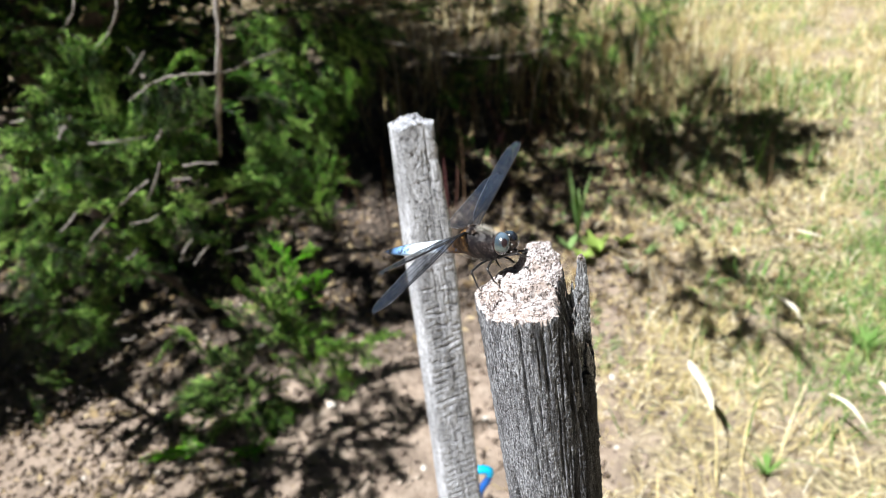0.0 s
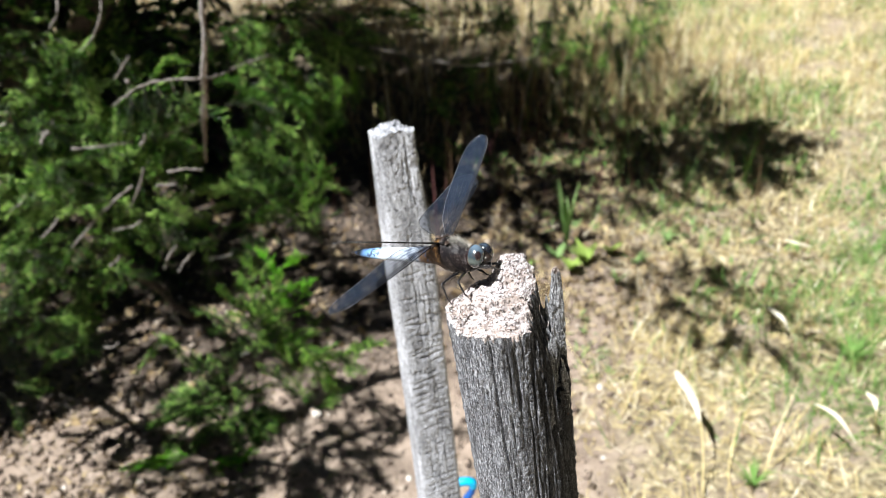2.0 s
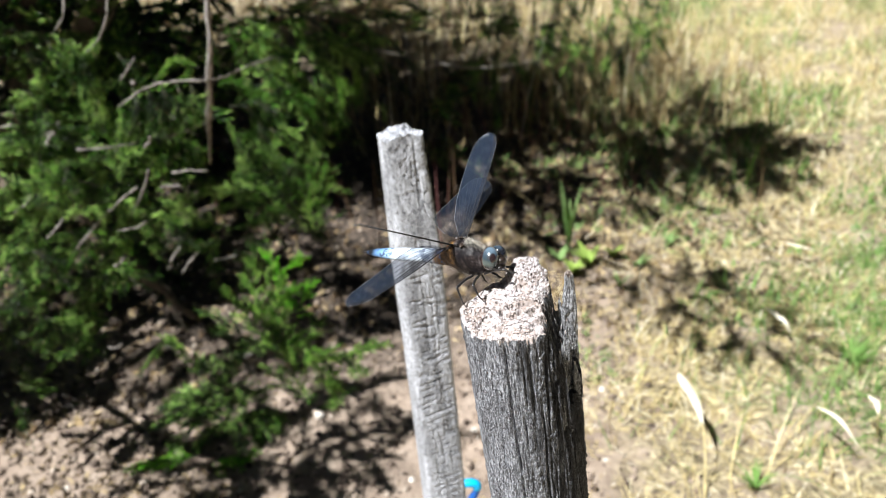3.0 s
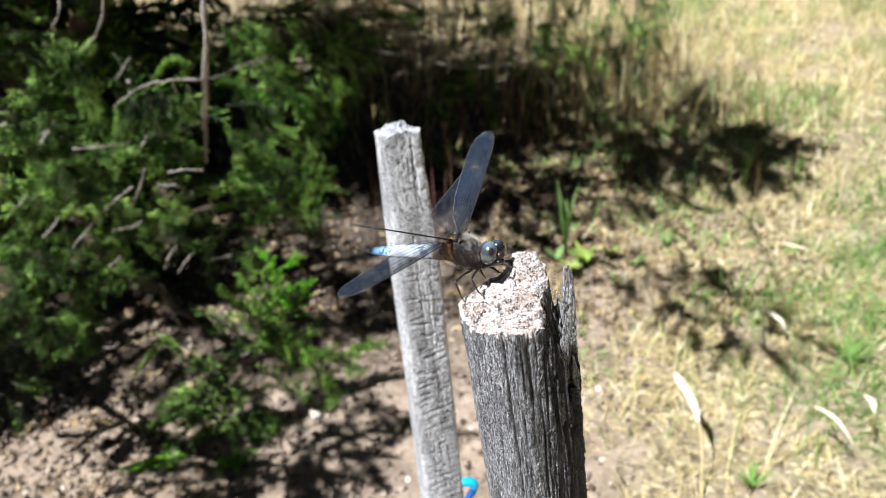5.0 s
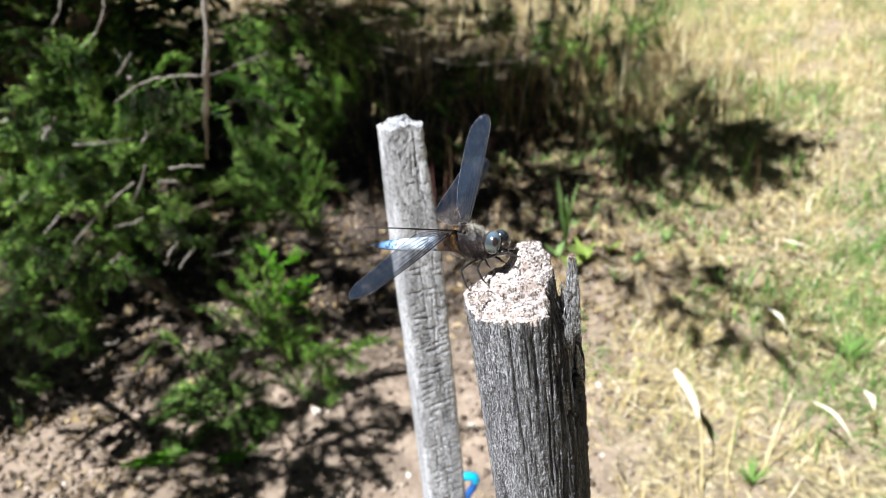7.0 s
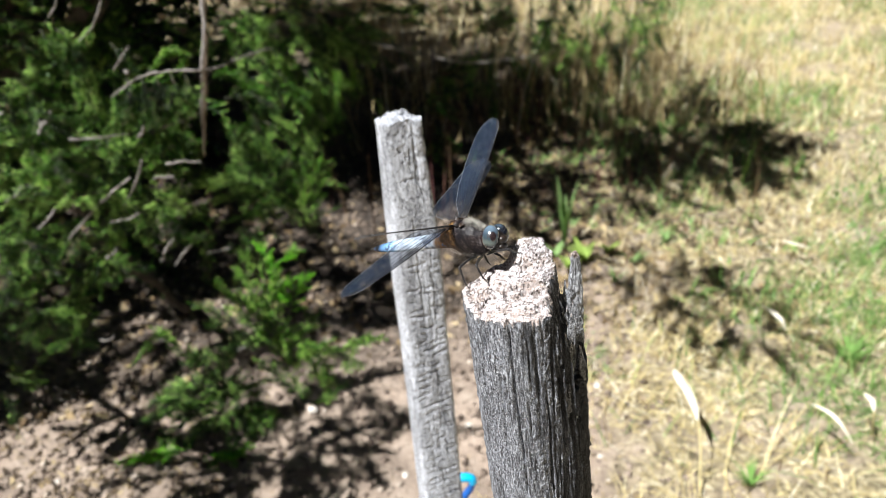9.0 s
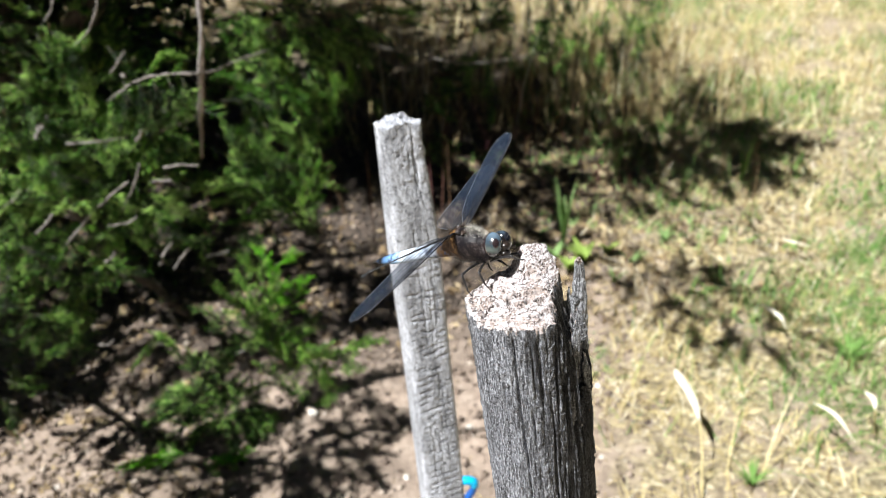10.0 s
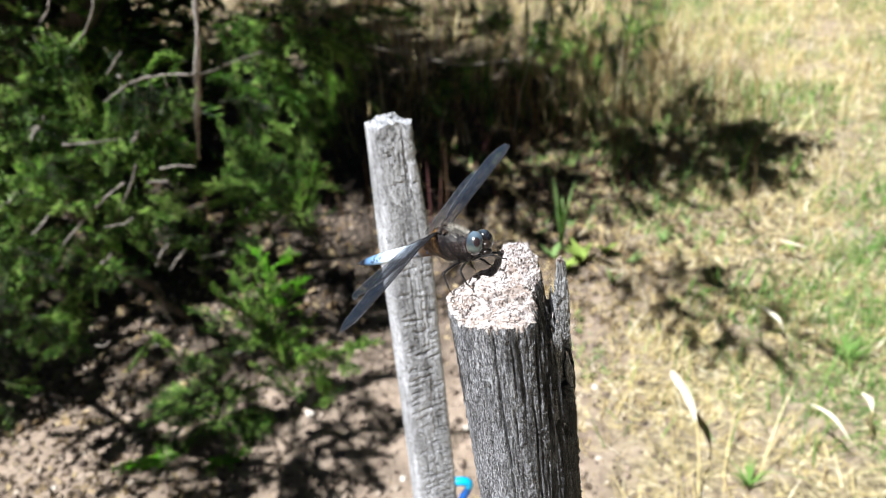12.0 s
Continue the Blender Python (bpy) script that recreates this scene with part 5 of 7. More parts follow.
# ---- meadow ----
def blade_field(name, rng, spots, material, label, category, length, width, lean, kind="stuff", curl=0.5):
    """Many grass blades in one mesh; spots is an (n, 2) array."""
    n = len(spots)
    L = rng.uniform(*length, n)
    W = rng.uniform(*width, n)
    az = rng.uniform(0, 2 * math.pi, n)
    tilt = np.abs(rng.normal(lean, 0.35, n))
    z0 = soil_height(spots[:, 0], spots[:, 1]) - 0.003
    dx, dy = np.cos(az), np.sin(az)
    sx, sy = -dy, dx
    V = np.zeros((n, 7, 3))
    s_prev, pos = 0.0, np.stack([spots[:, 0], spots[:, 1], z0], 1)
    ang = tilt.copy()
    bend = rng.uniform(0, curl, n)
    levels = (0.0, 0.4, 0.75, 1.0)
    for i, s in enumerate(levels):
        step = (s - s_prev) * L
        pos = pos + np.stack([dx * np.sin(ang), dy * np.sin(ang), np.cos(ang)], 1) * step[:, None]
        pos[:, 2] = np.maximum(pos[:, 2], z0 + 0.004 * s)
        ang = np.minimum(ang + bend, 1.75)
        w = W * (1, 0.9, 0.6, 0)[i]
        if i < 3:
            V[:, 2 * i] = pos - np.stack([sx, sy, 0 * sx], 1) * w[:, None] / 2
            V[:, 2 * i + 1] = pos + np.stack([sx, sy, 0 * sx], 1) * w[:, None] / 2
        else:
            V[:, 6] = pos
        s_prev = s
    t = np.array([(0, 1, 3), (0, 3, 2), (2, 3, 5), (2, 5, 4), (4, 5, 6)])
    F = (t[None] + 7 * np.arange(n)[:, None, None]).reshape(-1, 3)
    return tagged(new(name, quick_mesh(name, V.reshape(-1, 3), F, MAT[material], True)), label, category, kind=kind)


def scatter(rng, n, x0, x1, y0, y1, keep):
    p = np.stack([rng.uniform(x0, x1, n), rng.uniform(y0, y1, n)], 1)
    return p[rng.random(n) < keep(p[:, 0], p[:, 1])]


def meadow_part(x, y):
    p = np.stack([x, y, 0 * x], -1)
    edge = x - 0.32 * np.clip(y - 0.85, -0.2, 0.6) + 0.30 * fbm(p * 5, 70, 3)
    rim = ease((2.05 - x + 0.5 * fbm(p * 2, 71, 2)) / 0.5) * ease((y - 0.40 + 0.2 * fbm(p * 4, 72, 2)) / 0.16)  # thins out to all sides
    return rim * ease((edge - 0.13) / 0.16) * (1 - 0.6 * ease((y - 1.0) / 0.2) * ease((1.75 - y) / 0.2) * ease((0.75 - x) / 0.25))


def build_meadow():
    rng = np.random.default_rng(21)

    def dry(x, y):
        return meadow_part(x, y) * (0.06 + 0.94 * ease((fbm(np.stack([x, y, 0 * x], -1) * 13, 81, 3) + 0.07 + 0.12 * ease((y - 1.6) / 0.6)) / 0.22))

    blade_field("dry_grass", rng, scatter(rng, 150000, -0.1, 1.9, 0.45, 3.0, dry), "straw", "matted dry straw-coloured grass over the soil", "grass", (0.014, 0.055), (0.0008, 0.0022), 1.0)
    blade_field("dry_grass", rng, scatter(rng, 16000, 0.2, 2.8, 1.6, 4.6, dry), "straw", "standing dry straw-coloured grass on the meadow", "grass", (0.03, 0.10), (0.0012, 0.0030), 0.55)
    green = lambda x, y: (0.10 + 0.90 * np.maximum(ease((x - 0.30) / 0.25), ease((y - 1.4) / 0.3))) * meadow_part(x, y) * ease((fbm(np.stack([x, y, 0 * x], -1) * 4, 83, 3) + 0.04 + 0.17 * ease((x - 0.40) / 0.2) * ease((1.25 - y) / 0.4)) / 0.24) * (0.45 + 0.55 * ease((1.5 - y) / 0.8))
    blade_field("green_grass", rng, scatter(rng, 110000, 0.0, 2.2, 0.45, 3.6, green), "green_grass", "thin green grass growing through the straw", "grass", (0.02, 0.07), (0.0009, 0.0022), 0.6)
    tuft = lambda x, y: (0.15 + 0.85 * np.maximum(ease((x - 0.35) / 0.2), ease((y - 1.4) / 0.3))) * meadow_part(x, y) * ease((fbm(np.stack([x, y, 0 * x], -1) * 11, 87, 2) - 0.02) / 0.14)
    blade_field("green_grass", rng, scatter(rng, 30000, 0.25, 2.6, 0.5, 3.8, tuft), "green_grass", "upright green grass tufts in the meadow", "grass", (0.03, 0.11), (0.0008, 0.0022), 0.22)
    pale = lambda x, y: meadow_part(x, y) * ease((fbm(np.stack([x, y, 0 * x], -1) * 9, 89, 2) + 0.02) / 0.14)
    blade_field("dry_grass", rng, scatter(rng, 14000, 0.2, 2.6, 0.5, 3.6, pale), "straw", "loose standing pale straw in the meadow", "grass", (0.04, 0.13), (0.0007, 0.0019), 0.6)
    shade = lambda x, y: ease((0.75 - np.abs(x - 0.15)) / 0.4) * 0.8
    blade_field("dry_stems", rng, scatter(rng, 1500, -0.5, 0.9, 1.25, 3.2, shade), "rusty_stem", "brown and rusty dead stems under the tree", "stems", (0.06, 0.26), (0.0009, 0.0030), 0.10, curl=0.25)
    blade_field("dry_stems", rng, scatter(rng, 2600, -0.2, 1.1, 1.7, 3.6, shade), "straw", "tall dry grass stems at the edge of shade", "stems", (0.10, 0.30), (0.0012, 0.0032), 0.10, curl=0.2)
    edge_stems = lambda x, y: 0.4 + 0.6 * ease(fbm(np.stack([x, y, 0 * x], -1) * 7, 105, 3) / 0.12)
    blade_field("dry_stems", np.random.default_rng(23), scatter(np.random.default_rng(24), 620, 0.20, 0.85, 1.62, 2.4, edge_stems), "golden_straw", "tan dead grass stems beside the juniper", "stems", (0.08, 0.24), (0.0016, 0.0040), 0.16, curl=0.25)
    behind = lambda x, y: 0.45 + 0.55 * ease(fbm(np.stack([x, y, 0 * x], -1) * 6, 103, 3) / 0.15)
    blade_field("dry_grass", rng, scatter(np.random.default_rng(22), 3600, -1.9, -0.1, 2.6, 4.2, behind), "golden_straw", "tall tan dead grass standing behind the tree", "grass", (0.10, 0.30), (0.0018, 0.0045), 0.30, curl=0.3)
    far = lambda x, y: 0.9 + 0 * x
    blade_field("far_grass", rng, scatter(rng, 14000, -5, 6, 3.2, 11, far), "straw", "tall dry grass further out on the meadow", "grass", (0.10, 0.30), (0.004, 0.010), 0.35)
    # dead leaves and needles under the tree
    def lit(x, y):
        patch = ease((fbm(np.stack([x, y, 0 * x], -1) * 8, 95, 3) + 0.22) / 0.3)
        return ease((0.25 + 0.6 * (y - 0.8) - x) / 0.3) * np.maximum(ease((y - 0.85 - 0.25 * x) / 0.3), 0.75 * ease((-0.16 - x) / 0.15)) * (0.15 + 0.85 * patch)

    blade_field("leaf_litter", rng, scatter(rng, 46000, -1.1, 0.6, 0.5, 2.6, lit), "litter", "brown dead leaves and needles on the soil", "litter", (0.005, 0.018), (0.002, 0.007), 1.2)
    curled = lambda x, y: ease((0.20 + 0.5 * (y - 0.8) - x) / 0.25) * np.maximum(ease((y - 0.92 - 0.2 * x) / 0.15), ease((-0.30 - x) / 0.12) * ease((y - 0.80) / 0.10)) * (0.3 + 0.7 * ease((fbm(np.stack([x, y, 0 * x], -1) * 11, 96, 3) + 0.15) / 0.3))
    blade_field("curled_leaves", rng, scatter(rng, 9000, -1.0, 0.5, 0.6, 2.2, curled), "dead_leaf", "curled tan and brown dead leaves on the soil", "litter", (0.012, 0.028), (0.008, 0.016), 1.0, curl=0.9)
    strewn = lambda x, y: ease((x - 0.06) / 0.12) * ease((0.80 + 0.45 * (y - 1.0) - x) / 0.3) * (0.15 + 0.85 * ease((fbm(np.stack([x, y, 0 * x], -1) * 13, 97, 3) + 0.06) / 0.2))
    blade_field("straw_litter", rng, scatter(rng, 30000, 0.0, 0.80, 0.55, 1.9, strewn), "straw", "loose broken straw lying on brown soil", "litter", (0.012, 0.040), (0.0007, 0.0019), 1.3)
    blade_field("leaf_litter", rng, scatter(rng, 56000, 0.0, 1.1, 0.85, 1.9, strewn), "litter", "dark dead leaves among the broken straw", "litter", (0.006, 0.022), (0.002, 0.006), 1.1)
    fallen = lambda x, y: ease((0.75 - x) / 0.3) * ease((x - 0.08) / 0.1) * ease((fbm(np.stack([x, y, 0 * x], -1) * 8, 107, 3) + 0.06) / 0.15)
    blade_field("curled_leaves", np.random.default_rng(25), scatter(np.random.default_rng(26), 5200, 0.08, 0.75, 0.98, 1.7, fallen), "dead_leaf", "curled brown dead leaves among thin straw", "litter", (0.010, 0.024), (0.006, 0.013), 1.0, curl=0.9)
    golden = lambda x, y: ease((x - 0.02) / 0.12) * ease((0.95 - x) / 0.2) * ease((fbm(np.stack([x, y, 0 * x], -1) * 8, 92, 3) + 0.02) / 0.10)
    blade_field("dry_grass", rng, scatter(rng, 7000, 0.0, 1.0, 0.95, 1.75, golden), "golden_straw", "golden dead grass clumps at the edge of shade", "grass", (0.012, 0.038), (0.0012, 0.0034), 1.1)
    dark_herb = lambda x, y: ease((x - 0.05) / 0.1) * ease((fbm(np.stack([x, y, 0 * x], -1) * 7, 101, 3) - 0.05) / 0.10)
    blade_field("low_herbs", rng, scatter(rng, 4200, 0.05, 1.0, 1.0, 1.9, dark_herb), "green_grass", "dark green herb patches among dead grass", "herbs", (0.015, 0.050), (0.0025, 0.0060), 0.5)
    herb = lambda x, y: ease((fbm(np.stack([x, y, 0 * x], -1) * 9, 99, 3) - 0.02) / 0.12)
    blade_field("low_herbs", rng, scatter(rng, 6500, 0.18, 1.1, 0.85, 2.0, herb), "weed", "low green herbs growing through litter", "herbs", (0.010, 0.032), (0.0025, 0.0060), 0.7)
    few = lambda x, y: 1.0 + 0 * x
    left = lambda x, y: ease((-0.20 - x) / 0.2) * (0.35 + 0.65 * ease((fbm(np.stack([x, y, 0 * x], -1) * 10, 94, 3) + 0.08) / 0.2))
    blade_field("leaf_litter", rng, scatter(rng, 9000, -0.95, -0.15, 0.55, 1.0, left), "litter", "brown dead leaves and bark bits on sandy soil", "litter", (0.006, 0.020), (0.003, 0.009), 1.3)
    blade_field("leaf_litter", rng, scatter(rng, 5000, -0.95, 0.3, 0.5, 1.05, few), "litter", "scattered dry bits on bare sandy soil", "litter", (0.004, 0.014), (0.0015, 0.004), 1.4)


build_meadow()


def build_clods():
    """Crumbs of soil and bits of bark strewn over the bare ground."""
    rng = np.random.default_rng(61)
    n = 9000
    x, y = rng.uniform(-0.95, 0.30, n), rng.uniform(0.5, 1.5, n)
    r = 0.0018 + 0.0065 * rng.random(n) ** 3
    oct_v = np.array([(1, 0, 0), (-1, 0, 0), (0, 1, 0), (0, -1, 0), (0, 0, 1), (0, 0, -1)], float)
    oct_f = np.array([(0, 2, 4), (2, 1, 4), (1, 3, 4), (3, 0, 4), (2, 0, 5), (1, 2, 5), (3, 1, 5), (0, 3, 5)])
    V = oct_v[None] * (r[:, None, None] * rng.uniform(0.55, 1.25, (n, 6, 1)))
    V[..., 2] *= 0.7
    V = V + np.stack([x, y, soil_height(x, y) + r * 0.3], -1)[:, None]
    F = (oct_f[None] + 6 * np.arange(n)[:, None, None]).reshape(-1, 3)
    tagged(new("soil_crumbs", quick_mesh("soil_crumbs", V.reshape(-1, 3), F, MAT["crumb"])), "brown crumbs of dry soil and bark", "soil", kind="stuff")


build_clods()


def build_bleached_leaf(points, width, stem):
    pts = curve_points(points, 8)
    n = len(pts)
    v = []
    for i, p in enumerate(pts):
        s = i / (n - 1)
        d = pts[min(i + 1, n - 1)] - pts[max(i - 1, 0)]
        side = np.array([d[1], -d[0], 0.0])
        side /= np.linalg.norm(side) + 1e-9
        w = 0.62 * width * max(0.06, math.sin(math.pi * min(1.0, s * 0.95 + 0.05)) ** 0.7)
        fold = np.array([0, 0, 0.35 * w])
        v += [p - side * w, p - side * w * 0.4 + fold * 0.6, p + fold, p + side * w * 0.5 + fold * 0.5, p + side * w]
    me = mesh_from("bleached_blade", v, grid_faces(n, 5, False), MAT["pale_leaf"])
    ob = tagged(new("dry_leaf", me), "bleached white dry grass leaf curling over the meadow", "leaf", "bleached leaves")
    if stem:
        tv, tf = tube(curve_points(stem, 5), 0.0011, 6)
        child("stem", mesh_from("stem", tv, tf, MAT["straw"]), ob, "thin straw stem")


for pts, wide, stem in [
    (((0.2855, 0.7449, 0.1), (0.287, 0.7263, 0.1), (0.2967, 0.7069, 0.085), (0.2993, 0.682, 0.07)), 0.0095, ((0.2993, 0.682, 0.07), (0.2976, 0.6589, 0.04), (0.2914, 0.632, 0))),
    (((0.478, 0.9273, 0.05), (0.4876, 0.9085, 0.05), (0.4968, 0.8941, 0.045), (0.5028, 0.8864, 0.03)), 0.007, None),
    (((0.4598, 0.7133, 0.05), (0.4704, 0.6913, 0.055), (0.4781, 0.6756, 0.05), (0.4901, 0.66, 0.03)), 0.005, None),
    (((0.5175, 0.7055, 0.07), (0.521, 0.6916, 0.07), (0.5203, 0.682, 0.06)), 0.006, ((0.5203, 0.682, 0.06), (0.5399, 0.6978, 0))),
    (((0.5837, 1.1014, 0.05), (0.6011, 1.0854, 0.05), (0.6304, 1.082, 0.04)), 0.005, None),
]:
    build_bleached_leaf(pts, wide, stem)


def build_weed(at, height, leaves, seed, material, label, broad=0.012):
    rng = np.random.default_rng(seed)
    upright = height > 0.08
    root = tagged(new("weed"), label, "plant", "weeds at the edge of shade")
    root.location = at
    for i in range(leaves):
        az = rng.uniform(0, 2 * math.pi)
        ln = height * rng.uniform(0.55, 1.05)
        tilt = rng.uniform(0.01, 0.08) if upright else rng.uniform(0.10, 0.5)
        v = []
        for k in range(8):
            s = k / 7
            r = ln * s * math.sin(tilt + (0.14 if upright else 0.7) * s)
            z = ln * s * math.cos(tilt * (0.6 + 0.7 * s))
            w = broad * 0.5 * (math.sin(math.pi * min(1, 0.08 + s * 0.92)) + 0.05)
            c = np.array([r * math.cos(az), r * math.sin(az), z])
            sd = np.array([-math.sin(az), math.cos(az), 0])
            v += [c - sd * w, c + np.array([0, 0, -0.25 * w]), c + sd * w]
        child("leaf", mesh_from("leaf", v, grid_faces(8, 3, False), MAT[material]), root)


for at, height, leaves, seed, material, label, broad in [
    ((0.229, 1.213, 0), 0.15, 7, 1, "weed", "tall green weed with long narrow leaves", .011),
    ((0.256, 1.165, 0), 0.038, 9, 2, "lime_leaf", "bright yellow-green leafy weed", .014),
    ((0.224, 1.14, 0), 0.034, 8, 13, "lime_leaf", "bright yellow-green leafy weed", .012),
    ((0.305, 1.184, 0), 0.036, 8, 14, "lime_leaf", "bright yellow-green leafy weed", .013),
    ((0.337, 1.137, 0), 0.035, 8, 15, "weed", "low green leafy weed", .008),
    ((0.208, 1.186, 0), 0.035, 5, 3, "weed", "low green leafy weed", .012),
    ((0.39, 1.463, 0), 0.13, 5, 4, "weed", "green weed with upright blades", .006),
    ((0.632, 1.391, 0), 0.12, 5, 5, "green_grass", "green grass tuft among straw", .008),
    ((0.577, 0.84, -0), 0.05, 34, 6, "green_grass", "green grass tuft among straw", .0025),
    ((0.355, 0.634, 0), 0.035, 24, 7, "green_grass", "green grass tuft among straw", .0022),
    ((0.417, 1.201, 0), 0.035, 12, 8, "weed", "grey-green low weed in the straw", .004),
    ((0.295, 1.089, 0), 0.025, 8, 9, "weed", "low green leafy weed", .006),
]:
    build_weed(at, height, leaves, seed, material, label, broad)


def build_pebbles():
    rng = np.random.default_rng(5)
    spots = [(0.210, 0.839, 0.006), (-0.072, 0.698, 0.005), (0.017, 0.784, 0.006), (0.020, 0.770, 0.004), (-0.411, 0.753, 0.004), (-0.540, 0.735, 0.004), (-0.204, 0.825, 0.008), (-0.023, 1.037, 0.007), (0.186, 0.709, 0.004), (0.050, 0.898, 0.006), (0.053, 0.761, 0.005)]
    for x, y, r in spots:
        v, f = ellipsoid((0, 0, 0), (r, r * 0.8, r * 0.55), 8, 12)
        v = np.array(v)
        v = v * (1 + 0.5 * fbm(v / r * 1.1 + x * 50, 33, 2))[:, None]
        ob = tagged(new("pebble", mesh_from("pebble", v, f, MAT["pebble"])), "small pale pebble lying on the soil", "stone", "pebbles on the soil")
        ob.location = (x, y, float(soil_height(np.array([x]), np.array([y]))[0]) + r * 0.25)
        ob.rotation_euler = (0, 0, rng.uniform(0, 6))


build_pebbles()


# ---- dragonfly ----
def loft(stations, cols=28, flat_power=2.0):
    """stations: (x, half width, half height, z centre)."""
    v = []
    for x, w, h, zc in stations:
        for c in range(cols):
            a = 2 * math.pi * c / cols
            ca, sa = math.cos(a), math.sin(a)
            v.append((x, w * ca, zc + h * sa))
    f = grid_faces(len(stations), cols, True)
    f += [tuple(range(cols))[::-1], tuple((len(stations) - 1) * cols + i for i in range(cols))]
    return v, f


def smooth_stations(keys, n):
    keys = sorted(keys)
    xs = [k[0] for k in keys]
    out = []
    for x in np.linspace(xs[0], xs[-1], n):
        out.append((x, *[float(np.interp(x, xs, [k[j] for k in keys])) for j in (1, 2, 3)]))
    return out


def wing_outline(hind):
    """Leading and trailing edge (chord offset, + forward) along the span, 0 to 1."""
    s = 1 - (1 - np.linspace(0, 1, 46)) ** 1.5
    if hind:
        chord = np.interp(s, [0, 0.05, 0.14, 0.30, 0.5, 0.7, 0.85, 1.0], [0.0032, 0.0066, 0.0086, 0.0087, 0.0081, 0.0075, 0.0069, 0.0062])
    else:
        chord = np.interp(s, [0, 0.06, 0.18, 0.35, 0.55, 0.75, 0.88, 1.0], [0.0018, 0.0034, 0.0060, 0.0074, 0.0078, 0.0076, 0.0070, 0.0062])
    q = np.clip((s - 0.83) / 0.17, 0, 0.999)
    shrink = np.sqrt(1 - q**2.2)
    lead = 0.0006 * np.sin(s * math.pi) + 0.0014 * s - 0.42 * chord * (1 - shrink)
    return s, lead, chord * shrink


def build_wing(name, length, hind, parent):
    s, lead, chord = wing_outline(hind)
    cols = 15
    v = []
    for i in range(len(s)):
        for j in range(cols):
            u = j / (cols - 1)
            z = 0.00025 * math.sin(u * 13) * (1 - 0.8 * s[i]) * (1 - u) - 0.0006 * u * u * s[i]
            v.append((s[i] * length, lead[i] - u * chord[i], z))
    wing = child(name, mesh_from(name, v, grid_faces(len(s), cols, False), MAT["wing"]), parent, "clear smoky wing with black veins")
    bits = []

    def vein(path, r):
        bits.append(tube(path, [r * (1 - 0.5 * k / len(path)) for k in range(len(path))], 5))

    def point(i, u):
        z = 0.00025 * math.sin(u * 13) * (1 - 0.8 * s[i]) * (1 - u) - 0.0006 * u * u * s[i]
        return (s[i] * length, lead[i] - u * chord[i], z + 0.00002)

    for u0, u1, last, r in ((0.0, 0.0, 45, 0.00014), (0.10, 0.06, 30, 0.00009), (0.20, 0.10, 44, 0.00012), (0.30, 0.36, 36, 0.00007), (0.38, 0.62, 32, 0.00007), (0.46, 0.82, 24, 0.00006), (0.6, 0.95, 14, 0.00006)):
        vein([point(i, u0 + (u1 - u0) * (i / last)) for i in range(0, last + 1, 2)], r)
    vein([point(i, 1.0) for i in range(0, 46, 2)], 0.00007)
    for i in range(2, 42, 1):
        vein([point(i, 0.0), point(i, 0.14)], 0.00007)
    vv, ff = merge(*bits)
    child("vein_network", mesh_from("vein_network", vv, ff, MAT["vein"]), wing, "black wing veins")
    # pale tubes over the edge veins paint their sunlit outline
    fade = [1 - 0.75 * (i / 45) ** 8 for i in range(46)]
    rim = merge(tube([point(i, 0.0) for i in range(46)], [0.00009 * q for q in fade], 6), tube([point(i, 1.0) for i in range(46)], [0.00007 * q for q in fade], 5))
    child("wing_rim", mesh_from("wing_rim", *rim, MAT["rim"]), wing, "wing edge painted pale as rim light")
    a, b = 36, 40
    pv = [point(a, 0.0), point(a, 0.09), point(b, 0.09), point(b, 0.0)]
    mk = [(x, y, z - 0.00005) for x, y, z in pv] + [(x, y, z + 0.00006) for x, y, z in pv]
    fk = [(0, 1, 2, 3), (7, 6, 5, 4), (0, 4, 5, 1), (1, 5, 6, 2), (2, 6, 7, 3), (3, 7, 4, 0)]
    child("wing_spot", mesh_from("wing_spot", mk, fk, MAT["vein"], False), wing, "dark spot near the wing tip")
    return wing


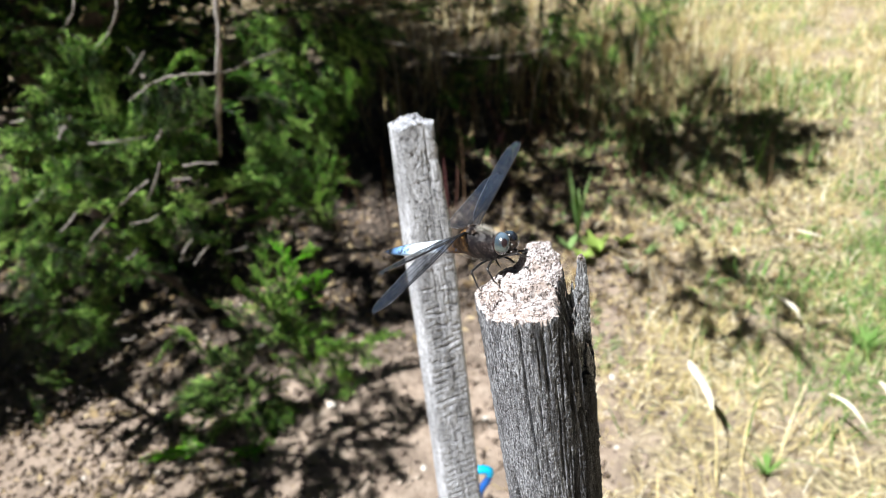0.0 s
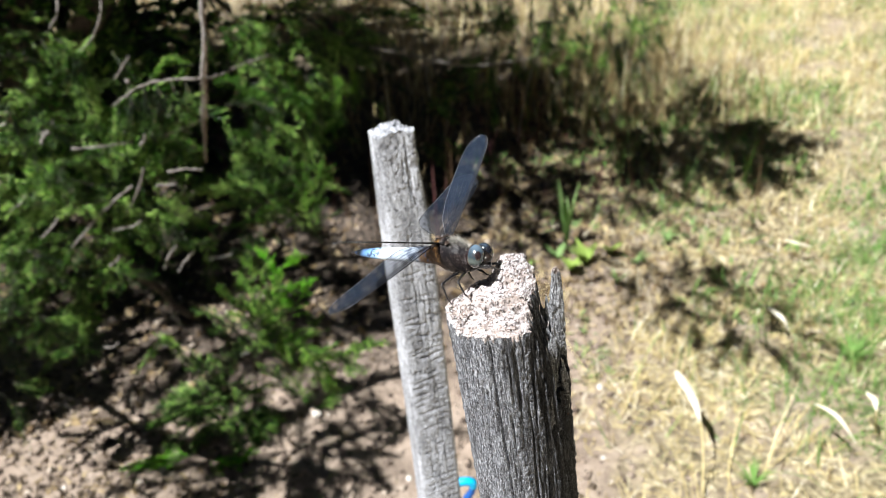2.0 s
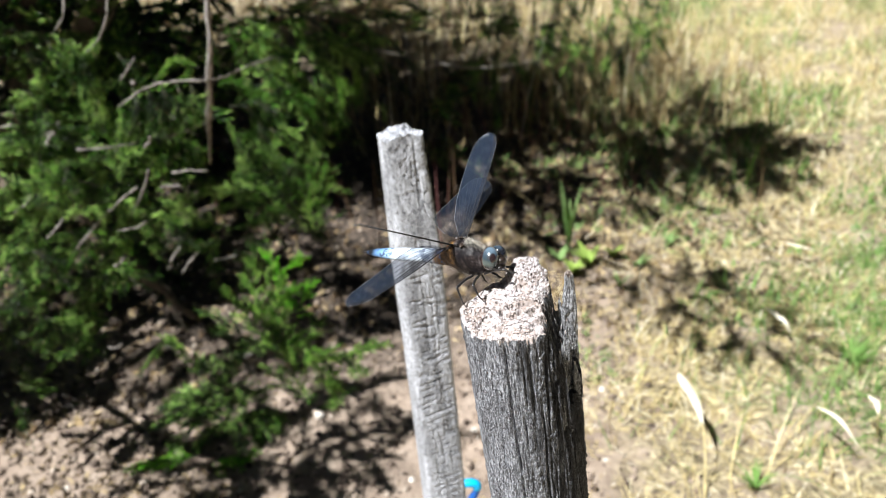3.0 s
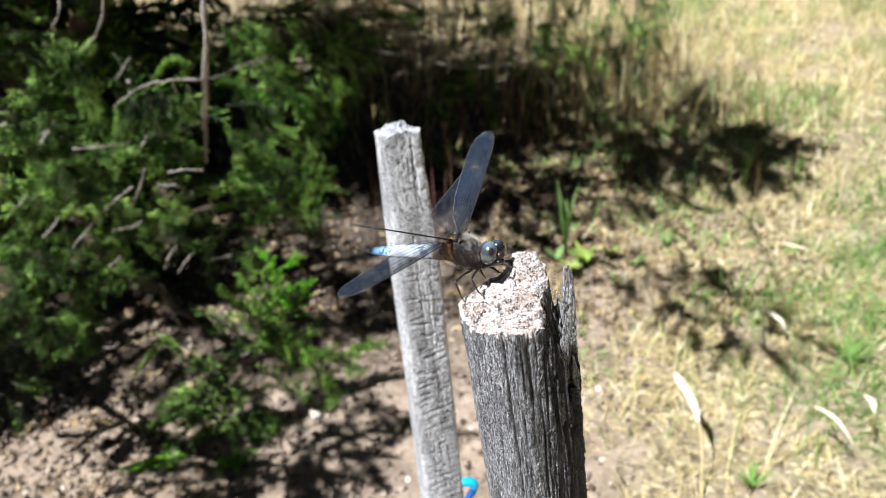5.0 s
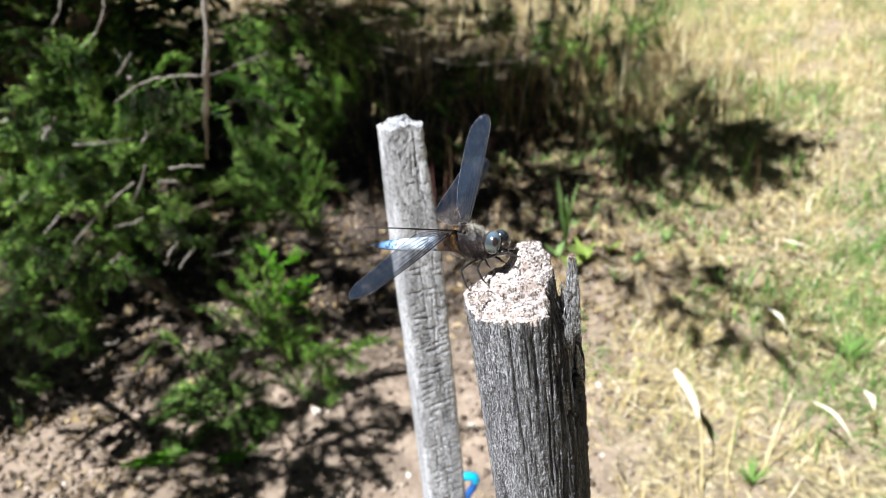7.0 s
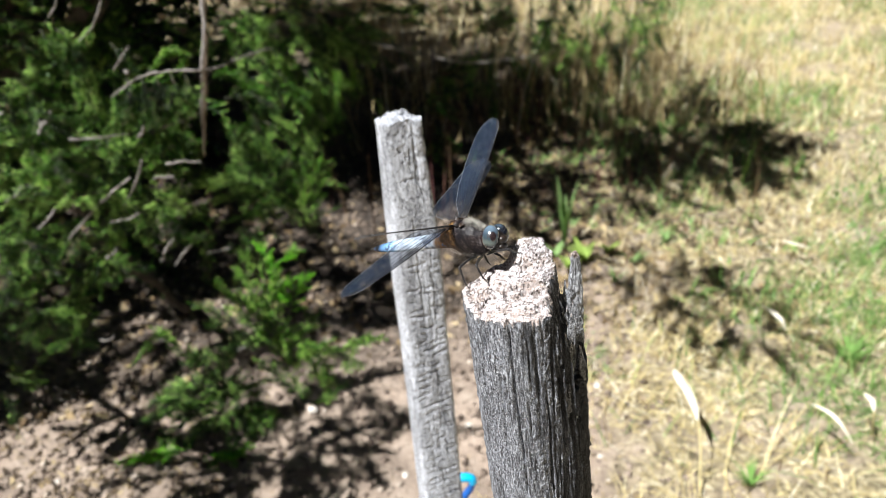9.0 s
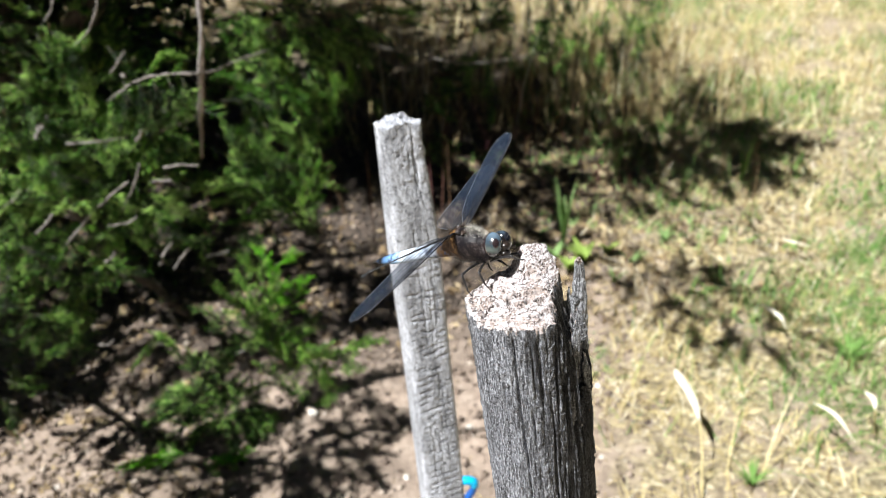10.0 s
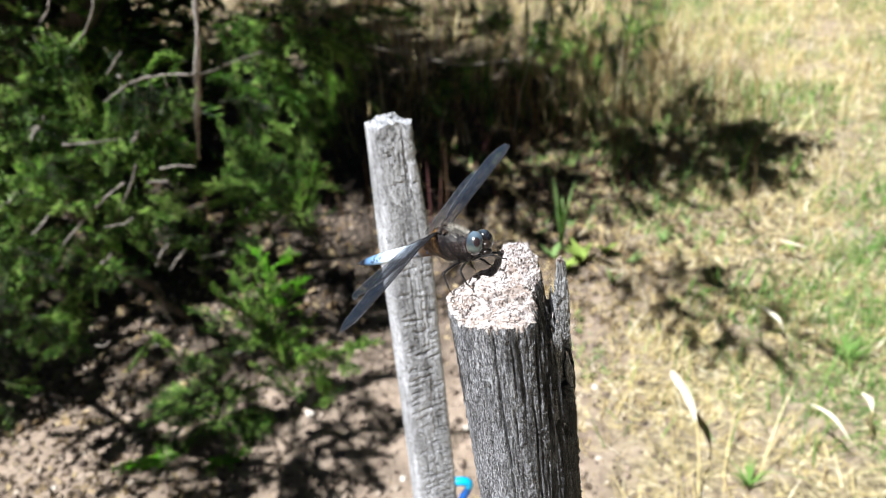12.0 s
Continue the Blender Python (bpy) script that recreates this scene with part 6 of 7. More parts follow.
def build_dragonfly():
    root = tagged(new("dragonfly"), "male dragonfly with pale blue abdomen perched on the stake", "dragonfly")
    P = {}
    st = smooth_stations([(-0.0076, 0.0021, 0.0019, 0.0013), (-0.0060, 0.0024, 0.0025, 0.0018), (-0.0044, 0.0028, 0.0036, 0.0022), (-0.0026, 0.0033, 0.0046, 0.0018), (0.0000, 0.0035, 0.0049, 0.0013), (0.0026, 0.0032, 0.0043, 0.0006), (0.0044, 0.0024, 0.0032, 0.0004), (0.0062, 0.0012, 0.0014, 0.0006)], 44)
    v, f = loft(st, 40)
    v = np.array(v)
    v = v + 0.0005 * np.stack([fbm(v * 700, 6, 3), fbm(v * 700, 7, 3), fbm(v * 700, 8, 3)], -1)
    thorax = child("thorax", mesh_from("thorax", v, f, MAT["thorax"]), root, "dark brown hairy thorax")
    P["thorax"] = thorax
    # pale fuzz
    rng = np.random.default_rng(4)
    hv, hf = [], []
    for _ in range(1300):
        kind = rng.random()
        a = rng.normal(math.pi / 2, 0.32) if kind < 0.62 else rng.uniform(1.15 * math.pi, 1.85 * math.pi)
        x = rng.uniform(0.0004, 0.0058) if kind < 0.62 else rng.uniform(-0.0062, 0.0050)
        w = np.interp(x, [-0.0062, -0.0046, -0.0025, 0.0008, 0.0032, 0.0052], [0.0022, 0.0028, 0.0033, 0.0035, 0.0031, 0.0018])
        h = np.interp(x, [-0.0062, -0.0046, -0.0025, 0.0008, 0.0032, 0.0052], [0.0025, 0.0036, 0.0046, 0.0048, 0.0040, 0.0023])
        n = np.array([rng.uniform(-0.3, 0.5), math.cos(a), math.sin(a)])
        p = np.array([x, w * math.cos(a), 0.0014 + h * math.sin(a)])
        top = 1.1 if math.sin(a) > 0.3 else 0.30 if math.sin(a) > -0.6 else 0.65
        q = p + (n + rng.normal(0, 0.4, 3)) * rng.uniform(0.0004, 0.0011) * top
        k = len(hv)
        o = np.cross(q - p, [0, 0, 1.0])
        o = o / (np.linalg.norm(o) + 1e-9) * 0.000022
        hv += [p - o, p + o, q, p + np.array([0, 0, 0.00003])]
        hf += [(k, k + 1, k + 2), (k + 1, k + 3, k + 2), (k + 3, k, k + 2)]
    hair = child("hair", quick_mesh("hair", hv, hf, MAT["hair"]), thorax, "short pale hairs")
    hair["kind"] = "stuff"

    # hinge plates at the wing roots
    for sd in (-1, 1):
        for x, z, rad in ((0.0002, 0.0060, 0.0005), (-0.0014, 0.0060, 0.0005), (-0.0030, 0.0058, 0.0005), (-0.0046, 0.0050, 0.0005)):
            v, f = ellipsoid((x, sd * 0.0019, z), (rad * 1.7, rad * 0.9, rad * 0.55), 14, 20)
            v = np.array(v) + 0.0011 * np.stack([fbm(np.array(v) * 1300, 2 + i, 3) for i in range(3)], -1)
            child("wing_hinge", mesh_from("wing_hinge", v, f, MAT["hinge"]), thorax, "amber and grey hinge plate")

    # abdomen, hinged at the back of the thorax
    abd = []
    for x, w, h, zc in smooth_stations([(0.0010, 0.0022, 0.0020, 0), (-0.0010, 0.0026, 0.0022, 0), (-0.004, 0.0025, 0.0019, 0), (-0.010, 0.0025, 0.0017, 0), (-0.016, 0.0023, 0.0016, 0), (-0.021, 0.0019, 0.0014, 0), (-0.025, 0.0014, 0.0011, 0), (-0.0272, 0.0009, 0.0008, 0), (-0.0282, 0.0005, 0.0005, 0)], 110):
        seg = 1 - 0.05 * math.exp(-(((x / 0.0036) % 1.0 - 0.5) / 0.07) ** 2)
        abd.append((x, w * seg, h * seg, zc))
    v, f = loft(abd, 30)
    abdomen = child("abdomen", mesh_from("abdomen", v, f, MAT["abdomen"]), root, "pale blue pruinose abdomen with dark tip")
    for sd in (-1, 1):
        tv, tf = tube([(-0.0278, sd * 0.0003, 0.0001), (-0.0288, sd * 0.0004, 0.0001), (-0.0298, sd * 0.0003, 0.0002)], [0.00018, 0.0002, 0.0001], 6)
        child("tail_claw", mesh_from("tail_claw", tv, tf, MAT["leg"]), abdomen, "black tail clasper")
    P["abdomen"] = abdomen

    # head
    v, f = ellipsoid((0.0006, 0, -0.0008), (0.0019, 0.0021, 0.0023), 14, 20)
    head = child("head", mesh_from("head", v, f, MAT["face"]), root, "dark brown face")
    for sd in (-1, 1):
        k = 1.0 if sd < 0 else 0.86
        v, f = ellipsoid((0, 0, 0), (0.0027 * k, 0.0023 * k, 0.0030 * k), 26, 36)
        e = child("eye", mesh_from("eye", v, f, MAT["eye"] if sd < 0 else MAT["eye_shaded"]), head, "large glossy blue-grey compound eye" if sd < 0 else "glossy compound eye, its shade painted blackish")
        e.matrix_basis = pose(-0.0002, sd * 0.0019 * k, 0.0003, sd * 14, 0, sd * 12)
        tv, tf = tube([(0.0022, sd * 0.0006, 0.0012), (0.0030, sd * 0.0008, 0.0022), (0.0042, sd * 0.0011, 0.0030)], [0.00012, 0.00007, 0.00003], 5)
        child("antenna", mesh_from("antenna", tv, tf, MAT["leg"]), head)
    v, f = ellipsoid((0.0021, 0, -0.0006), (0.0011, 0.0014, 0.0011), 10, 16)
    child("forehead", mesh_from("forehead", v, f, MAT["face"]), head)
    v, f = ellipsoid((0.0016, 0, -0.0024), (0.0011, 0.0015, 0.0009), 10, 16)
    child("jaw", mesh_from("jaw", v, f, MAT["face"]), head)
    P["head"] = head

    P["forewing_left"] = build_wing("forewing", 0.0355, False, root)
    P["forewing_right"] = build_wing("forewing", 0.0355, False, root)
    P["hindwing_left"] = build_wing("hindwing", 0.0335, True, root)
    P["hindwing_right"] = build_wing("hindwing", 0.0335, True, root)

    legs = []
    for hip, knee, ankle, foot in [
        ((0.0008, -0.0014, -0.0032), (0.00114, -0.01123, -0.00049), (0.00118, -0.01074, -0.00546), (0.00142, -0.01024, -0.00714)),
        ((0.0024, -0.0012, -0.0034), (0.00512, -0.01005, -0.00064), (0.00603, -0.01017, -0.00418), (0.00652, -0.00953, -0.00592)),
        ((0.004, -0.001, -0.003), (0.01175, -0.00452, 0.00037), (0.01241, -0.00168, -0.00235), (0.01281, 0.00033, -0.00391)),
        ((0.0008, 0.0014, -0.0032), (0.00012, 0.00401, -0.00621), (-0.00004, 0.00499, -0.00893), (0.00002, 0.00569, -0.01008)),
        ((0.0024, 0.0012, -0.0034), (0.00437, 0.00405, -0.00633), (0.00431, 0.00602, -0.00859), (0.00418, 0.00728, -0.00972)),
        ((0.004, 0.001, -0.003), (0.00945, 0.00354, -0.00375), (0.00962, 0.00529, -0.00549), (0.01003, 0.00689, -0.00663)),
    ]:
        hip, knee, ankle, foot = (np.array(q) for q in (hip, knee, ankle, foot))
        v1 = tube(curve_points([hip, (hip + knee) / 2 + np.array([0, 0, 0.0003]), knee], 5), 0.00032, 8)
        v2 = tube(curve_points([knee, (knee + ankle) / 2, ankle], 5), [0.00030 - 0.00001 * i for i in range(11)], 7)
        v3 = tube([ankle, (ankle + foot) / 2 + np.array([0, 0, 0.0002]), foot], [0.00018, 0.00016, 0.0001], 6)
        spines = []
        for i in range(9):
            s = 0.1 + 0.85 * i / 9
            p = knee + (ankle - knee) * s
            for sd in (-1, 1):
                spines.append(tube([p, p + np.array([0.0003 * sd, -0.0005, -0.0004])], [0.00005, 0.00002], 4))
        vv, ff = merge(v1, v2, v3, *spines)
        legs.append(child("leg", mesh_from("leg", vv, ff, MAT["leg"]), root, "thin black spiny leg"))
    P["legs"] = legs
    return root, P


DRAGONFLY, PARTS = build_dragonfly()


# ---- what moves ----
def motions():
    walk(DRAGONFLY, [
        (0, pose(0.00560, 0.16713, 0.67489, 0.00, -14.12, -27.05)),
        (0.5, pose(0.00561, 0.16718, 0.67512, 0.00, -13.30, -26.77)),
        (0.6, pose(0.00570, 0.16727, 0.67534, 0.00, -12.95, -26.60)),
        (0.7, pose(0.00579, 0.16734, 0.67547, 0.00, -12.36, -26.81)),
        (1, pose(0.00641, 0.16714, 0.67531, 0.00, -10.75, -26.82)),
        (1.5, pose(0.00604, 0.16705, 0.67510, 0.00, -11.14, -26.94)),
        (2, pose(0.00593, 0.16708, 0.67499, 0.00, -11.86, -27.38)),
        (2.5, pose(0.00595, 0.16724, 0.67533, 0.00, -11.72, -26.96)),
        (3, pose(0.00588, 0.16716, 0.67534, 0.00, -10.98, -26.69)),
        (5, pose(0.00598, 0.16716, 0.67522, 0.00, -11.87, -26.85)),
        (5.5, pose(0.00583, 0.16716, 0.67513, 0.00, -12.58, -26.95)),
        (5.7, pose(0.00588, 0.16717, 0.67519, -0.00, -12.03, -26.98)),
        (6, pose(0.00616, 0.16714, 0.67524, 0.00, -11.47, -26.76)),
        (6.3, pose(0.00542, 0.16746, 0.67549, 0.00, -13.32, -27.10)),
        (6.5, pose(0.00461, 0.16742, 0.67473, -0.00, -17.12, -28.68)),
        (6.7, pose(0.00494, 0.16698, 0.67482, 0.00, -12.86, -26.87)),
        (7, pose(0.00580, 0.16714, 0.67503, 0.00, -12.91, -27.09)),
        (9, pose(0.00544, 0.16741, 0.67501, 0.00, -15.45, -28.04)),
        (9.5, pose(0.00572, 0.16733, 0.67492, 0.00, -15.85, -27.62)),
        (10, pose(0.00553, 0.16734, 0.67483, 0.00, -16.49, -27.85)),
        (10.5, pose(0.00569, 0.16746, 0.67469, 0.00, -17.58, -29.01)),
        (11, pose(0.00535, 0.16733, 0.67491, -0.00, -15.10, -28.06)),
        (11.5, pose(0.00534, 0.16736, 0.67492, 0.00, -15.42, -28.08)),
        (12, pose(0.00546, 0.16727, 0.67476, 0.00, -16.80, -27.50)),
    ])
    walk(PARTS["abdomen"], [
        (0, pose(-0.00460, 0.00000, 0.00140, 0.37, -4.32, -4.95)),
        (0.5, pose(-0.00460, 0.00000, 0.00140, 0.26, -3.12, -4.76)),
        (0.6, pose(-0.00460, 0.00000, 0.00140, 0.21, -2.61, -4.60)),
        (0.7, pose(-0.00460, 0.00000, 0.00140, 0.14, -1.66, -4.98)),
        (1, pose(-0.00460, 0.00000, 0.00140, -0.07, 0.79, -5.28)),
        (1.5, pose(-0.00460, 0.00000, 0.00140, -0.03, 0.34, -5.23)),
        (2, pose(-0.00460, 0.00000, 0.00140, 0.06, -0.64, -5.47)),
        (2.5, pose(-0.00460, 0.00000, 0.00140, 0.05, -0.58, -5.04)),
        (3, pose(-0.00460, 0.00000, 0.00140, -0.04, 0.49, -4.88)),
        (5, pose(-0.00460, 0.00000, 0.00140, 0.07, -0.84, -5.00)),
        (5.5, pose(-0.00460, 0.00000, 0.00140, 0.16, -1.84, -5.00)),
        (5.7, pose(-0.00460, 0.00000, 0.00140, 0.09, -0.98, -5.08)),
        (6, pose(-0.00460, 0.00000, 0.00140, 0.01, -0.13, -4.85)),
        (6.3, pose(-0.00460, 0.00000, 0.00140, 0.26, -2.93, -5.07)),
        (6.5, pose(-0.00460, 0.00000, 0.00140, 1.02, -8.65, -6.75)),
        (6.7, pose(-0.00460, 0.00000, 0.00140, 0.20, -2.29, -4.87)),
        (7, pose(-0.00460, 0.00000, 0.00140, 0.22, -2.38, -5.27)),
        (9, pose(-0.00460, 0.00000, 0.00140, 0.66, -6.12, -6.17)),
        (9.5, pose(-0.00460, 0.00000, 0.00140, 0.65, -6.81, -5.48)),
        (10, pose(-0.00460, 0.00000, 0.00140, 0.79, -7.86, -5.74)),
        (10.5, pose(-0.00460, 0.00000, 0.00140, 1.18, -9.36, -7.22)),
        (11, pose(-0.00460, 0.00000, 0.00140, 0.60, -5.61, -6.10)),
        (11.5, pose(-0.00460, 0.00000, 0.00140, 0.64, -6.07, -6.06)),
        (12, pose(-0.00460, 0.00000, 0.00140, 0.73, -8.27, -5.04)),
    ])
    walk(PARTS["head"], [
        (0, pose(0.00760, 0.00000, 0.00120, -14.00, -4.00, -18.00)),
        (0.5, pose(0.00760, 0.00000, 0.00120, -14.00, -4.00, -18.00)),
        (0.6, pose(0.00760, 0.00000, 0.00120, -14.00, -4.00, -18.00)),
        (0.7, pose(0.00760, 0.00000, 0.00120, -14.00, -4.00, -18.00)),
        (1, pose(0.00760, 0.00000, 0.00120, -14.00, -4.00, -18.00)),
        (1.5, pose(0.00760, 0.00000, 0.00120, -14.00, -4.00, -18.00)),
        (2, pose(0.00760, 0.00000, 0.00120, -14.00, -4.00, -18.00)),
        (2.5, pose(0.00760, 0.00000, 0.00120, -14.00, -4.00, -18.00)),
        (3, pose(0.00760, 0.00000, 0.00120, -14.00, -4.00, -18.00)),
        (5, pose(0.00760, 0.00000, 0.00120, -14.00, -4.00, -18.00)),
        (5.5, pose(0.00760, 0.00000, 0.00120, -14.00, -4.00, -18.00)),
        (5.7, pose(0.00760, 0.00000, 0.00120, -14.00, -4.00, -18.00)),
        (6, pose(0.00760, 0.00000, 0.00120, -14.00, -4.00, -18.00)),
        (6.3, pose(0.00760, 0.00000, 0.00120, -14.00, -4.00, -48.00)),
        (6.5, pose(0.00760, 0.00000, 0.00120, -14.00, -4.00, -26.00)),
        (6.7, pose(0.00760, 0.00000, 0.00120, -14.00, -4.00, -18.00)),
        (7, pose(0.00760, 0.00000, 0.00120, -14.00, -4.00, -18.00)),
        (9, pose(0.00760, 0.00000, 0.00120, -14.00, -4.00, -18.00)),
        (9.5, pose(0.00760, 0.00000, 0.00120, -14.00, -4.00, -18.00)),
        (10, pose(0.00760, 0.00000, 0.00120, -14.00, -4.00, -18.00)),
        (10.5, pose(0.00760, 0.00000, 0.00120, -14.00, -4.00, -18.00)),
        (11, pose(0.00760, 0.00000, 0.00120, -14.00, -4.00, -18.00)),
        (11.5, pose(0.00760, 0.00000, 0.00120, -14.00, -4.00, -18.00)),
        (12, pose(0.00760, 0.00000, 0.00120, -14.00, -4.00, -18.00)),
    ])
    walk(PARTS["forewing_left"], [
        (0, pose(-0.00020, 0.00200, 0.00600, 159.43, -13.77, 86.77)),
        (0.5, pose(-0.00020, 0.00200, 0.00600, 159.06, -16.05, 87.13)),
        (0.6, pose(-0.00020, 0.00200, 0.00600, 168.01, -22.27, 88.80)),
        (0.7, pose(-0.00020, 0.00200, 0.00600, -171.17, -29.43, 91.23)),
        (1, pose(-0.00020, 0.00200, 0.00600, -166.16, -31.70, 91.09)),
        (1.5, pose(-0.00020, 0.00200, 0.00600, 179.77, -26.18, 91.28)),
        (2, pose(-0.00020, 0.00200, 0.00600, 170.79, -23.08, 89.86)),
        (2.5, pose(-0.00020, 0.00200, 0.00600, -178.33, -26.71, 92.45)),
        (3, pose(-0.00020, 0.00200, 0.00600, 173.89, -26.49, 90.90)),
        (5, pose(-0.00020, 0.00200, 0.00600, 173.71, -24.54, 91.88)),
        (5.5, pose(-0.00020, 0.00200, 0.00600, 160.54, -18.70, 88.08)),
        (5.7, pose(-0.00020, 0.00200, 0.00600, -164.42, -31.11, 93.21)),
        (6, pose(-0.00020, 0.00200, 0.00600, -156.63, -32.54, 93.63)),
        (6.3, pose(-0.00020, 0.00200, 0.00600, -170.88, -28.51, 93.64)),
        (6.5, pose(-0.00020, 0.00200, 0.00600, 169.53, -25.62, 85.25)),
        (6.7, pose(-0.00020, 0.00200, 0.00600, -153.14, -34.34, 94.48)),
        (7, pose(-0.00020, 0.00200, 0.00600, 166.24, -31.47, 92.69)),
        (9, pose(-0.00020, 0.00200, 0.00600, 168.38, -23.11, 90.92)),
        (9.5, pose(-0.00020, 0.00200, 0.00600, 179.44, -24.44, 89.76)),
        (10, pose(-0.00020, 0.00200, 0.00600, 163.83, -16.95, 86.38)),
        (10.5, pose(-0.00020, 0.00200, 0.00600, 170.75, -20.98, 88.99)),
        (11, pose(-0.00020, 0.00200, 0.00600, 162.36, -16.78, 87.87)),
        (11.5, pose(-0.00020, 0.00200, 0.00600, 162.41, -16.76, 89.34)),
        (12, pose(-0.00020, 0.00200, 0.00600, 165.70, -9.22, 81.57)),
    ])
    walk(PARTS["hindwing_left"], [
        (0, pose(-0.00330, 0.00220, 0.00560, 177.45, 1.08, 95.56)),
        (0.5, pose(-0.00330, 0.00220, 0.00560, -176.16, 3.20, 94.40)),
        (0.6, pose(-0.00330, 0.00220, 0.00560, -152.94, 1.68, 94.71)),
        (0.7, pose(-0.00330, 0.00220, 0.00560, -148.67, -1.73, 95.91)),
        (1, pose(-0.00330, 0.00220, 0.00560, -148.69, -2.25, 95.05)),
        (1.5, pose(-0.00330, 0.00220, 0.00560, -148.64, -1.26, 96.93)),
        (2, pose(-0.00330, 0.00220, 0.00560, -159.14, -1.86, 96.86)),
        (2.5, pose(-0.00330, 0.00220, 0.00560, -148.86, -2.94, 97.28)),
        (3, pose(-0.00330, 0.00220, 0.00560, -148.51, -0.20, 95.61)),
        (5, pose(-0.00330, 0.00220, 0.00560, -149.06, -3.94, 98.23)),
        (5.5, pose(-0.00330, 0.00220, 0.00560, 175.83, -3.09, 95.86)),
        (5.7, pose(-0.00330, 0.00220, 0.00560, -149.11, -4.60, 97.73)),
        (6, pose(-0.00330, 0.00220, 0.00560, -149.23, -5.50, 97.66)),
        (6.3, pose(-0.00330, 0.00220, 0.00560, -148.85, -4.03, 95.20)),
        (6.5, pose(-0.00330, 0.00220, 0.00560, 170.71, -4.03, 88.42)),
        (6.7, pose(-0.00330, 0.00220, 0.00560, -148.95, -6.12, 94.32)),
        (7, pose(-0.00330, 0.00220, 0.00560, -167.37, -7.88, 97.02)),
        (9, pose(-0.00330, 0.00220, 0.00560, -170.45, -3.10, 97.21)),
        (9.5, pose(-0.00330, 0.00220, 0.00560, -149.38, -6.38, 97.98)),
        (10, pose(-0.00330, 0.00220, 0.00560, 177.81, -3.15, 94.99)),
        (10.5, pose(-0.00330, 0.00220, 0.00560, -168.57, -3.53, 97.04)),
        (11, pose(-0.00330, 0.00220, 0.00560, 174.22, -3.94, 98.05)),
        (11.5, pose(-0.00330, 0.00220, 0.00560, 176.94, -3.12, 97.83)),
        (12, pose(-0.00330, 0.00220, 0.00560, 157.12, -0.72, 95.07)),
    ])
    walk(PARTS["forewing_right"], [
        (0, pose(-0.00220, -0.00200, 0.00600, 8.11, -16.87, -91.84)),
        (0.5, pose(-0.00220, -0.00200, 0.00600, 7.72, -21.45, -93.02)),
        (0.6, pose(-0.00220, -0.00200, 0.00600, -3.56, -31.59, -95.76)),
        (0.7, pose(-0.00220, -0.00200, 0.00600, -23.01, -43.84, -94.00)),
        (1, pose(-0.00220, -0.00200, 0.00600, -23.11, -43.13, -92.69)),
        (1.5, pose(-0.00220, -0.00200, 0.00600, -5.07, -34.91, -99.42)),
        (2, pose(-0.00220, -0.00200, 0.00600, 0.10, -31.03, -97.91)),
        (2.5, pose(-0.00220, -0.00200, 0.00600, -1.99, -33.18, -99.31)),
        (3, pose(-0.00220, -0.00200, 0.00600, -8.47, -37.67, -98.70)),
        (5, pose(-0.00220, -0.00200, 0.00600, -5.45, -35.51, -100.38)),
        (5.5, pose(-0.00220, -0.00200, 0.00600, -1.35, -28.76, -92.70)),
        (5.7, pose(-0.00220, -0.00200, 0.00600, -10.75, -39.64, -100.88)),
        (6, pose(-0.00220, -0.00200, 0.00600, -9.07, -38.87, -101.27)),
        (6.3, pose(-0.00220, -0.00200, 0.00600, -0.70, -30.49, -99.93)),
        (6.5, pose(-0.00220, -0.00200, 0.00600, 2.89, -27.84, -105.77)),
        (6.7, pose(-0.00220, -0.00200, 0.00600, -5.00, -36.02, -103.54)),
        (7, pose(-0.00220, -0.00200, 0.00600, -4.81, -31.12, -94.10)),
        (9, pose(-0.00220, -0.00200, 0.00600, -0.06, -25.65, -91.14)),
        (9.5, pose(-0.00220, -0.00200, 0.00600, -0.13, -28.15, -98.88)),
        (10, pose(-0.00220, -0.00200, 0.00600, 12.40, -17.08, -90.98)),
        (10.5, pose(-0.00220, -0.00200, 0.00600, 10.39, -17.99, -92.38)),
        (11, pose(-0.00220, -0.00200, 0.00600, 10.67, -18.93, -92.19)),
        (11.5, pose(-0.00220, -0.00200, 0.00600, 7.89, -19.94, -89.71)),
        (12, pose(-0.00220, -0.00200, 0.00600, 8.06, -8.31, -88.04)),
    ])
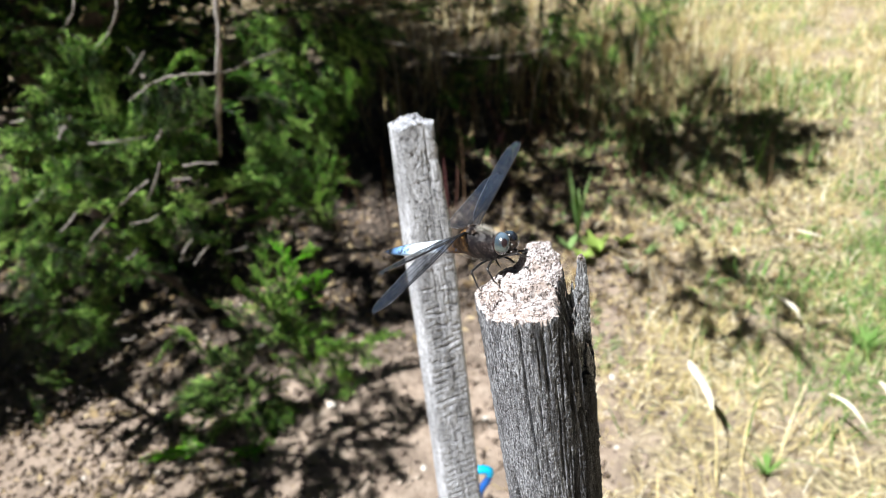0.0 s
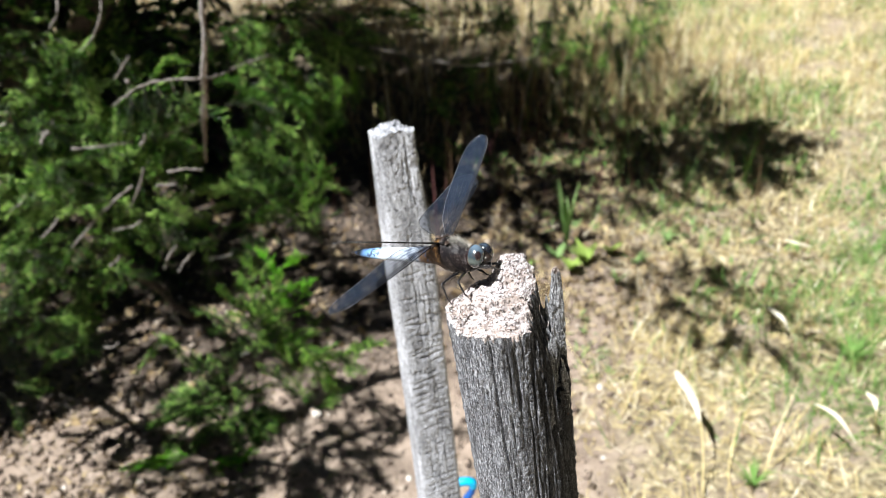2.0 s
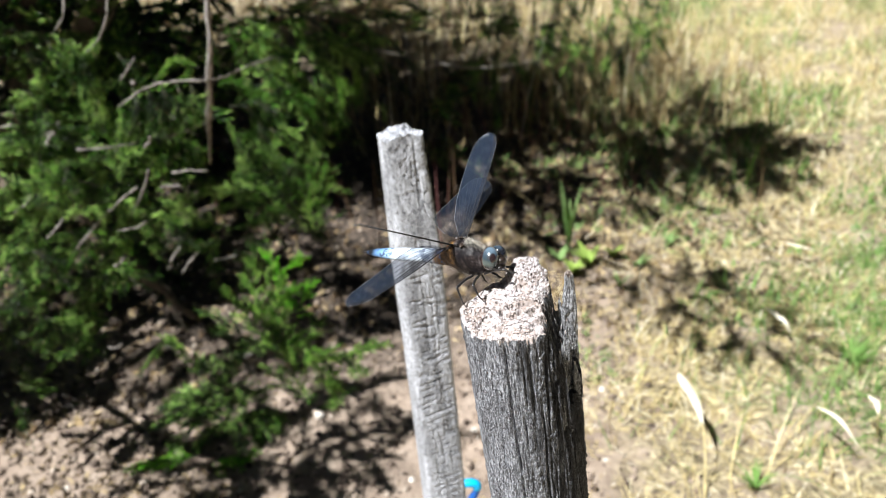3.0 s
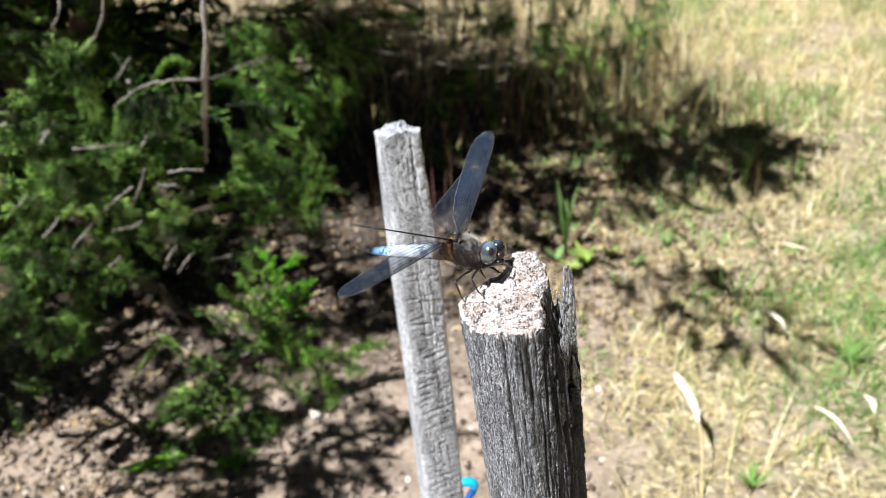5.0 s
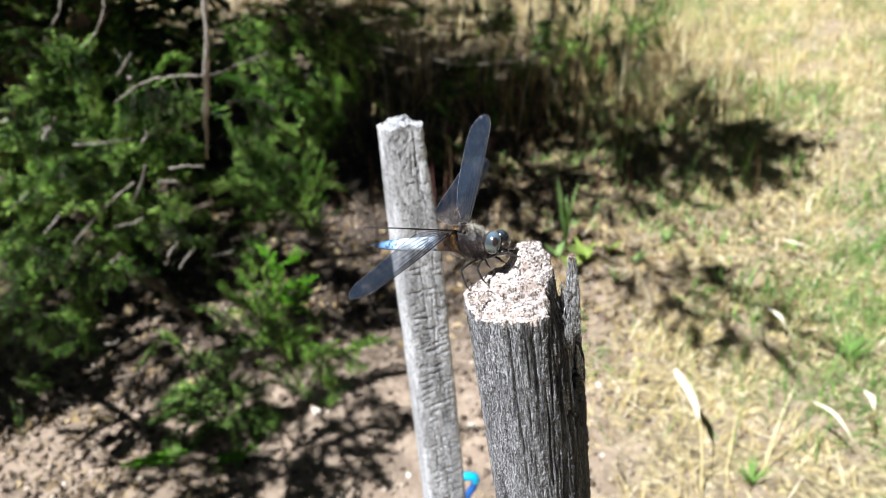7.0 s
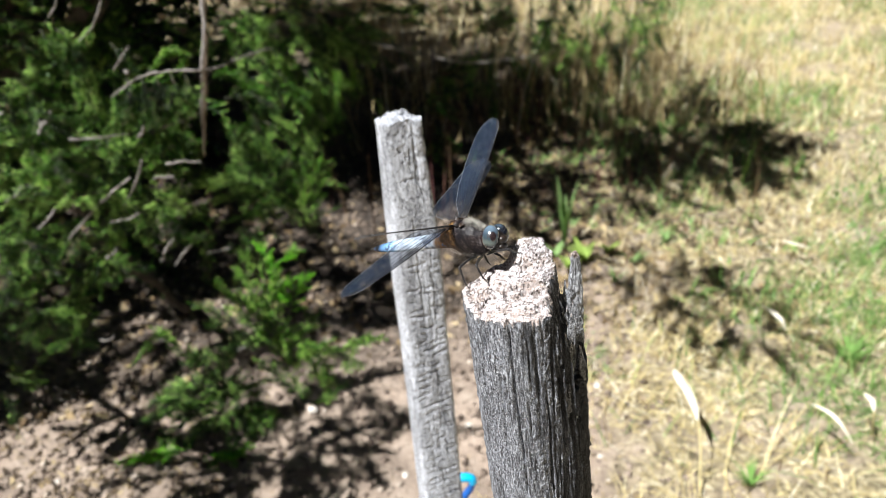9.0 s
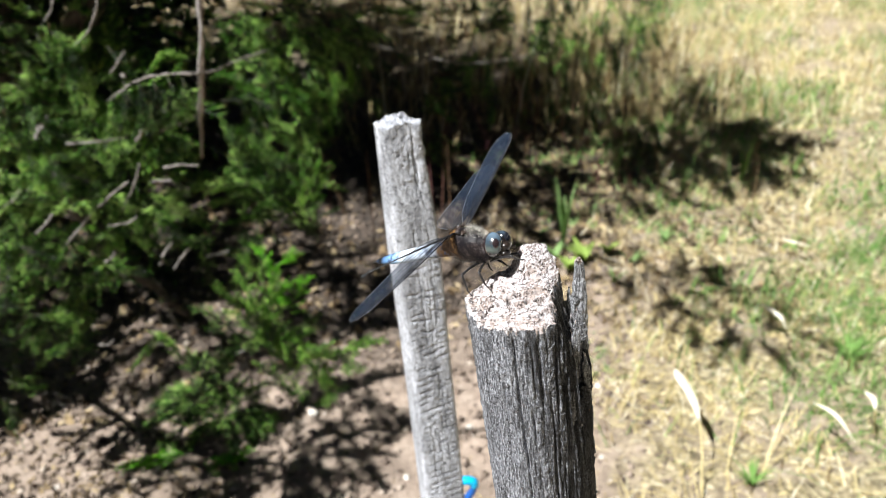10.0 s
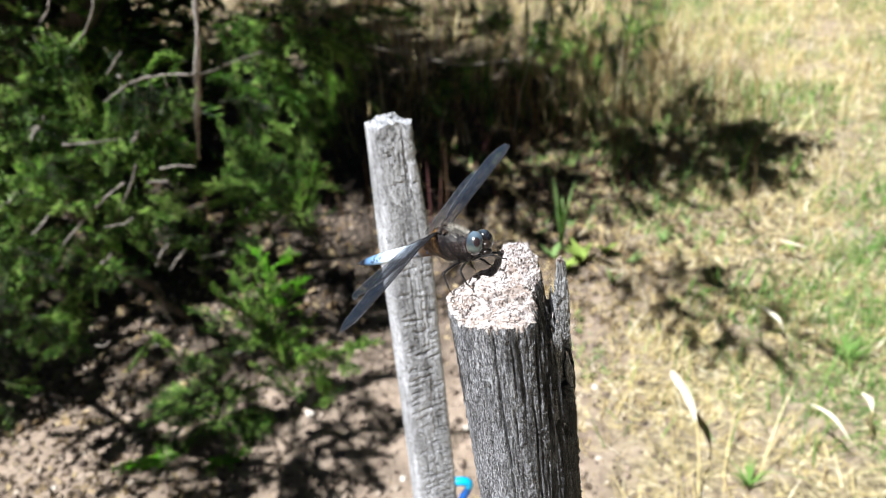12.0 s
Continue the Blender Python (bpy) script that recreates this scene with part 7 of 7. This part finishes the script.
    walk(PARTS["hindwing_right"], [
        (0, pose(-0.00460, -0.00220, 0.00520, 7.93, 1.80, -102.98)),
        (0.5, pose(-0.00460, -0.00220, 0.00520, 1.94, -4.85, -102.89)),
        (0.6, pose(-0.00460, -0.00220, 0.00520, -0.31, -2.98, -102.41)),
        (0.7, pose(-0.00460, -0.00220, 0.00520, -4.64, 0.40, -101.96)),
        (1, pose(-0.00460, -0.00220, 0.00520, -6.22, -0.34, -101.41)),
        (1.5, pose(-0.00460, -0.00220, 0.00520, -9.89, -7.54, -99.57)),
        (2, pose(-0.00460, -0.00220, 0.00520, -0.22, -2.48, -105.99)),
        (2.5, pose(-0.00460, -0.00220, 0.00520, -8.68, -7.77, -105.52)),
        (3, pose(-0.00460, -0.00220, 0.00520, -6.85, -6.47, -104.51)),
        (5, pose(-0.00460, -0.00220, 0.00520, -5.93, -7.40, -108.79)),
        (5.5, pose(-0.00460, -0.00220, 0.00520, 0.96, -4.67, -108.13)),
        (5.7, pose(-0.00460, -0.00220, 0.00520, -11.44, -4.75, -106.27)),
        (6, pose(-0.00460, -0.00220, 0.00520, -9.61, -5.63, -103.80)),
        (6.3, pose(-0.00460, -0.00220, 0.00520, -10.32, -5.34, -107.34)),
        (6.5, pose(-0.00460, -0.00220, 0.00520, -1.45, -0.64, -118.77)),
        (6.7, pose(-0.00460, -0.00220, 0.00520, -11.21, -2.25, -112.21)),
        (7, pose(-0.00460, -0.00220, 0.00520, -9.76, -2.11, -106.92)),
        (9, pose(-0.00460, -0.00220, 0.00520, -3.56, -2.05, -106.84)),
        (9.5, pose(-0.00460, -0.00220, 0.00520, -5.01, -2.09, -106.39)),
        (10, pose(-0.00460, -0.00220, 0.00520, 5.63, 4.05, -107.44)),
        (10.5, pose(-0.00460, -0.00220, 0.00520, -0.21, 1.27, -108.42)),
        (11, pose(-0.00460, -0.00220, 0.00520, 4.06, 0.52, -107.23)),
        (11.5, pose(-0.00460, -0.00220, 0.00520, 3.38, 0.36, -105.78)),
        (12, pose(-0.00460, -0.00220, 0.00520, 10.38, 8.18, -103.83)),
    ])
    feet = [
        (0, pose(0.00024, 0.00013, 0.00018, 0.02, 1.53, 0.09)),
        (0.5, pose(0.00020, 0.00008, -0.00004, -0.04, 0.71, -0.18)),
        (0.6, pose(0.00012, -0.00004, -0.00024, -0.08, 0.36, -0.34)),
        (0.7, pose(0.00004, -0.00014, -0.00036, -0.03, -0.23, -0.14)),
        (1, pose(-0.00055, -0.00024, -0.00008, -0.02, -1.83, -0.13)),
        (1.5, pose(-0.00023, 0.00001, 0.00007, -0.00, -1.45, -0.01)),
        (2, pose(-0.00009, 0.00002, 0.00016, 0.09, -0.73, 0.42)),
        (2.5, pose(-0.00011, -0.00012, -0.00019, 0.00, -0.86, 0.00)),
        (3, pose(-0.00008, -0.00001, -0.00021, -0.05, -1.61, -0.25)),
        (5, pose(-0.00015, -0.00006, -0.00007, -0.02, -0.71, -0.10)),
        (5.5, pose(0.00000, 0.00000, 0.00000, -0.00, -0.00, 0.00)),
        (5.7, pose(-0.00005, -0.00003, -0.00006, 0.00, -0.55, 0.02)),
        (6, pose(-0.00032, -0.00012, -0.00006, -0.04, -1.12, -0.19)),
        (6.3, pose(0.00041, -0.00007, -0.00047, 0.03, 0.73, 0.15)),
        (6.5, pose(0.00125, 0.00036, 0.00002, 0.51, 4.53, 1.69)),
        (6.7, pose(0.00077, 0.00057, 0.00014, -0.02, 0.27, -0.08)),
        (7, pose(0.00005, 0.00004, 0.00009, 0.03, 0.32, 0.14)),
        (9, pose(0.00048, -0.00004, -0.00001, 0.29, 2.86, 1.06)),
        (9.5, pose(0.00023, -0.00010, 0.00014, 0.18, 3.26, 0.65)),
        (10, pose(0.00042, -0.00001, 0.00018, 0.26, 3.91, 0.88)),
        (10.5, pose(0.00039, -0.00019, 0.00033, 0.62, 4.98, 2.02)),
        (11, pose(0.00055, 0.00008, 0.00008, 0.29, 2.51, 1.08)),
        (11.5, pose(0.00056, 0.00006, 0.00006, 0.30, 2.84, 1.10)),
        (12, pose(0.00047, 0.00008, 0.00024, 0.16, 4.22, 0.54)),
    ]  # the feet stay on the stake while the body sways
    for leg in PARTS["legs"]:
        walk(leg, feet)


motions()
